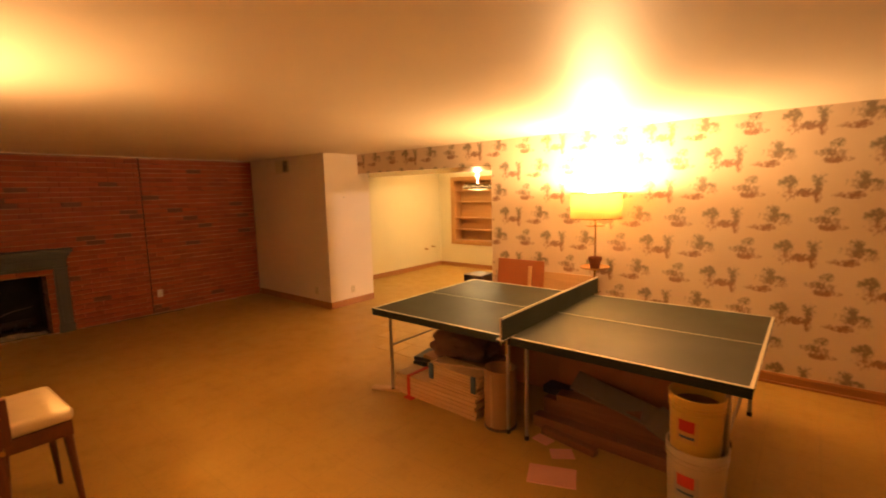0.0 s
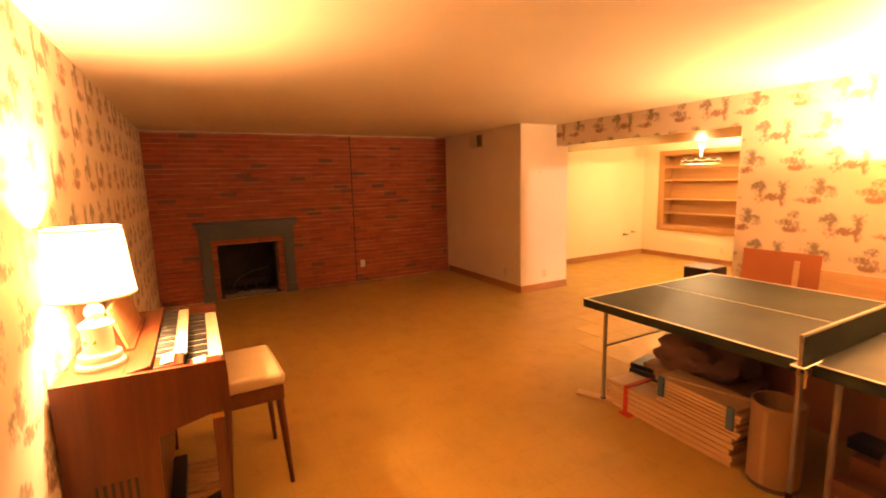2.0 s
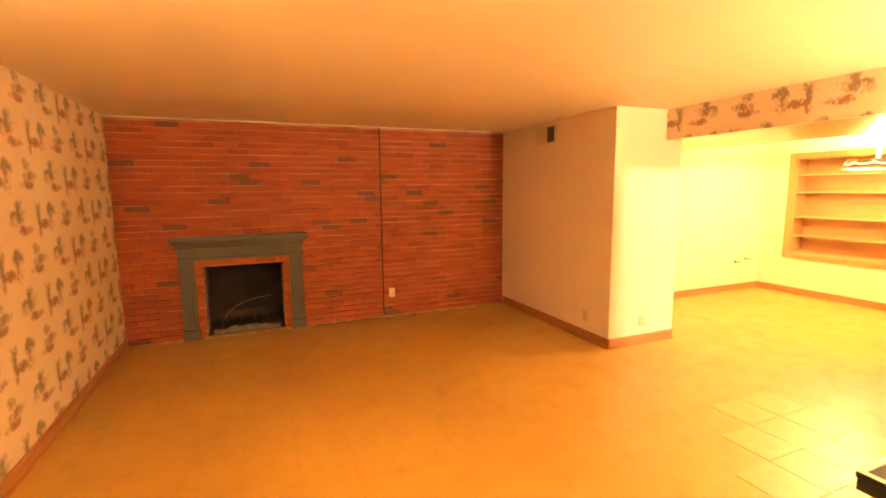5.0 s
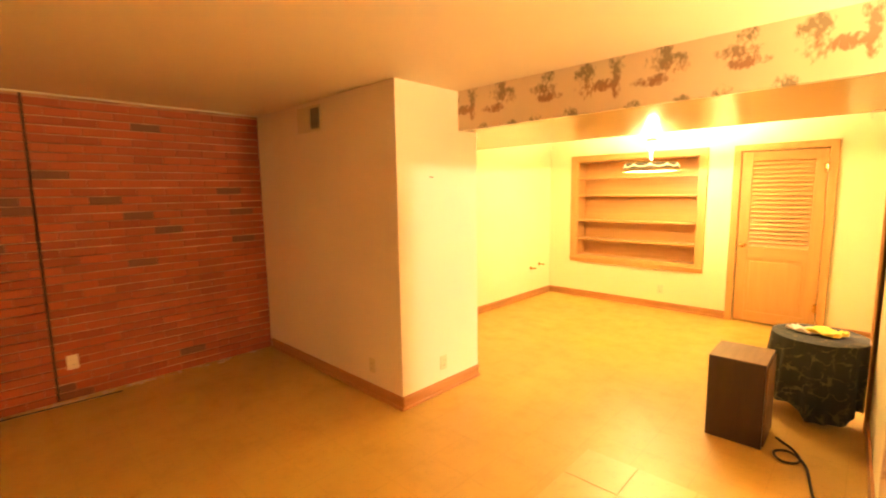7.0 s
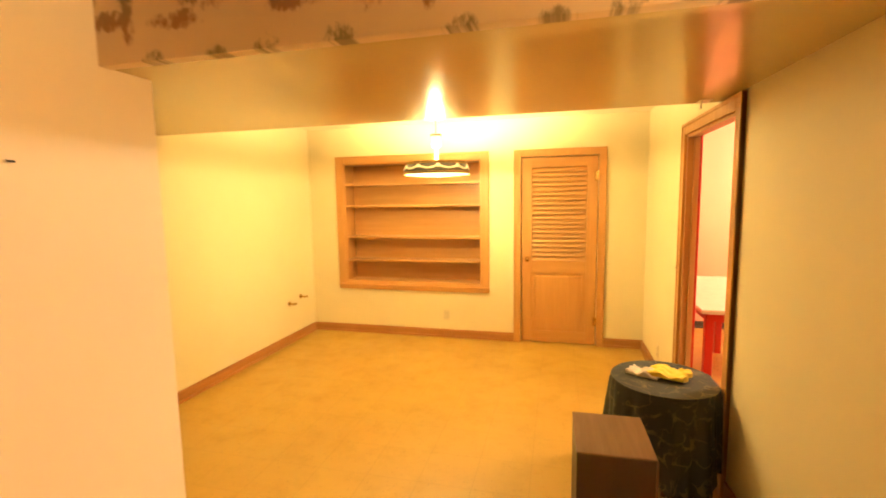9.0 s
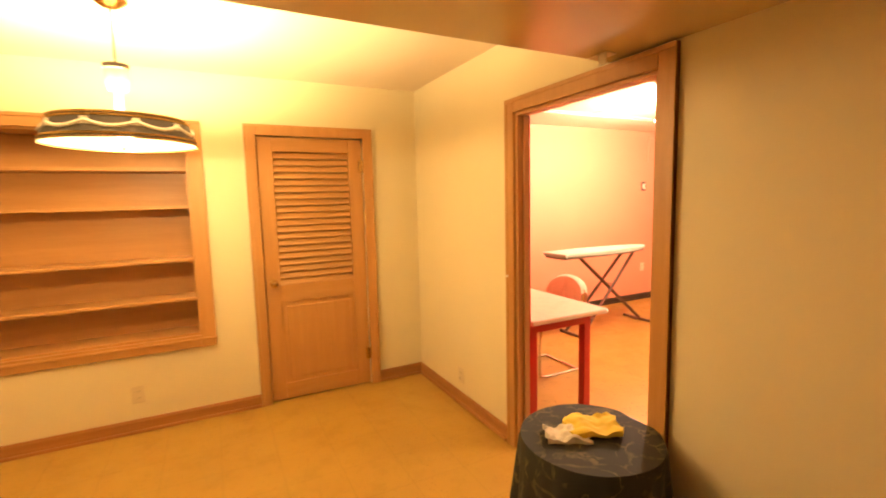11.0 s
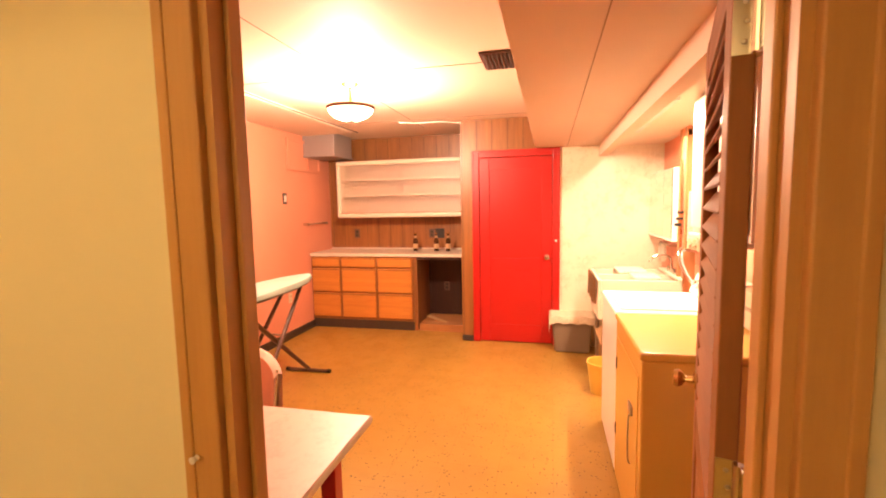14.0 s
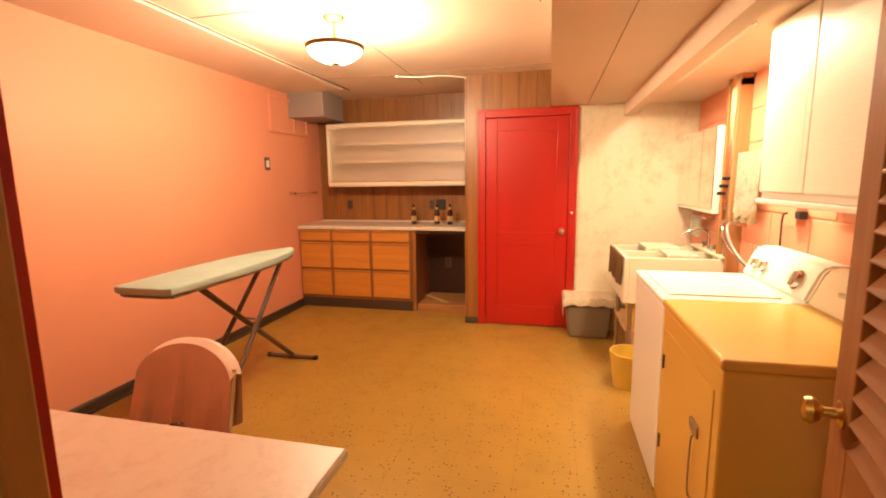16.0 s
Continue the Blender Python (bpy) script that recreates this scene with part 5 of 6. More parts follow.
part("power_cord", tube(bmesh.new(), [(-2.480, 5.280, 0.006), (-2.360, 5.160, 0.008), (-2.330, 5.030, 0.008), (-2.420, 4.970, 0.012), (-2.480, 5.060, 0.020), (-2.400, 5.140, 0.018), (-2.310, 5.050, 0.008), (-2.280, 4.880, 0.006), (-2.250, 4.700, 0.006), (-2.180, 4.550, 0.006), (-2.110, 4.400, 0.006), (-1.960, 4.300, 0.006)], 0.007, 8), BLACK)
tagged(bpy.data.objects["power_cord"], "black power cord coiled beside the speaker", "cable")

# pair of capped water stubs on the west wall
for k, (y, z) in enumerate(((7.57, 0.44), (7.80, 0.475))):
    v = thing("capped_pipe", "capped brass water pipe stub on the yellow wall", "pipe stub", pose(XA, y, z), "pipe stubs")
    part("pipe", rod(bmesh.new(), (0, 0, 0), (0.09, 0, 0), 0.010, 10), BRASS, v)
    part("escutcheon", rod(bmesh.new(), (0, 0, 0), (0.006, 0, 0), 0.025, 16), BRASS, v)
    part("valve", rod(bmesh.new(), (0.065, -0.035, 0.0), (0.065, 0.035, 0.0), 0.009, 8), BRASS, v)

# small ivory bracket under the soffit edge and a nail in the door casing
brk = thing("curtain_bracket", "small ivory bracket screwed under the soffit edge", "bracket", pose(XE - 0.11, SOFF_N - 0.055, SOFF + 0.003))
part("plate", box(-0.03, -0.05, -0.004, 0.03, 0.05, 0, 0.001), IVORY, brk)
part("hook", box(-0.03, -0.05, -0.045, -0.024, -0.01, -0.004, 0.001), IVORY, brk)
pin = thing("push_pin", "white push pin stuck in the door casing", "push pin", pose(XE - 0.030, DOOR_N + 0.045, 1.05, 0, -90))
part("head", lathe([(0.006, 0), (0.004, 0.004), (0.007, 0.012), (0, 0.013)], 12), WHITE, pin)


# ---- laundry ----
# the open louvred door, hinged on the south jamb
leaf = thing("louvred_door", "louvred oak door standing open into the laundry", "door", pose(XL + 0.040, DOOR_S + 0.020, 0, 0, 0, -14))
# About half the brightness of the closet door's oak, with weaker gloss.
LEAF_OAK = wood("dark_russet_oak", (0.27, 0.105, 0.03), (0.20, 0.075, 0.022), 0.6, "z")
LEAF_OAK_X = wood("dark_russet_oak_level", (0.27, 0.105, 0.03), (0.20, 0.075, 0.022), 0.6, "x")
for stain in (LEAF_OAK, LEAF_OAK_X):
    stain.node_tree.nodes["Principled BSDF"].inputs["Specular IOR Level"].default_value = 0.25
louvre_leaf(leaf, 0.76, DOOR_Z - 0.02, LEAF_OAK, LEAF_OAK_X, 18, sign=1, tilt=36)
knob(leaf, 0.70, 0.035, 0.95, 1, BRASS)
knob(leaf, 0.70, 0.0, 0.95, -1, BRASS)
for z in (0.25, 1.02, 1.78):
    h = part("hinge", rod(bmesh.new(), (-0.014, 0.0, z - 0.05), (-0.014, 0.0, z + 0.05), 0.008, 10), CHROME, leaf)
    part("hinge_leaf", box(-0.003, 0.0005, z - 0.05, -0.0005, 0.034, z + 0.05, 0.0008, 1), CHROME, h)
    part("hinge_leaf", turned(box(-0.036, -0.003, -0.05, 0.0, -0.0005, 0.05, 0.0008, 1), pose(-0.018, 0.002, z, 0, 0, 14)), CHROME, h)
    for k in (-0.03, 0.0, 0.03):
        part("screw", turned(lathe([(0.0045, 0), (0.004, 0.0015), (0, 0.002)], 8), pose(-0.003, 0.014 + 0.1 * abs(k), z + k, 0, -90)), STEEL, h)

# red door
red = thing("red_door", "closed bright red two-panel door with a chrome knob", "door", pose(X_RED + 0.028, 6.095, 0, 0, 0, 90))
RW, RH = 0.77, 2.0
for x0, x1 in ((0.004, 0.11), (RW - 0.11, RW - 0.004)):
    part("stile", box(x0, 0, 0.01, x1, 0.035, RH, 0.003), RED_PAINT, red)
for z0, z1 in ((0.01, 0.20), (0.80, 0.93), (RH - 0.12, RH)):
    part("rail", box(0.11, 0.001, z0, RW - 0.11, 0.034, z1, 0.002), RED_PAINT, red)
for z0, z1 in ((0.20, 0.80), (0.93, RH - 0.12)):
    part("panel", box(0.11, 0.008, z0, RW - 0.11, 0.027, z1), RED_PAINT, red)
knob(red, 0.055, 0.035, 0.945, 1, CHROME)
part("latch_button", turned(lathe([(0.012, 0), (0.012, 0.006), (0, 0.008)], 12), pose(-0.035, 0.048, 1.12, -90)), WHITE, red)

# base cabinets
CF = 2.375
CAB_OAK = wood("honey_oak_cabinet", (0.58, 0.24, 0.042), (0.45, 0.17, 0.03), 0.35, "y")
CAB_SIDE = wood("honey_oak_upright", (0.30, 0.125, 0.035), (0.21, 0.08, 0.024), 0.38, "z")


def drawer_unit(y0, y1, label):
    ob = thing("base_cabinet", label, "cabinet", pose(CF, y0, 0), "base cabinets")
    w = y1 - y0
    part("carcass", box(0.02, 0.001, 0.11, XLE - CF - 0.005, w - 0.001, 0.905), CAB_SIDE, ob)
    part("toe_kick", box(0.012, 0.001, 0, 0.05, w - 0.001, 0.11), DARKBASE, ob)
    part("face_frame", box(0.010, 0.001, 0.11, 0.02, w - 0.001, 0.905), CAB_SIDE, ob)
    for z0, z1 in ((0.775, 0.892), (0.465, 0.755), (0.145, 0.445)):
        dr = part("drawer_front", box(-0.016, 0.018, z0, 0.010, w - 0.018, z1, 0.006, 3), CAB_OAK, ob)
        part("finger_lip", box(-0.019, 0.022, z1 - 0.022, -0.012, w - 0.022, z1 - 0.008, 0.003), CAB_SIDE, dr)
    return ob


for y0, y1 in ((8.652, 9.055), (8.177, 8.652), (7.715, 8.177)):
    drawer_unit(y0, y1, "honey oak base cabinet with three drawer fronts")
bay = thing("counter_bay", "open appliance bay beside the base cabinets", "cabinet bay", pose(CF, 7.07, 0))
part("side_panel", box(0.02, 0.60, 0.0, XLE - CF - 0.005, 0.643, 0.905), CAB_SIDE, bay)
part("back_panel", box(XLE - CF - 0.02, 0.0, 0, XLE - CF - 0.005, 0.60, 0.905), DARK_WALNUT, bay)
part("floor_board", box(0.03, 0.002, 0.0, XLE - CF - 0.02, 0.588, 0.085, 0.003), BASE_Y, bay)
part("top_rail", box(0.006, 0.0, 0.87, 0.03, 0.60, 0.905), DARK_WALNUT, bay)
stick = thing("scrap_board", "pale scrap of board lying in the appliance bay", "board", pose(2.59, 7.48, 0.093, 0, -8, 62))
part("board", box(-0.16, -0.03, 0, 0.16, 0.03, 0.014, 0.002), PINE, stick)
COUNTER = marble("pale_laminate", (0.66, 0.58, 0.48), (0.52, 0.43, 0.34), 0.3, 6.0)
top = thing("countertop", "pale marbled laminate countertop over the base cabinets", "countertop", pose(CF, 7.07, 0.905))
part("slab", box(-0.022, 0.002, 0, XLE - CF - 0.002, YLN - 7.07 - 0.002, 0.038, 0.004), COUNTER, top)
part("backsplash", box(XLE - CF - 0.018, 0.002, 0.038, XLE - CF - 0.002, YLN - 7.07 - 0.002, 0.055, 0.003), COUNTER, top)

# upper cabinet with sliding glass
up = thing("wall_cabinet", "cream metal wall cabinet with frosted sliding glass doors", "wall cabinet", pose(2.62, 7.072, 1.372))
UL, UH, UD = 8.79 - 7.072, 0.715, XLE - 2.62 - 0.004
CREAM_METAL = surface("cream_enamel", (0.74, 0.66, 0.52), 0.3, vary=0.04, bump=0.0)
bm = bmesh.new()
bx(bm, 0, 0, 0, UD, UL, 0.055, 0.02, 4)
bx(bm, 0, 0, UH - 0.055, UD, UL, UH, 0.02, 4)
bx(bm, 0.004, UL - 0.035, 0.03, UD, UL, UH - 0.03, 0.012, 3)
bx(bm, 0.03, 0, 0.03, UD, 0.02, UH - 0.03)
part("shell", bm, CREAM_METAL, up, smooth=True)
part("back_panel", box(UD - 0.012, 0.02, 0.04, UD - 0.002, UL - 0.035, UH - 0.04), surface("taupe_lining", (0.66, 0.54, 0.46), 0.5, vary=0.06), up, "taupe cabinet lining")
for z in (0.275, 0.475):
    part("shelf_board", box(0.06, 0.02, z, UD - 0.012, UL - 0.035, z + 0.016, 0.002), CREAM_METAL, up)
# Pinkish glass colour carries the reflection of the salmon wall.
FROST = glass_mat("frosted_glass_salmon_cast", (0.84, 0.70, 0.62), 0.5)
for x, y0, y1 in ((0.022, 0.022, UL / 2 + 0.03), (0.038, UL / 2 - 0.03, UL - 0.037)):
    pane = part("sliding_pane", box(x, y0, 0.05, x + 0.005, y1, UH - 0.05), FROST, up, "frosted sliding glass pane tinted for the salmon wall's reflection")
    pane.visible_shadow = False
for x in (0.018, 0.045):
    part("track", box(x - 0.003, 0.02, 0.053, x + 0.001, UL - 0.036, 0.062), CHROME, up)


def bottle(y):
    ob = thing("beer_bottle", "brown glass bottle with a cream label on the counter", "bottle", pose(2.67, y, 0.943), "bottles on the counter")
    part("glass", lathe([(0.0, 0), (0.029, 0.002), (0.030, 0.01), (0.030, 0.125), (0.024, 0.15), (0.0135, 0.175), (0.0125, 0.215), (0.015, 0.218), (0.015, 0.228), (0.0, 0.228)], 24), surface("brown_glass", (0.045, 0.016, 0.006), 0.08, vary=0.02, bump=0.0), ob, smooth=True)
    part("paper_label", lathe([(0.0305, 0.035), (0.0306, 0.095), (0.0302, 0.095), (0.0301, 0.035)], 24, ring=True), surface("cream_label", (0.50, 0.33, 0.17), 0.6, vary=0.1, bump=0.0), ob)
    part("neck_label", lathe([(0.0165, 0.168), (0.0135, 0.195), (0.0132, 0.195), (0.0162, 0.168)], 20, ring=True), surface("gold_neck_label", (0.42, 0.25, 0.10), 0.5, vary=0.1, bump=0.0), ob)
    part("cap", lathe([(0.0158, 0.222), (0.0158, 0.231), (0.0, 0.233)], 20), BRASS, ob)


for y in (7.765, 7.494, 7.344):
    bottle(y)


def dark_outlet(m, label):
    ob = thing("wall_outlet", label, "outlet", m, "wall outlets")
    part("cover_plate", box(-0.037, -0.007, -0.058, 0.037, 0, 0.058, 0.003), BROWN_METAL, ob)
    for z in (-0.022, 0.022):
        part("socket", box(-0.016, -0.010, z - 0.014, 0.016, -0.006, z + 0.014, 0.004), BLACK, ob)


dark_outlet(pose(XLE, 8.677, 1.15, 0, 0, -90), "dark brown duplex outlet on the panelling")
dark_outlet(pose(XLE, 7.625, 1.15, 0, 0, -90), "dark brown duplex outlet behind the bottles")
dark_outlet(pose(XLE - 0.02, 7.43, 0.46, 0, 0, -90), "dark outlet at the back of the appliance bay")
part("outlet_box", box(-0.06, -0.012, -0.062, 0.06, 0, 0.062, 0.003), BLACK, at=pose(XLE, 7.515, 1.15, 0, 0, -90))
tagged(bpy.data.objects["outlet_box"], "black surface outlet box beside a dark outlet", "outlet box")
outlet((1.87, YLN, 0.47), 0, "salmon-painted outlet low on the wall")
sw = thing("light_switch", "dark framed light switch on the salmon wall", "switch", pose(1.86, YLN, 1.62))
part("cover_plate", box(-0.042, -0.008, -0.065, 0.042, 0, 0.065, 0.004), BROWN_METAL, sw)
part("toggle", box(-0.022, -0.014, -0.035, 0.022, -0.008, 0.035, 0.003), WHITE, sw)
bar = thing("towel_bar", "chrome towel bar on the salmon wall", "towel bar", pose(2.23, YLN, 1.31))
part("bar", rod(bmesh.new(), (0, -0.06, 0), (0.50, -0.06, 0), 0.008, 10), CHROME, bar)
for x in (0.01, 0.49):
    part("bracket", box(x - 0.012, -0.07, -0.018, x + 0.012, 0, 0.018, 0.004), CHROME, bar)
win = thing("window_high", "small high window painted over in salmon", "window", pose(1.93, YLN, 1.95))
win["kind"] = "structure"
for name, x0, x1, z0, z1 in (("frame", 0, 0.74, 0, 0.035), ("frame", 0, 0.74, 0.335, 0.37), ("frame", 0, 0.035, 0.035, 0.335), ("frame", 0.705, 0.74, 0.035, 0.335), ("mullion", 0.44, 0.47, 0.035, 0.335)):
    part(name, box(x0, -0.028, z0, x1, 0, z1, 0.004), PINK, win)
for x0, x1 in ((0.035, 0.44), (0.47, 0.705)):
    part("pane", box(x0, -0.012, 0.035, x1, -0.004, 0.335), PINK, win)
DUCT_GREY = surface("grey_sheet_metal", (0.36, 0.33, 0.32), 0.45, 0.4, vary=0.1, bump=0.02)
duct = thing("duct_box", "grey sheet-metal duct box at the ceiling corner", "duct", pose(2.30, 8.64, 2.13))
part("body", box(0, 0, 0, 0.50, 0.415, 0.275, 0.004), DUCT_GREY, duct)
part("flange", box(-0.012, -0.012, -0.006, 0.512, 0.415, 0.012, 0.003), DUCT_GREY, duct)

# dome ceiling lamp
dome = thing("ceiling_lamp", "lit round ceiling lamp with a white glass bowl", "ceiling lamp", pose(*DOME, ZL))
part("canopy", lathe([(0.065, 0), (0.065, -0.012), (0.05, -0.028), (0.012, -0.034), (0.012, -0.15), (0.0, -0.15)], 32), BRASS, dome, smooth=True)
BRONZE = surface("antique_bronze", (0.16, 0.075, 0.03), 0.35, 0.8, vary=0.1, bump=0.0)
part("rim", lathe([(0.170, -0.168), (0.176, -0.172), (0.172, -0.190), (0.162, -0.194), (0.160, -0.170)], 48, ring=True), BRONZE, dome, "dark bronze rim", smooth=True)
bowl = shade_mat("white_glass_bowl", (0.94, 0.90, 0.82), 0.8, 0.5)
prof = [(0.164 * math.cos(a), -0.178 - 0.092 * math.sin(a)) for a in (math.pi / 2 * k / 10 for k in range(10))]
part("glass_bowl", lathe(prof + [(r * 0.98, z + 0.003) for r, z in reversed(prof)], 48, ring=True), bowl, dome, "lit white glass bowl", smooth=True)
part("finial", lathe([(0.03, -0.266), (0.03, -0.272), (0.008, -0.276), (0.0, -0.286)], 16), BRONZE, dome, smooth=True)
for a in (0.3, 2.4, 4.5):
    part("arm", rod(bmesh.new(), (0, 0, -0.148), (0.166 * math.cos(a), 0.166 * math.sin(a), -0.174), 0.004, 6), BRONZE, dome)

# ceiling register
reg = thing("ceiling_vent", "dark ceiling register with a short pull chain", "vent", pose(0.17, 6.42, ZL))
part("frame", box(-0.17, -0.12, -0.012, 0.17, 0.12, 0, 0.003), BROWN_METAL, reg)
for k in range(9):
    part("slat", turned(box(-0.15, -0.008, -0.001, 0.15, 0.008, 0.001), pose(0, -0.096 + 0.024 * k, -0.016, 35)), BLACK, reg)
part("chain", rod(bmesh.new(), (0.10, -0.09, -0.08), (0.10, -0.09, -0.01), 0.003, 6), BLACK, reg)

# seam strips and wire on the ceiling; the strips' colour is the seams' shadow
SEAM = surface("seam_shadow_strip", (0.42, 0.30, 0.20), 0.8, vary=0.1, bump=0.0)
for k, (a, b) in enumerate((((-1.9, 7.55, 0), (2.4, 7.62, 0)), ((0.2, 6.55, 0), (0.2, 8.38, 0)), ((1.9, 6.28, 0), (1.9, 8.38, 0)))):
    ob = part("ceiling_seam", box(min(a[0], b[0]) - 0.003, min(a[1], b[1]) - 0.003, ZL - 0.003, max(a[0], b[0]) + 0.003, max(a[1], b[1]) + 0.003 if k else a[1] + 0.003, ZL - 0.0), SEAM)
    tagged(ob, "thin strip coloured as the shadow in a ceiling board seam", "ceiling seam", "ceiling seams", "structure")
wire = part("ceiling_wire", tube(bmesh.new(), [(-1.98, 8.38, ZL - 0.018), (-0.6, 8.37, ZL - 0.03), (0.0, 8.38, ZL - 0.014), (1.0, 8.37, ZL - 0.03), (2.4, 8.37, ZL - 0.012)], 0.005, 6), BROWN_METAL)
tagged(wire, "thin brown wire stapled along the ceiling", "wire")
wire = part("ceiling_wire", tube(bmesh.new(), [(1.95, 7.70, ZL - 0.008), (2.0, 7.5, ZL - 0.02), (2.03, 7.25, ZL - 0.008), (2.1, 7.05, ZL - 0.03)], 0.006, 6), WHITE)
tagged(wire, "loose pale wire along the laundry ceiling", "wire")
for y in (5.95,):
    tagged(part("ceiling_seam", box(XL, y, 2.082, X_RED, y + 0.005, 2.085), SEAM), "thin strip coloured as the shadow in a duct casing seam", "ceiling seam", "ceiling seams", "structure")

# table by the door
lt = thing("laundry_table", "pink marbled laminate table with red legs by the doorway", "table", pose(-1.5975, 7.51, 0))
PINK_TOP = marble("pink_laminate", (0.66, 0.50, 0.42), (0.57, 0.40, 0.33), 0.42, 5.0)
part("tabletop", box(-0.315, -0.755, 0.718, 0.315, 0.76, 0.75, 0.004), PINK_TOP, lt, "pink marbled laminate top")
part("edge_band", box(-0.318, -0.758, 0.724, 0.318, 0.763, 0.744, 0.003), surface("pale_edge_band", (0.62, 0.52, 0.38), 0.4, vary=0.05), lt)
part("apron", box(-0.25, -0.66, 0.64, 0.25, 0.66, 0.718), RED_PAINT, lt)
for sx in (-1, 1):
    for sy in (-1, 1):
        part("leg", box(sx * 0.23 - 0.028, sy * 0.63 - 0.028, 0, sx * 0.23 + 0.028, sy * 0.63 + 0.028, 0.718, 0.004), RED_PAINT, lt)

# cantilever chair with a cloth over its back
ch = thing("cantilever_chair", "chrome cantilever chair with a wooden seat and rounded back", "chair", pose(-1.07, 7.67, 0, 0, 0, 90))
# local: the sitter faces +y, the back is at -y
for s in (-1, 1):
    part("side_tube", tube(bmesh.new(), [(s * 0.21, -0.20, 0.012), (s * 0.21, 0.20, 0.012), (s * 0.21, 0.22, 0.05), (s * 0.21, 0.21, 0.42), (s * 0.21, 0.17, 0.44), (s * 0.21, -0.17, 0.44), (s * 0.21, -0.21, 0.46), (s * 0.21, -0.26, 0.70)], 0.011, 8), CHROME, ch)
part("rear_tube", rod(bmesh.new(), (-0.21, -0.20, 0.012), (0.21, -0.20, 0.012), 0.011, 8), CHROME, ch)
part("seat", box(-0.20, -0.18, 0.452, 0.20, 0.21, 0.475, 0.010, 3), surface("tan_seat", (0.42, 0.22, 0.12), 0.5), ch)


def chair_back(thick, grow, lo):
    bm = bmesh.new()
    out = [(-0.20 - grow, lo), (0.20 + grow, lo)]
    for k in range(15):
        a = math.pi * k / 14
        out.append(((0.205 + grow) * math.cos(a), 0.64 + (0.135 + grow) * math.sin(a)))
    front = [bm.verts.new((x, -0.215 - 0.22 * (z - 0.46) + 0.35 * x * x, z)) for x, z in out]
    back = [bm.verts.new((v.co.x, v.co.y - thick, v.co.z)) for v in front]
    bm.faces.new(front), bm.faces.new(back[::-1])
    for k in range(len(out)):
        bm.faces.new((front[k], back[k], back[(k + 1) % len(out)], front[(k + 1) % len(out)]))
    return bm


part("backrest", chair_back(0.012, 0.0, 0.52), surface("tan_back", (0.42, 0.22, 0.12), 0.5), ch)
bm = bmesh.new()
cols = 40
rows_n = 22
tops = []
for side_y, sgn in ((0.022, 1), (-0.046, -1)):
    grid = []
    for j in range(rows_n + 1):
        f = j / rows_n
        line = []
        for i in range(cols + 1):
            u = (i / cols - 0.5) * 2
            edge_z = 0.64 + 0.150 * math.sqrt(max(0.0, 1 - (u * 0.98) ** 2))
            low = 0.46 + 0.035 * math.sin(5 * u + 1.0) - (0.10 if u > 0.55 else 0.0) * (u - 0.55) * 2
            z = edge_z + (low - edge_z) * f
            fold = 0.010 * math.sin(9 * u + 1.3 * math.sin(2 * u)) * f + 0.006 * math.sin(19 * u) * f
            x = 0.222 * u * (1 + 0.10 * f * abs(u))
            line.append(bm.verts.new((x, -0.215 - 0.22 * (z - 0.46) + 0.35 * x * x + side_y + sgn * abs(fold) * 1.2 + fold, z)))
        grid.append(line)
    for j in range(rows_n):
        for i in range(cols):
            q = (grid[j][i], grid[j][i + 1], grid[j + 1][i + 1], grid[j + 1][i])
            bm.faces.new(q if sgn > 0 else q[::-1])
    tops.append(grid[0])
ridge = [bm.verts.new((0.5 * (p.co.x + q.co.x), 0.5 * (p.co.y + q.co.y), p.co.z + 0.014)) for p, q in zip(*tops)]
for i in range(cols):
    bm.faces.new((tops[0][i], ridge[i], ridge[i + 1], tops[0][i + 1]))
    bm.faces.new((ridge[i], tops[1][i], tops[1][i + 1], ridge[i + 1]))
bmesh.ops.remove_doubles(bm, verts=bm.verts, dist=0.0005)
CLOTH_PINK = surface("peach_terry_cloth", (0.82, 0.58, 0.47), 0.95, coarse=5, fine=120, vary=0.1, bump=0.3)
tagged(part("draped_towel", bm, CLOTH_PINK, at=pose(-1.07, 7.67, 0, 0, 0, 90), smooth=True), "peach towel draped over the chair back", "towel")

# ironing board
ib = thing("ironing_board", "ironing board with a pale blue-green cover on crossed dark legs", "ironing board", pose(0.20, 8.22, 0, 0, 0, 1))
out = [(-0.69, -0.17), (-0.71, -0.12), (-0.71, 0.12), (-0.69, 0.17), (-0.2, 0.185), (0.2, 0.165), (0.45, 0.12), (0.62, 0.06), (0.70, 0.0), (0.62, -0.06), (0.45, -0.12), (0.2, -0.165), (-0.2, -0.185)]
part("cover", prism(out[::-1], 0.885, 0.925, r=0.012), surface("pale_sage_cover", (0.38, 0.47, 0.42), 0.8, coarse=4, fine=120, vary=0.06, bump=0.15), ib, "pale blue-green padded cover", smooth=True)
part("underside", prism([(x * 0.97, y * 0.94) for x, y in out[::-1]], 0.868, 0.886), surface("grey_mesh", (0.20, 0.18, 0.15), 0.6), ib)
for s in (-1, 1):
    part("leg", rod(bmesh.new(), (0.42, s * 0.07, 0.87), (-0.42, s * 0.12, 0.02), 0.016, 8), BROWN_METAL, ib)
part("leg", rod(bmesh.new(), (-0.36, 0.0, 0.87), (0.70, 0.06, 0.03), 0.019, 8), BROWN_METAL, ib)
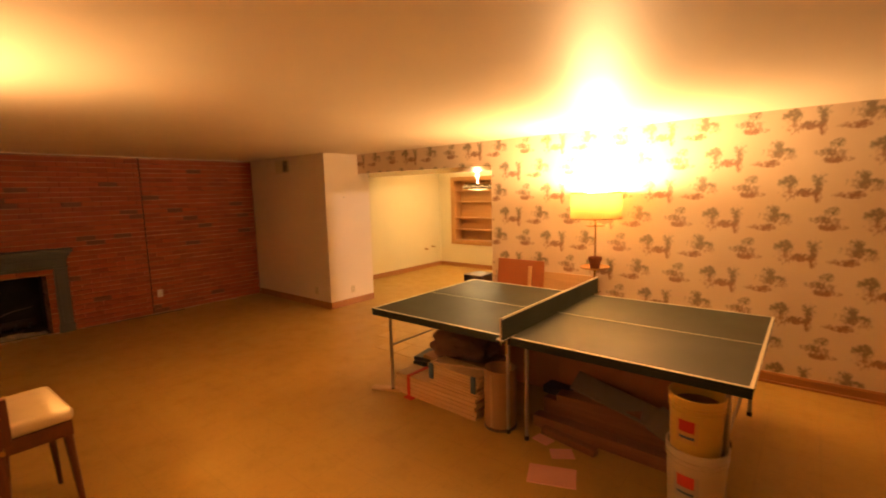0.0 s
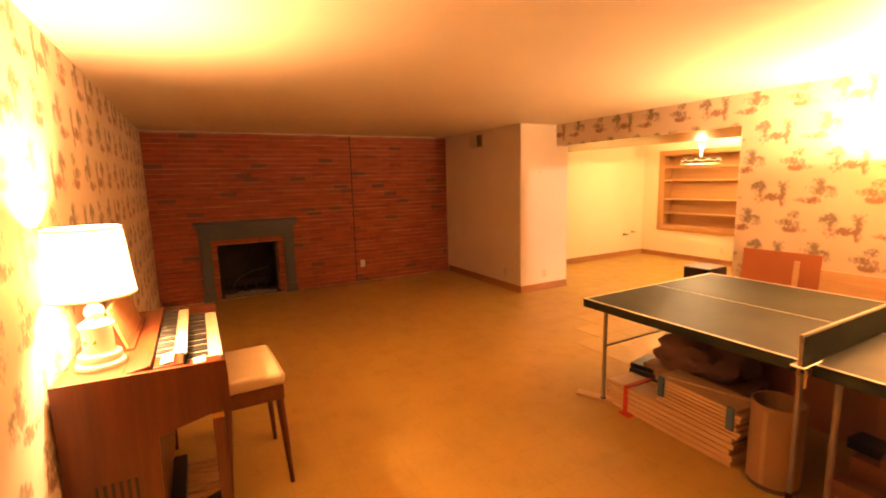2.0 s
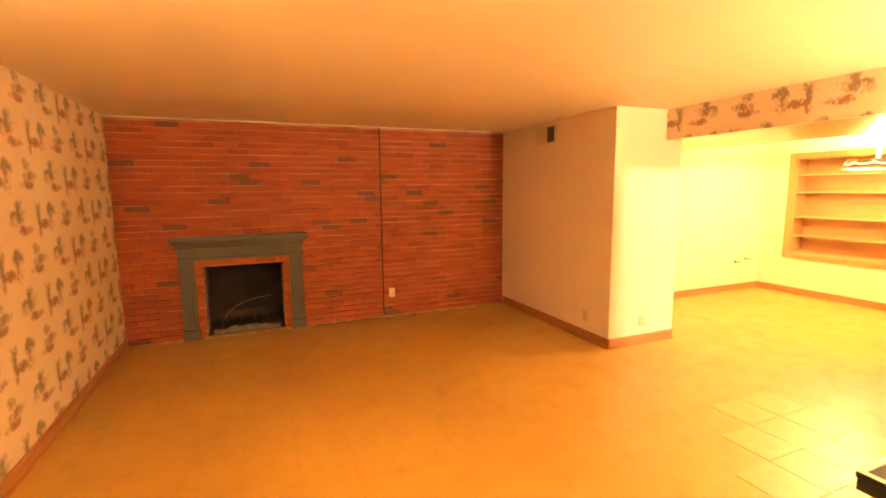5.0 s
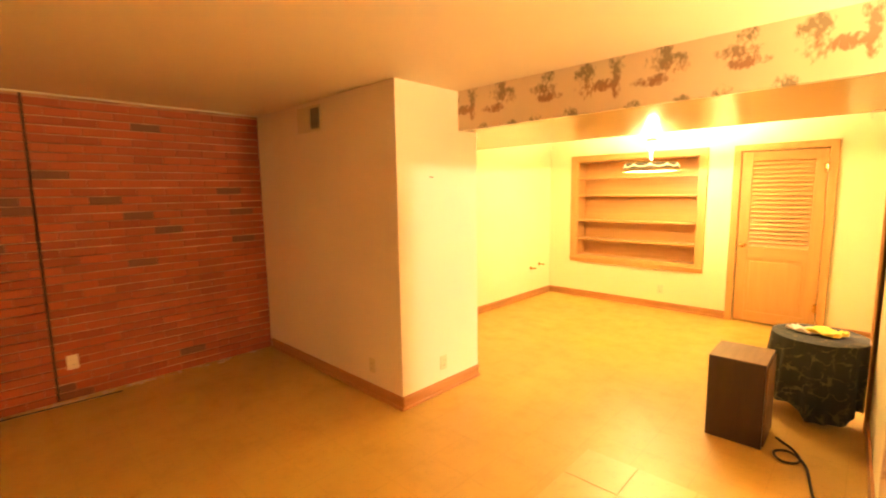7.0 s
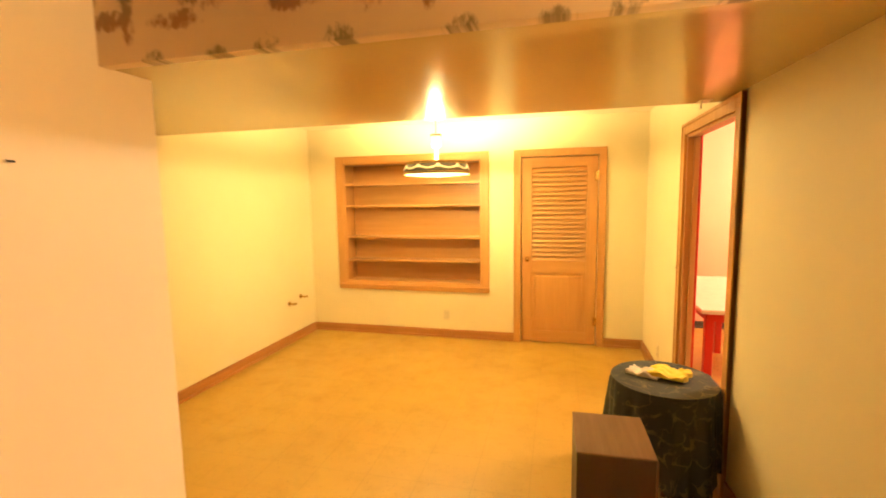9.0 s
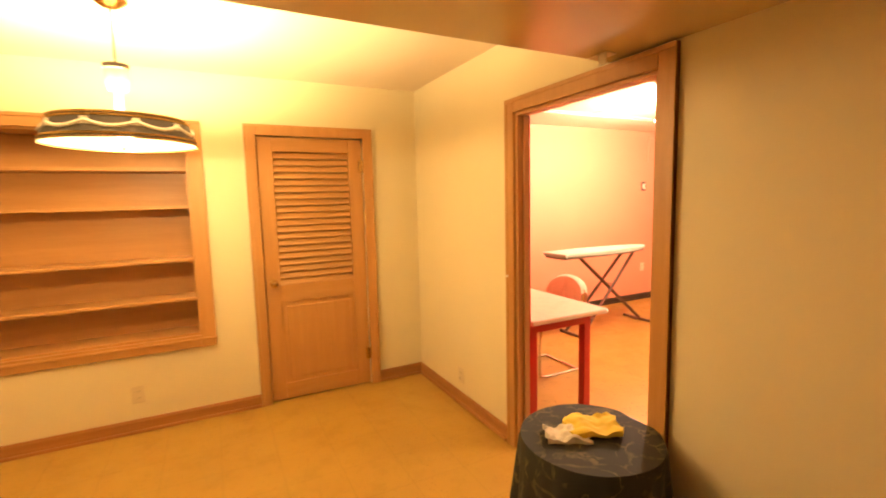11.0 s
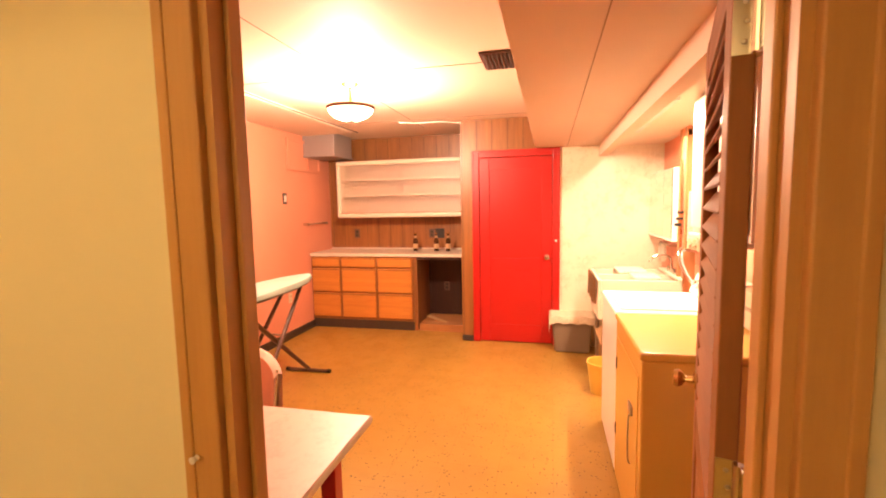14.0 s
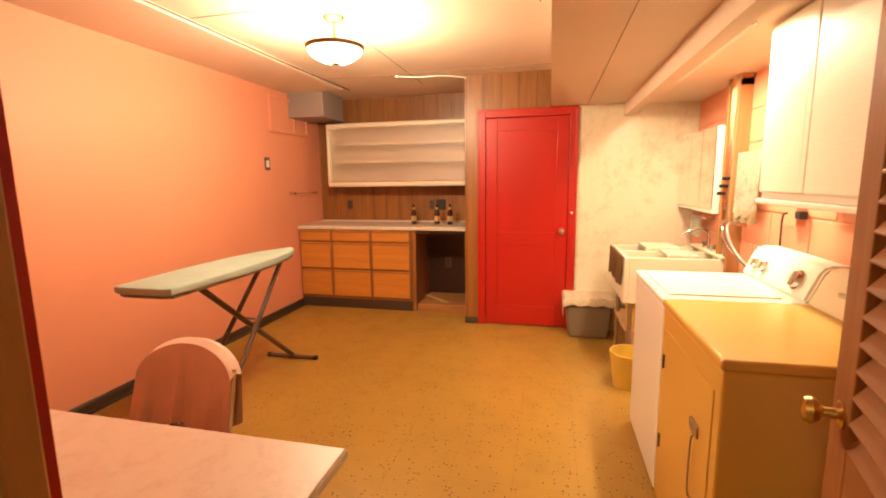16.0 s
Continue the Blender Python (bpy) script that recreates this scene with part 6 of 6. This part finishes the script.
for x, w, c in ((-0.42, 0.16, 0.0), (0.70, 0.19, 0.06)):
    ft = part("foot", rod(bmesh.new(), (x, c - w, 0.018), (x, c + w, 0.018), 0.016, 10), BROWN_METAL, ib)
    for s in (-1, 1):
        part("foot_cap", rod(bmesh.new(), (x, c + s * w, 0.019), (x, c + s * (w + 0.03), 0.019), 0.019, 10), BLACK, ft)
part("pivot", rod(bmesh.new(), (0.09, -0.10, 0.53), (0.09, 0.10, 0.53), 0.007, 8), STEEL, ib)


# washer and dryer
def machine(name, label, category, x0, x1, body, front_lines, top_mat, panel_mat):
    y0, y1, h = YLS + 0.05, 5.77, 0.915
    ob = thing(name, label, category, pose((x0 + x1) / 2, y1, 0))
    w, d = (x1 - x0) / 2, y1 - y0
    part("body", box(-w, -d, 0.012, w, 0, h - 0.035, 0.010, 3), body, ob)
    part("top", box(-w - 0.002, -d, h - 0.035, w + 0.002, 0.008, h, 0.012, 3), top_mat, ob)
    bm = bmesh.new()
    out = [(-d, h), (-d + 0.17, h), (-d + 0.115, h + 0.135), (-d + 0.09, h + 0.155), (-d, h + 0.155)]
    lo = [bm.verts.new((-w + 0.006, y, z)) for y, z in out]
    hi = [bm.verts.new((w - 0.006, y, z)) for y, z in out]
    bm.faces.new(lo), bm.faces.new(hi[::-1])
    for k in range(5):
        bm.faces.new((lo[k], hi[k], hi[(k + 1) % 5], lo[(k + 1) % 5]))
    bmesh.ops.bevel(bm, geom=list(bm.edges), offset=0.012, segments=2, affect="EDGES", clamp_overlap=True)
    pan = part("control_panel", bm, panel_mat, ob, smooth=True)
    return ob, w, d, h, pan


def dial(parent, x, d, h, r, material=None):
    m = Matrix.Translation((x, -d + 0.145, h + 0.075)) @ Matrix.Rotation(radians(-68), 4, "X")
    k = part("dial", turned(lathe([(r * 1.25, 0), (r * 1.25, 0.004), (r, 0.006), (r * 0.92, 0.022), (r * 0.5, 0.025), (0, 0.025)], 28), m), material or CHROME, parent, smooth=True)
    part("dial_grip", turned(box(-r * 0.12, -r * 0.85, 0.022, r * 0.12, r * 0.85, 0.034, 0.003), m), WHITE, k)


washer, w, d, h, pan = machine("washing_machine", "white top-loading washing machine with a dial panel", "washing machine", -0.205, 0.43, WHITE, 0, WHITE, WHITE)
part("lid", box(-w + 0.06, -d + 0.22, h, w - 0.06, -0.03, h + 0.008, 0.004), WHITE, washer)
for x, r in ((0.20, 0.022), (0.11, 0.022), (-0.20, 0.036)):
    dial(pan, x, d, h, r)
part("foot_plinth", box(-w + 0.02, -d + 0.02, 0, w - 0.02, -0.03, 0.014), BLACK, washer)
dryer, w, d, h, pan = machine("clothes_dryer", "harvest gold clothes dryer with a pale control panel", "dryer", -0.90, -0.213, ALMOND, 0, ALMOND, IVORY)
door = part("door", box(-w + 0.05, 0.0, 0.16, w - 0.05, 0.004, 0.80, 0.003), ALMOND, dryer)
part("pull_handle", tube(bmesh.new(), [(-0.16, 0.004, 0.58), (-0.16, 0.016, 0.57), (-0.16, 0.016, 0.36), (-0.16, 0.004, 0.35)], 0.0035, 6), STEEL, door)
part("latch_plate", box(-0.20, 0.004, 0.585, -0.12, 0.012, 0.625, 0.003), STEEL, door)
for z in (0.30, 0.66):
    part("hinge", box(w - 0.075, 0.003, z - 0.03, w - 0.06, 0.010, z + 0.03, 0.002), BROWN_METAL, door)
dial(pan, -0.18, d, h, 0.03)
part("name_bar", box(0.02, -d + 0.136, h + 0.075, 0.18, -d + 0.150, h + 0.09, 0.002), STEEL, pan)
part("foot_plinth", box(-w + 0.02, -d + 0.02, 0, w - 0.02, -0.03, 0.014), BLACK, dryer)

# wall cabinet above the dryer
wc = thing("wall_cabinet", "white wall cabinet with ribbed doors above the dryer", "wall cabinet", pose(-0.70, YLS + 0.002, 1.33))
part("body", box(0, 0, 0, 0.76, 0.30, 0.735, 0.004), WHITE, wc)
RIB = surface("white_ribbed_panel", (0.80, 0.74, 0.64), 0.35, vary=0.03, bump=0.0)
for k in range(2):
    dr = part("door", box(0.012 + 0.37 * k, 0.30, 0.03, 0.378 + 0.37 * k, 0.318, 0.72, 0.006), RIB, wc)
    for j in range(16):
        part("rib", box(0.045 + 0.37 * k, 0.318, 0.072 + 0.036 * j, 0.345 + 0.37 * k, 0.3186, 0.104 + 0.036 * j, 0.0002, 1), RIB, dr)
part("bottom_rail", box(-0.006, -0.0, -0.022, 0.766, 0.322, 0.0, 0.006), WHITE, wc)

# framing posts and pipes between the cabinets
STUD = wood("bare_stud", (0.42, 0.20, 0.075), (0.30, 0.13, 0.045), 0.55, "z")
fr = thing("stud_posts", "bare wooden wall studs with pipes between them", "wall studs", pose(1.07, YLS, 0))
for x in (-0.035, 0.13):
    part("stud", box(x, 0.0, 0, x + 0.038, 0.085, 2.068, 0.003), STUD, fr)
part("head_block", box(-0.035, 0.0, 2.0, 0.168, 0.08, 2.04), STUD, fr)
COPPER = surface("copper_pipe", (0.72, 0.36, 0.18), 0.3, 1.0, vary=0.1, bump=0.0)
for k, x in enumerate((0.03, 0.065, 0.10)):
    pp = thing("water_pipe", "upright copper water pipe with a valve", "pipe", pose(1.07 + x, YLS + 0.075, 0), "water pipes")
    part("pipe", rod(bmesh.new(), (0, 0, 1.02 if k else 0.0), (0, 0, 2.067), 0.009, 8), COPPER if k else STEEL, pp)
    part("valve", rod(bmesh.new(), (0, 0.0, 1.42 - 0.05 * k), (0, 0.05, 1.42 - 0.05 * k), 0.012, 8), BLACK, pp)
hose = thing("washer_hoses", "pair of grey washer hoses with chrome taps", "hose", pose(0.97, YLS, 0))
for k, x in enumerate((0.0, 0.09)):
    part("tap", rod(bmesh.new(), (x, 0.0, 1.12), (x, 0.10, 1.14), 0.012, 8), CHROME, hose)
    part("tap_handle", rod(bmesh.new(), (x - 0.03, 0.07, 1.165), (x + 0.03, 0.07, 1.165), 0.006, 8), CHROME, hose)
    part("hose", tube(bmesh.new(), [(x, 0.09, 1.14), (x - 0.02, 0.13, 1.12), (x - 0.10, 0.13, 1.02), (x - 0.25, 0.11, 0.93), (x - 0.45, 0.10, 0.90)], 0.008, 8), CHROME if k else DUCT_GREY, hose)

FLORAL = marble("floral_cotton", (0.68, 0.61, 0.48), (0.26, 0.27, 0.20), 0.9, 9.0)


def hanging(name, w, h, seed, material, label, m):
    bm = bmesh.new()
    nx, nz = 36, 16
    grid = []
    for j in range(nz + 1):
        f = j / nz
        grid.append([bm.verts.new(((i / nx - 0.5) * w * (1 - 0.1 * f), 0.012 * math.sin(i * 0.9 + seed) * (0.3 + f) + 0.006 * math.sin(i * 2.1), -h * f + 0.02 * math.sin(i * 0.45 + seed) * f)) for i in range(nx + 1)])
    for j in range(nz):
        for i in range(nx):
            bm.faces.new((grid[j][i], grid[j][i + 1], grid[j + 1][i + 1], grid[j + 1][i]))
    bmesh.ops.solidify(bm, geom=bm.faces[:], thickness=0.003)
    return tagged(part(name, bm, material, at=m, smooth=True), label, "cloth")


hanging("hanging_cloth", 0.34, 0.36, 1.0, FLORAL, "floral cotton cloth hanging beside the pipes", pose(0.86, YLS + 0.06, 1.58))
hanging("hanging_cloth", 0.30, 0.06, 3.0, WHITE_PLASTIC, "pale frilled hem below the floral cloth", pose(0.86, YLS + 0.065, 1.225))

# medicine cabinet with mirror doors
md = thing("medicine_cabinet", "white medicine cabinet with mirrored doors over the sink", "medicine cabinet", pose(1.255, YLS, 1.20))
part("body", box(0, 0, 0, 0.855, 0.12, 0.58, 0.004), WHITE, md)
MIRROR = surface("mirror", (0.85, 0.84, 0.80), 0.03, 1.0, vary=0.0, bump=0.0)
for k in range(3):
    part("mirror_door", box(0.003 + 0.284 * k, 0.12, 0.006, 0.283 + 0.284 * k, 0.128, 0.574, 0.002), MIRROR, md)
part("lower_rail", box(0, 0.0, -0.025, 0.855, 0.125, 0.0, 0.003), WHITE, md)
rl = thing("towel_rail", "small towel rail holding a floral hand towel", "towel rail", pose(1.55, YLS, 1.12))
part("bar", rod(bmesh.new(), (0, 0.07, 0), (0.34, 0.07, 0), 0.007, 8), CHROME, rl)
for x in (0.0, 0.34):
    part("bracket", box(x - 0.01, 0, -0.012, x + 0.01, 0.075, 0.012, 0.003), CHROME, rl)
hanging("hand_towel", 0.24, 0.14, 2.0, FLORAL, "floral hand towel hanging on the rail", pose(1.72, YLS + 0.085, 1.125))

# laundry sink
SX0, SX1, SY1, SZ = 1.06, 1.74, 5.74, 0.88
sk = thing("laundry_sink", "cream double laundry sink with floral side skirt", "laundry sink", pose((SX0 + SX1) / 2, YLS + 0.02, 0))
w2, dd = (SX1 - SX0) / 2, SY1 - YLS - 0.02
SINK = surface("cream_sink", (0.72, 0.64, 0.50), 0.35, vary=0.06, bump=0.02)
bm = bmesh.new()
bx(bm, -w2, 0, SZ - 0.33, w2, 0.03, SZ, 0.006)
bx(bm, -w2, dd - 0.03, SZ - 0.33, w2, dd, SZ, 0.006)
for x in (-w2, -0.02, w2 - 0.03):
    bx(bm, x, 0.03, SZ - 0.33, x + 0.03, dd - 0.03, SZ, 0.004)
bx(bm, -w2 + 0.03, 0.03, SZ - 0.33, w2 - 0.03, dd - 0.03, SZ - 0.30)
part("basin", bm, SINK, sk)
part("rim", box(-w2 - 0.01, -0.0, SZ, w2 + 0.01, 0.09, SZ + 0.018, 0.005), SINK, sk)
for sx in (-1, 1):
    for y in (0.06, dd - 0.06):
        part("leg", rod(bmesh.new(), (sx * (w2 - 0.06), y, 0), (sx * (w2 - 0.06), y, SZ - 0.32), 0.016, 8), STEEL, sk)
fc = part("faucet", tube(bmesh.new(), [(0, 0.06, SZ + 0.018), (0, 0.06, SZ + 0.14), (0, 0.12, SZ + 0.18), (0, 0.22, SZ + 0.15), (0, 0.24, SZ + 0.11)], 0.010, 8), CHROME, sk)
for s in (-1, 1):
    part("tap_handle", rod(bmesh.new(), (s * 0.09, 0.06, SZ + 0.018), (s * 0.09, 0.06, SZ + 0.07), 0.014, 8, 0.02), CHROME, fc)
tray = thing("dish_basket", "wire basket with a patterned cloth set on the sink", "basket", pose(1.55, 5.42, SZ))
part("cloth", box(-0.15, -0.12, 0.0, 0.15, 0.12, 0.03, 0.008), FLORAL, tray)
tray = thing("grey_tray", "grey enamel tray resting on the sink edge", "tray", pose(1.22, 5.36, SZ))
part("tray", box(-0.13, -0.10, 0, 0.13, 0.10, 0.025, 0.006), marble("speckled_enamel", (0.52, 0.50, 0.44), (0.25, 0.26, 0.25), 0.4, 20), tray)
hanging("sink_skirt", 0.62, 0.24, 4.0, FLORAL, "floral cloth skirt hung over the sink's end", pose(SX1 + 0.012, 5.42, SZ + 0.004, 0, 0, 90))
hanging("sink_skirt", 0.62, 0.20, 4.4, CARDBOARD, "brown striped cloth hung over the sink front", pose(1.40, SY1 + 0.022, SZ + 0.004, 0, 0, 0))
shf = thing("low_shelf", "pale board shelf under the laundry sink", "shelf", pose(1.46, 5.60, 0))
part("board", box(-0.30, -0.18, 0.30, 0.30, 0.10, 0.32, 0.003), PINE, shf)
for x in (-0.29, 0.27):
    part("support", box(x, -0.17, 0, x + 0.02, 0.09, 0.30), PINE, shf)
jug = thing("detergent_jug", "yellow detergent jug on the low shelf", "jug", pose(1.28, 5.60, 0.32))
part("body", lathe([(0.0, 0), (0.075, 0.003), (0.08, 0.02), (0.08, 0.20), (0.05, 0.25), (0.022, 0.27), (0.022, 0.30), (0, 0.30)], 24), YELLOW_PLASTIC, jug, smooth=True)
part("cap", lathe([(0.027, 0.295), (0.027, 0.33), (0, 0.332)], 16), surface("green_cap", (0.10, 0.35, 0.10), 0.4), jug)

# bin with a cloth over its lid
bn = thing("waste_bin", "grey plastic waste bin with a tapered body", "waste bin", pose(1.97, 5.90, 0))
bm = bmesh.new()
lo = [bm.verts.new((x * 0.12, y * 0.17, 0)) for x, y in ((-1, -1), (1, -1), (1, 1), (-1, 1))]
hi = [bm.verts.new((x * 0.145, y * 0.20, 0.33)) for x, y in ((-1, -1), (1, -1), (1, 1), (-1, 1))]
bm.faces.new(lo[::-1]), bm.faces.new(hi)
for k in range(4):
    bm.faces.new((lo[k], lo[(k + 1) % 4], hi[(k + 1) % 4], hi[k]))
bmesh.ops.bevel(bm, geom=list(bm.edges), offset=0.015, segments=3, affect="EDGES")
part("body", bm, surface("taupe_plastic", (0.20, 0.15, 0.10), 0.45, vary=0.05), bn, smooth=True)
part("lid", box(-0.155, -0.21, 0.33, 0.155, 0.21, 0.375, 0.012, 3), surface("cream_lid", (0.60, 0.50, 0.36), 0.5), bn)
bm = bmesh.new()
n = 30
grid = []
for j in range(n + 1):
    line = []
    for i in range(n + 1):
        x, y = (i / n - 0.5) * 0.40, (j / n - 0.5) * 0.56
        over = max(abs(x) - 0.158, 0) + max(abs(y) - 0.212, 0)
        z = 0.380 - 1.6 * over + (0.010 * math.sin(i * 0.8) + 0.008 * math.sin(j * 0.9)) * (1 if over > 0 else 0.1)
        cx, cy = max(-0.166, min(0.166, x)), max(-0.222, min(0.222, y))
        line.append(bm.verts.new((cx + 0.006 * math.sin(j * 0.7), cy + 0.006 * math.sin(i * 0.8), z)))
    grid.append(line)
for j in range(n):
    for i in range(n):
        bm.faces.new((grid[j][i], grid[j][i + 1], grid[j + 1][i + 1], grid[j + 1][i]))
tagged(part("bin_cloth", bm, marble("cream_print_cotton", (0.66, 0.57, 0.42), (0.45, 0.33, 0.20), 0.9, 16.0), at=pose(1.97, 5.90, 0.0), smooth=True), "cream printed cloth draped over the bin lid", "cloth")
yb = thing("yellow_pail", "small yellow plastic pail on the floor beside the washer", "pail", pose(0.92, 5.70, 0))
part("shell", lathe([(0.10, 0), (0.103, 0.01), (0.128, 0.23), (0.134, 0.235), (0.134, 0.25), (0.124, 0.25), (0.097, 0.014), (0, 0.012)], 32), YELLOW_PLASTIC, yb, smooth=True)

# cord and outlet box above the dryer
ob = thing("wall_outlet", "salmon-painted surface outlet box above the dryer", "outlet", pose(0.33, YLS, 1.24, 0, 0, 180), "wall outlets")
part("box_body", box(-0.04, -0.05, -0.06, 0.04, 0, 0.06, 0.004), PINK, ob)
part("plug", box(0.03, -0.055, -0.02, 0.085, -0.02, 0.02, 0.006), BLACK, ob)
cord = part("power_cord", tube(bmesh.new(), [(0.41, YLS + 0.04, 1.24), (0.46, YLS + 0.035, 1.23), (0.47, YLS + 0.03, 1.12), (0.47, YLS + 0.028, 0.95), (0.47, YLS + 0.025, 0.70)], 0.005, 6), BLACK)
tagged(cord, "black power cord hanging from the outlet", "cable")

# small white stand behind the open door
st = thing("small_stand", "small white stand with a dark bottle behind the door", "stand", pose(-1.66, 5.36, 0))
part("top", box(-0.18, -0.26, 0.64, 0.18, 0.26, 0.665, 0.004), WHITE, st)
for sx in (-1, 1):
    part("side_panel", box(sx * 0.17 - 0.01, -0.25, 0, sx * 0.17 + 0.01, 0.25, 0.64), WHITE, st)
bt = thing("spray_bottle", "dark spray bottle on the small white stand", "bottle", pose(-1.64, 5.42, 0.665))
part("body", lathe([(0.0, 0), (0.045, 0.004), (0.047, 0.15), (0.02, 0.20), (0.016, 0.26), (0, 0.26)], 20), BLACK, bt, smooth=True)
part("trigger", box(-0.02, -0.05, 0.25, 0.02, 0.03, 0.30, 0.008), WHITE, bt)
# the hidden tube lamp's housing over the washer
tb = thing("tube_lamp", "fluorescent tube lamp hidden behind the beam", "tube lamp", pose(0.55, 5.48, 2.07))
part("housing", box(-0.58, -0.04, -0.02, 0.58, 0.04, 0, 0.003), WHITE, tb)


# ---- block wall joints, raised blocks of the laundry's south wall ----
south = bpy.data.objects["wall_laundry_south"]
blk = None
for row in range(10):
    z0 = 0.205 * row + 0.002
    if z0 + 0.19 > 2.07:
        break
    for k in range(-1, 11):
        x0 = XL + 0.012 + 0.405 * k + (0.2 if row % 2 else 0.0)
        if x0 < XL or x0 + 0.395 > X_RED:
            continue
        m = pose(x0, YLS, z0)
        if blk is None:
            blk = part("block", box(0, 0, 0, 0.395, 0.006, 0.195, 0.005, 1), PINK, south, at=m)
        else:
            o = blk.copy()
            scene.collection.objects.link(o)
            o.matrix_basis = m

# ---- raised floor tiles where the two rooms meet ----
floor_ob = bpy.data.objects["floor"]
TILE = floor_mat("worn_pale_tile", (0.49, 0.315, 0.085), (0.40, 0.245, 0.06), (0.12, 0.07, 0.03), 0.3, 0.38)
tile = None
rnd = random.Random(5)
for i in range(6):
    for j in range(5):
        x, y = -3.30 + 0.305 * i, 3.15 + 0.305 * j
        if (i, j) in ((0, 0), (0, 1), (5, 0), (0, 4), (1, 0)) or y + 0.3 > YW:
            continue
        m = pose(x, y, 0.0005, rnd.uniform(-0.14, 0.14), rnd.uniform(-0.14, 0.14), rnd.uniform(-0.5, 0.5))
        if tile is None:
            tile = part("floor_tile", box(0.002, 0.002, 0.0, 0.303, 0.303, 0.003, 0.001, 1), TILE, floor_ob, at=m)
        else:
            o = tile.copy()
            scene.collection.objects.link(o)
            o.matrix_basis = m

# ---- bricks of the fireplace wall ----
BL, BH_, JOINT, HEAD = 0.212, 0.056, 0.0105, 0.0035
rnd = random.Random(11)
shapes = {}


def brick_mesh(length, depth):
    key = (round(length, 3), depth)
    if key not in shapes:
        bm = box(-0.02, 0, 0, 0.007 + depth, length, BH_, 0.003, 1)
        bmesh.ops.recalc_face_normals(bm, faces=bm.faces)
        me = bpy.data.meshes.new("brick")
        bm.to_mesh(me)
        bm.free()
        me.materials.append(BRICK)
        shapes[key] = me
    return shapes[key]


SEAM_Y = 2.20
rest = bmesh.new()
near = 0
course = 0
z = 0.004
while z + BH_ <= ZC:
    for lo_y, hi_y, off in ((YS + 0.002, SEAM_Y, 0.012), (SEAM_Y + 0.020, COL_S - 0.002, 0.0)):
        y = lo_y - (0.109 if course % 2 else 0.0)
        while y < hi_y:
            a, b = max(y, lo_y), min(y + BL, hi_y)
            y += BL + HEAD
            spans = [(a, b)]
            if z < FB_Z and b > FB_S and a < FB_N:
                spans = [s for s in ((a, min(b, FB_S)), (max(a, FB_N), b)) if s[1] - s[0] > 0.02]
            for a, b in spans:
                if b - a < 0.02:
                    continue
                depth = off + rnd.choice((0.0, 0.0, 0.0015, 0.003))
                m = pose(XB - 0.007, a, z, rnd.uniform(-0.25, 0.25), 0, rnd.uniform(-0.3, 0.3))
                if 1.30 < a < 3.60 and 0.45 < z < 2.30 and near < 290:
                    ob = new("brick", brick_mesh(b - a, depth))
                    ob.parent = wall_west
                    ob.matrix_basis = m
                    near += 1
                else:
                    start = len(rest.verts)
                    rest.from_mesh(brick_mesh(b - a, depth))
                    rest.verts.ensure_lookup_table()
                    for v in rest.verts[start:]:
                        v.co = m @ v.co
    z += BH_ + JOINT
    course += 1
ob = part("brick_rest", rest, BRICK, wall_west)
ob["kind"] = "stuff"
# Black strip colours in the shade between the two stretches of brick.
part("joint_shade", box(XB - 0.006, SEAM_Y + 0.002, 0.004, XB - 0.002, SEAM_Y + 0.018, ZC - 0.004), SOOT_SHADE, wall_west, "dark strip for the shade in an open brick joint")
# lintel edge of brick over the firebox
part("cove_strip", box(XB + 0.012, YS, ZC - 0.012, XB + 0.026, COL_S, ZC, 0.003), LINE, None)
tagged(bpy.data.objects["cove_strip"], "thin pale caulk strip along the top of the brick wall", "trim", kind="structure")
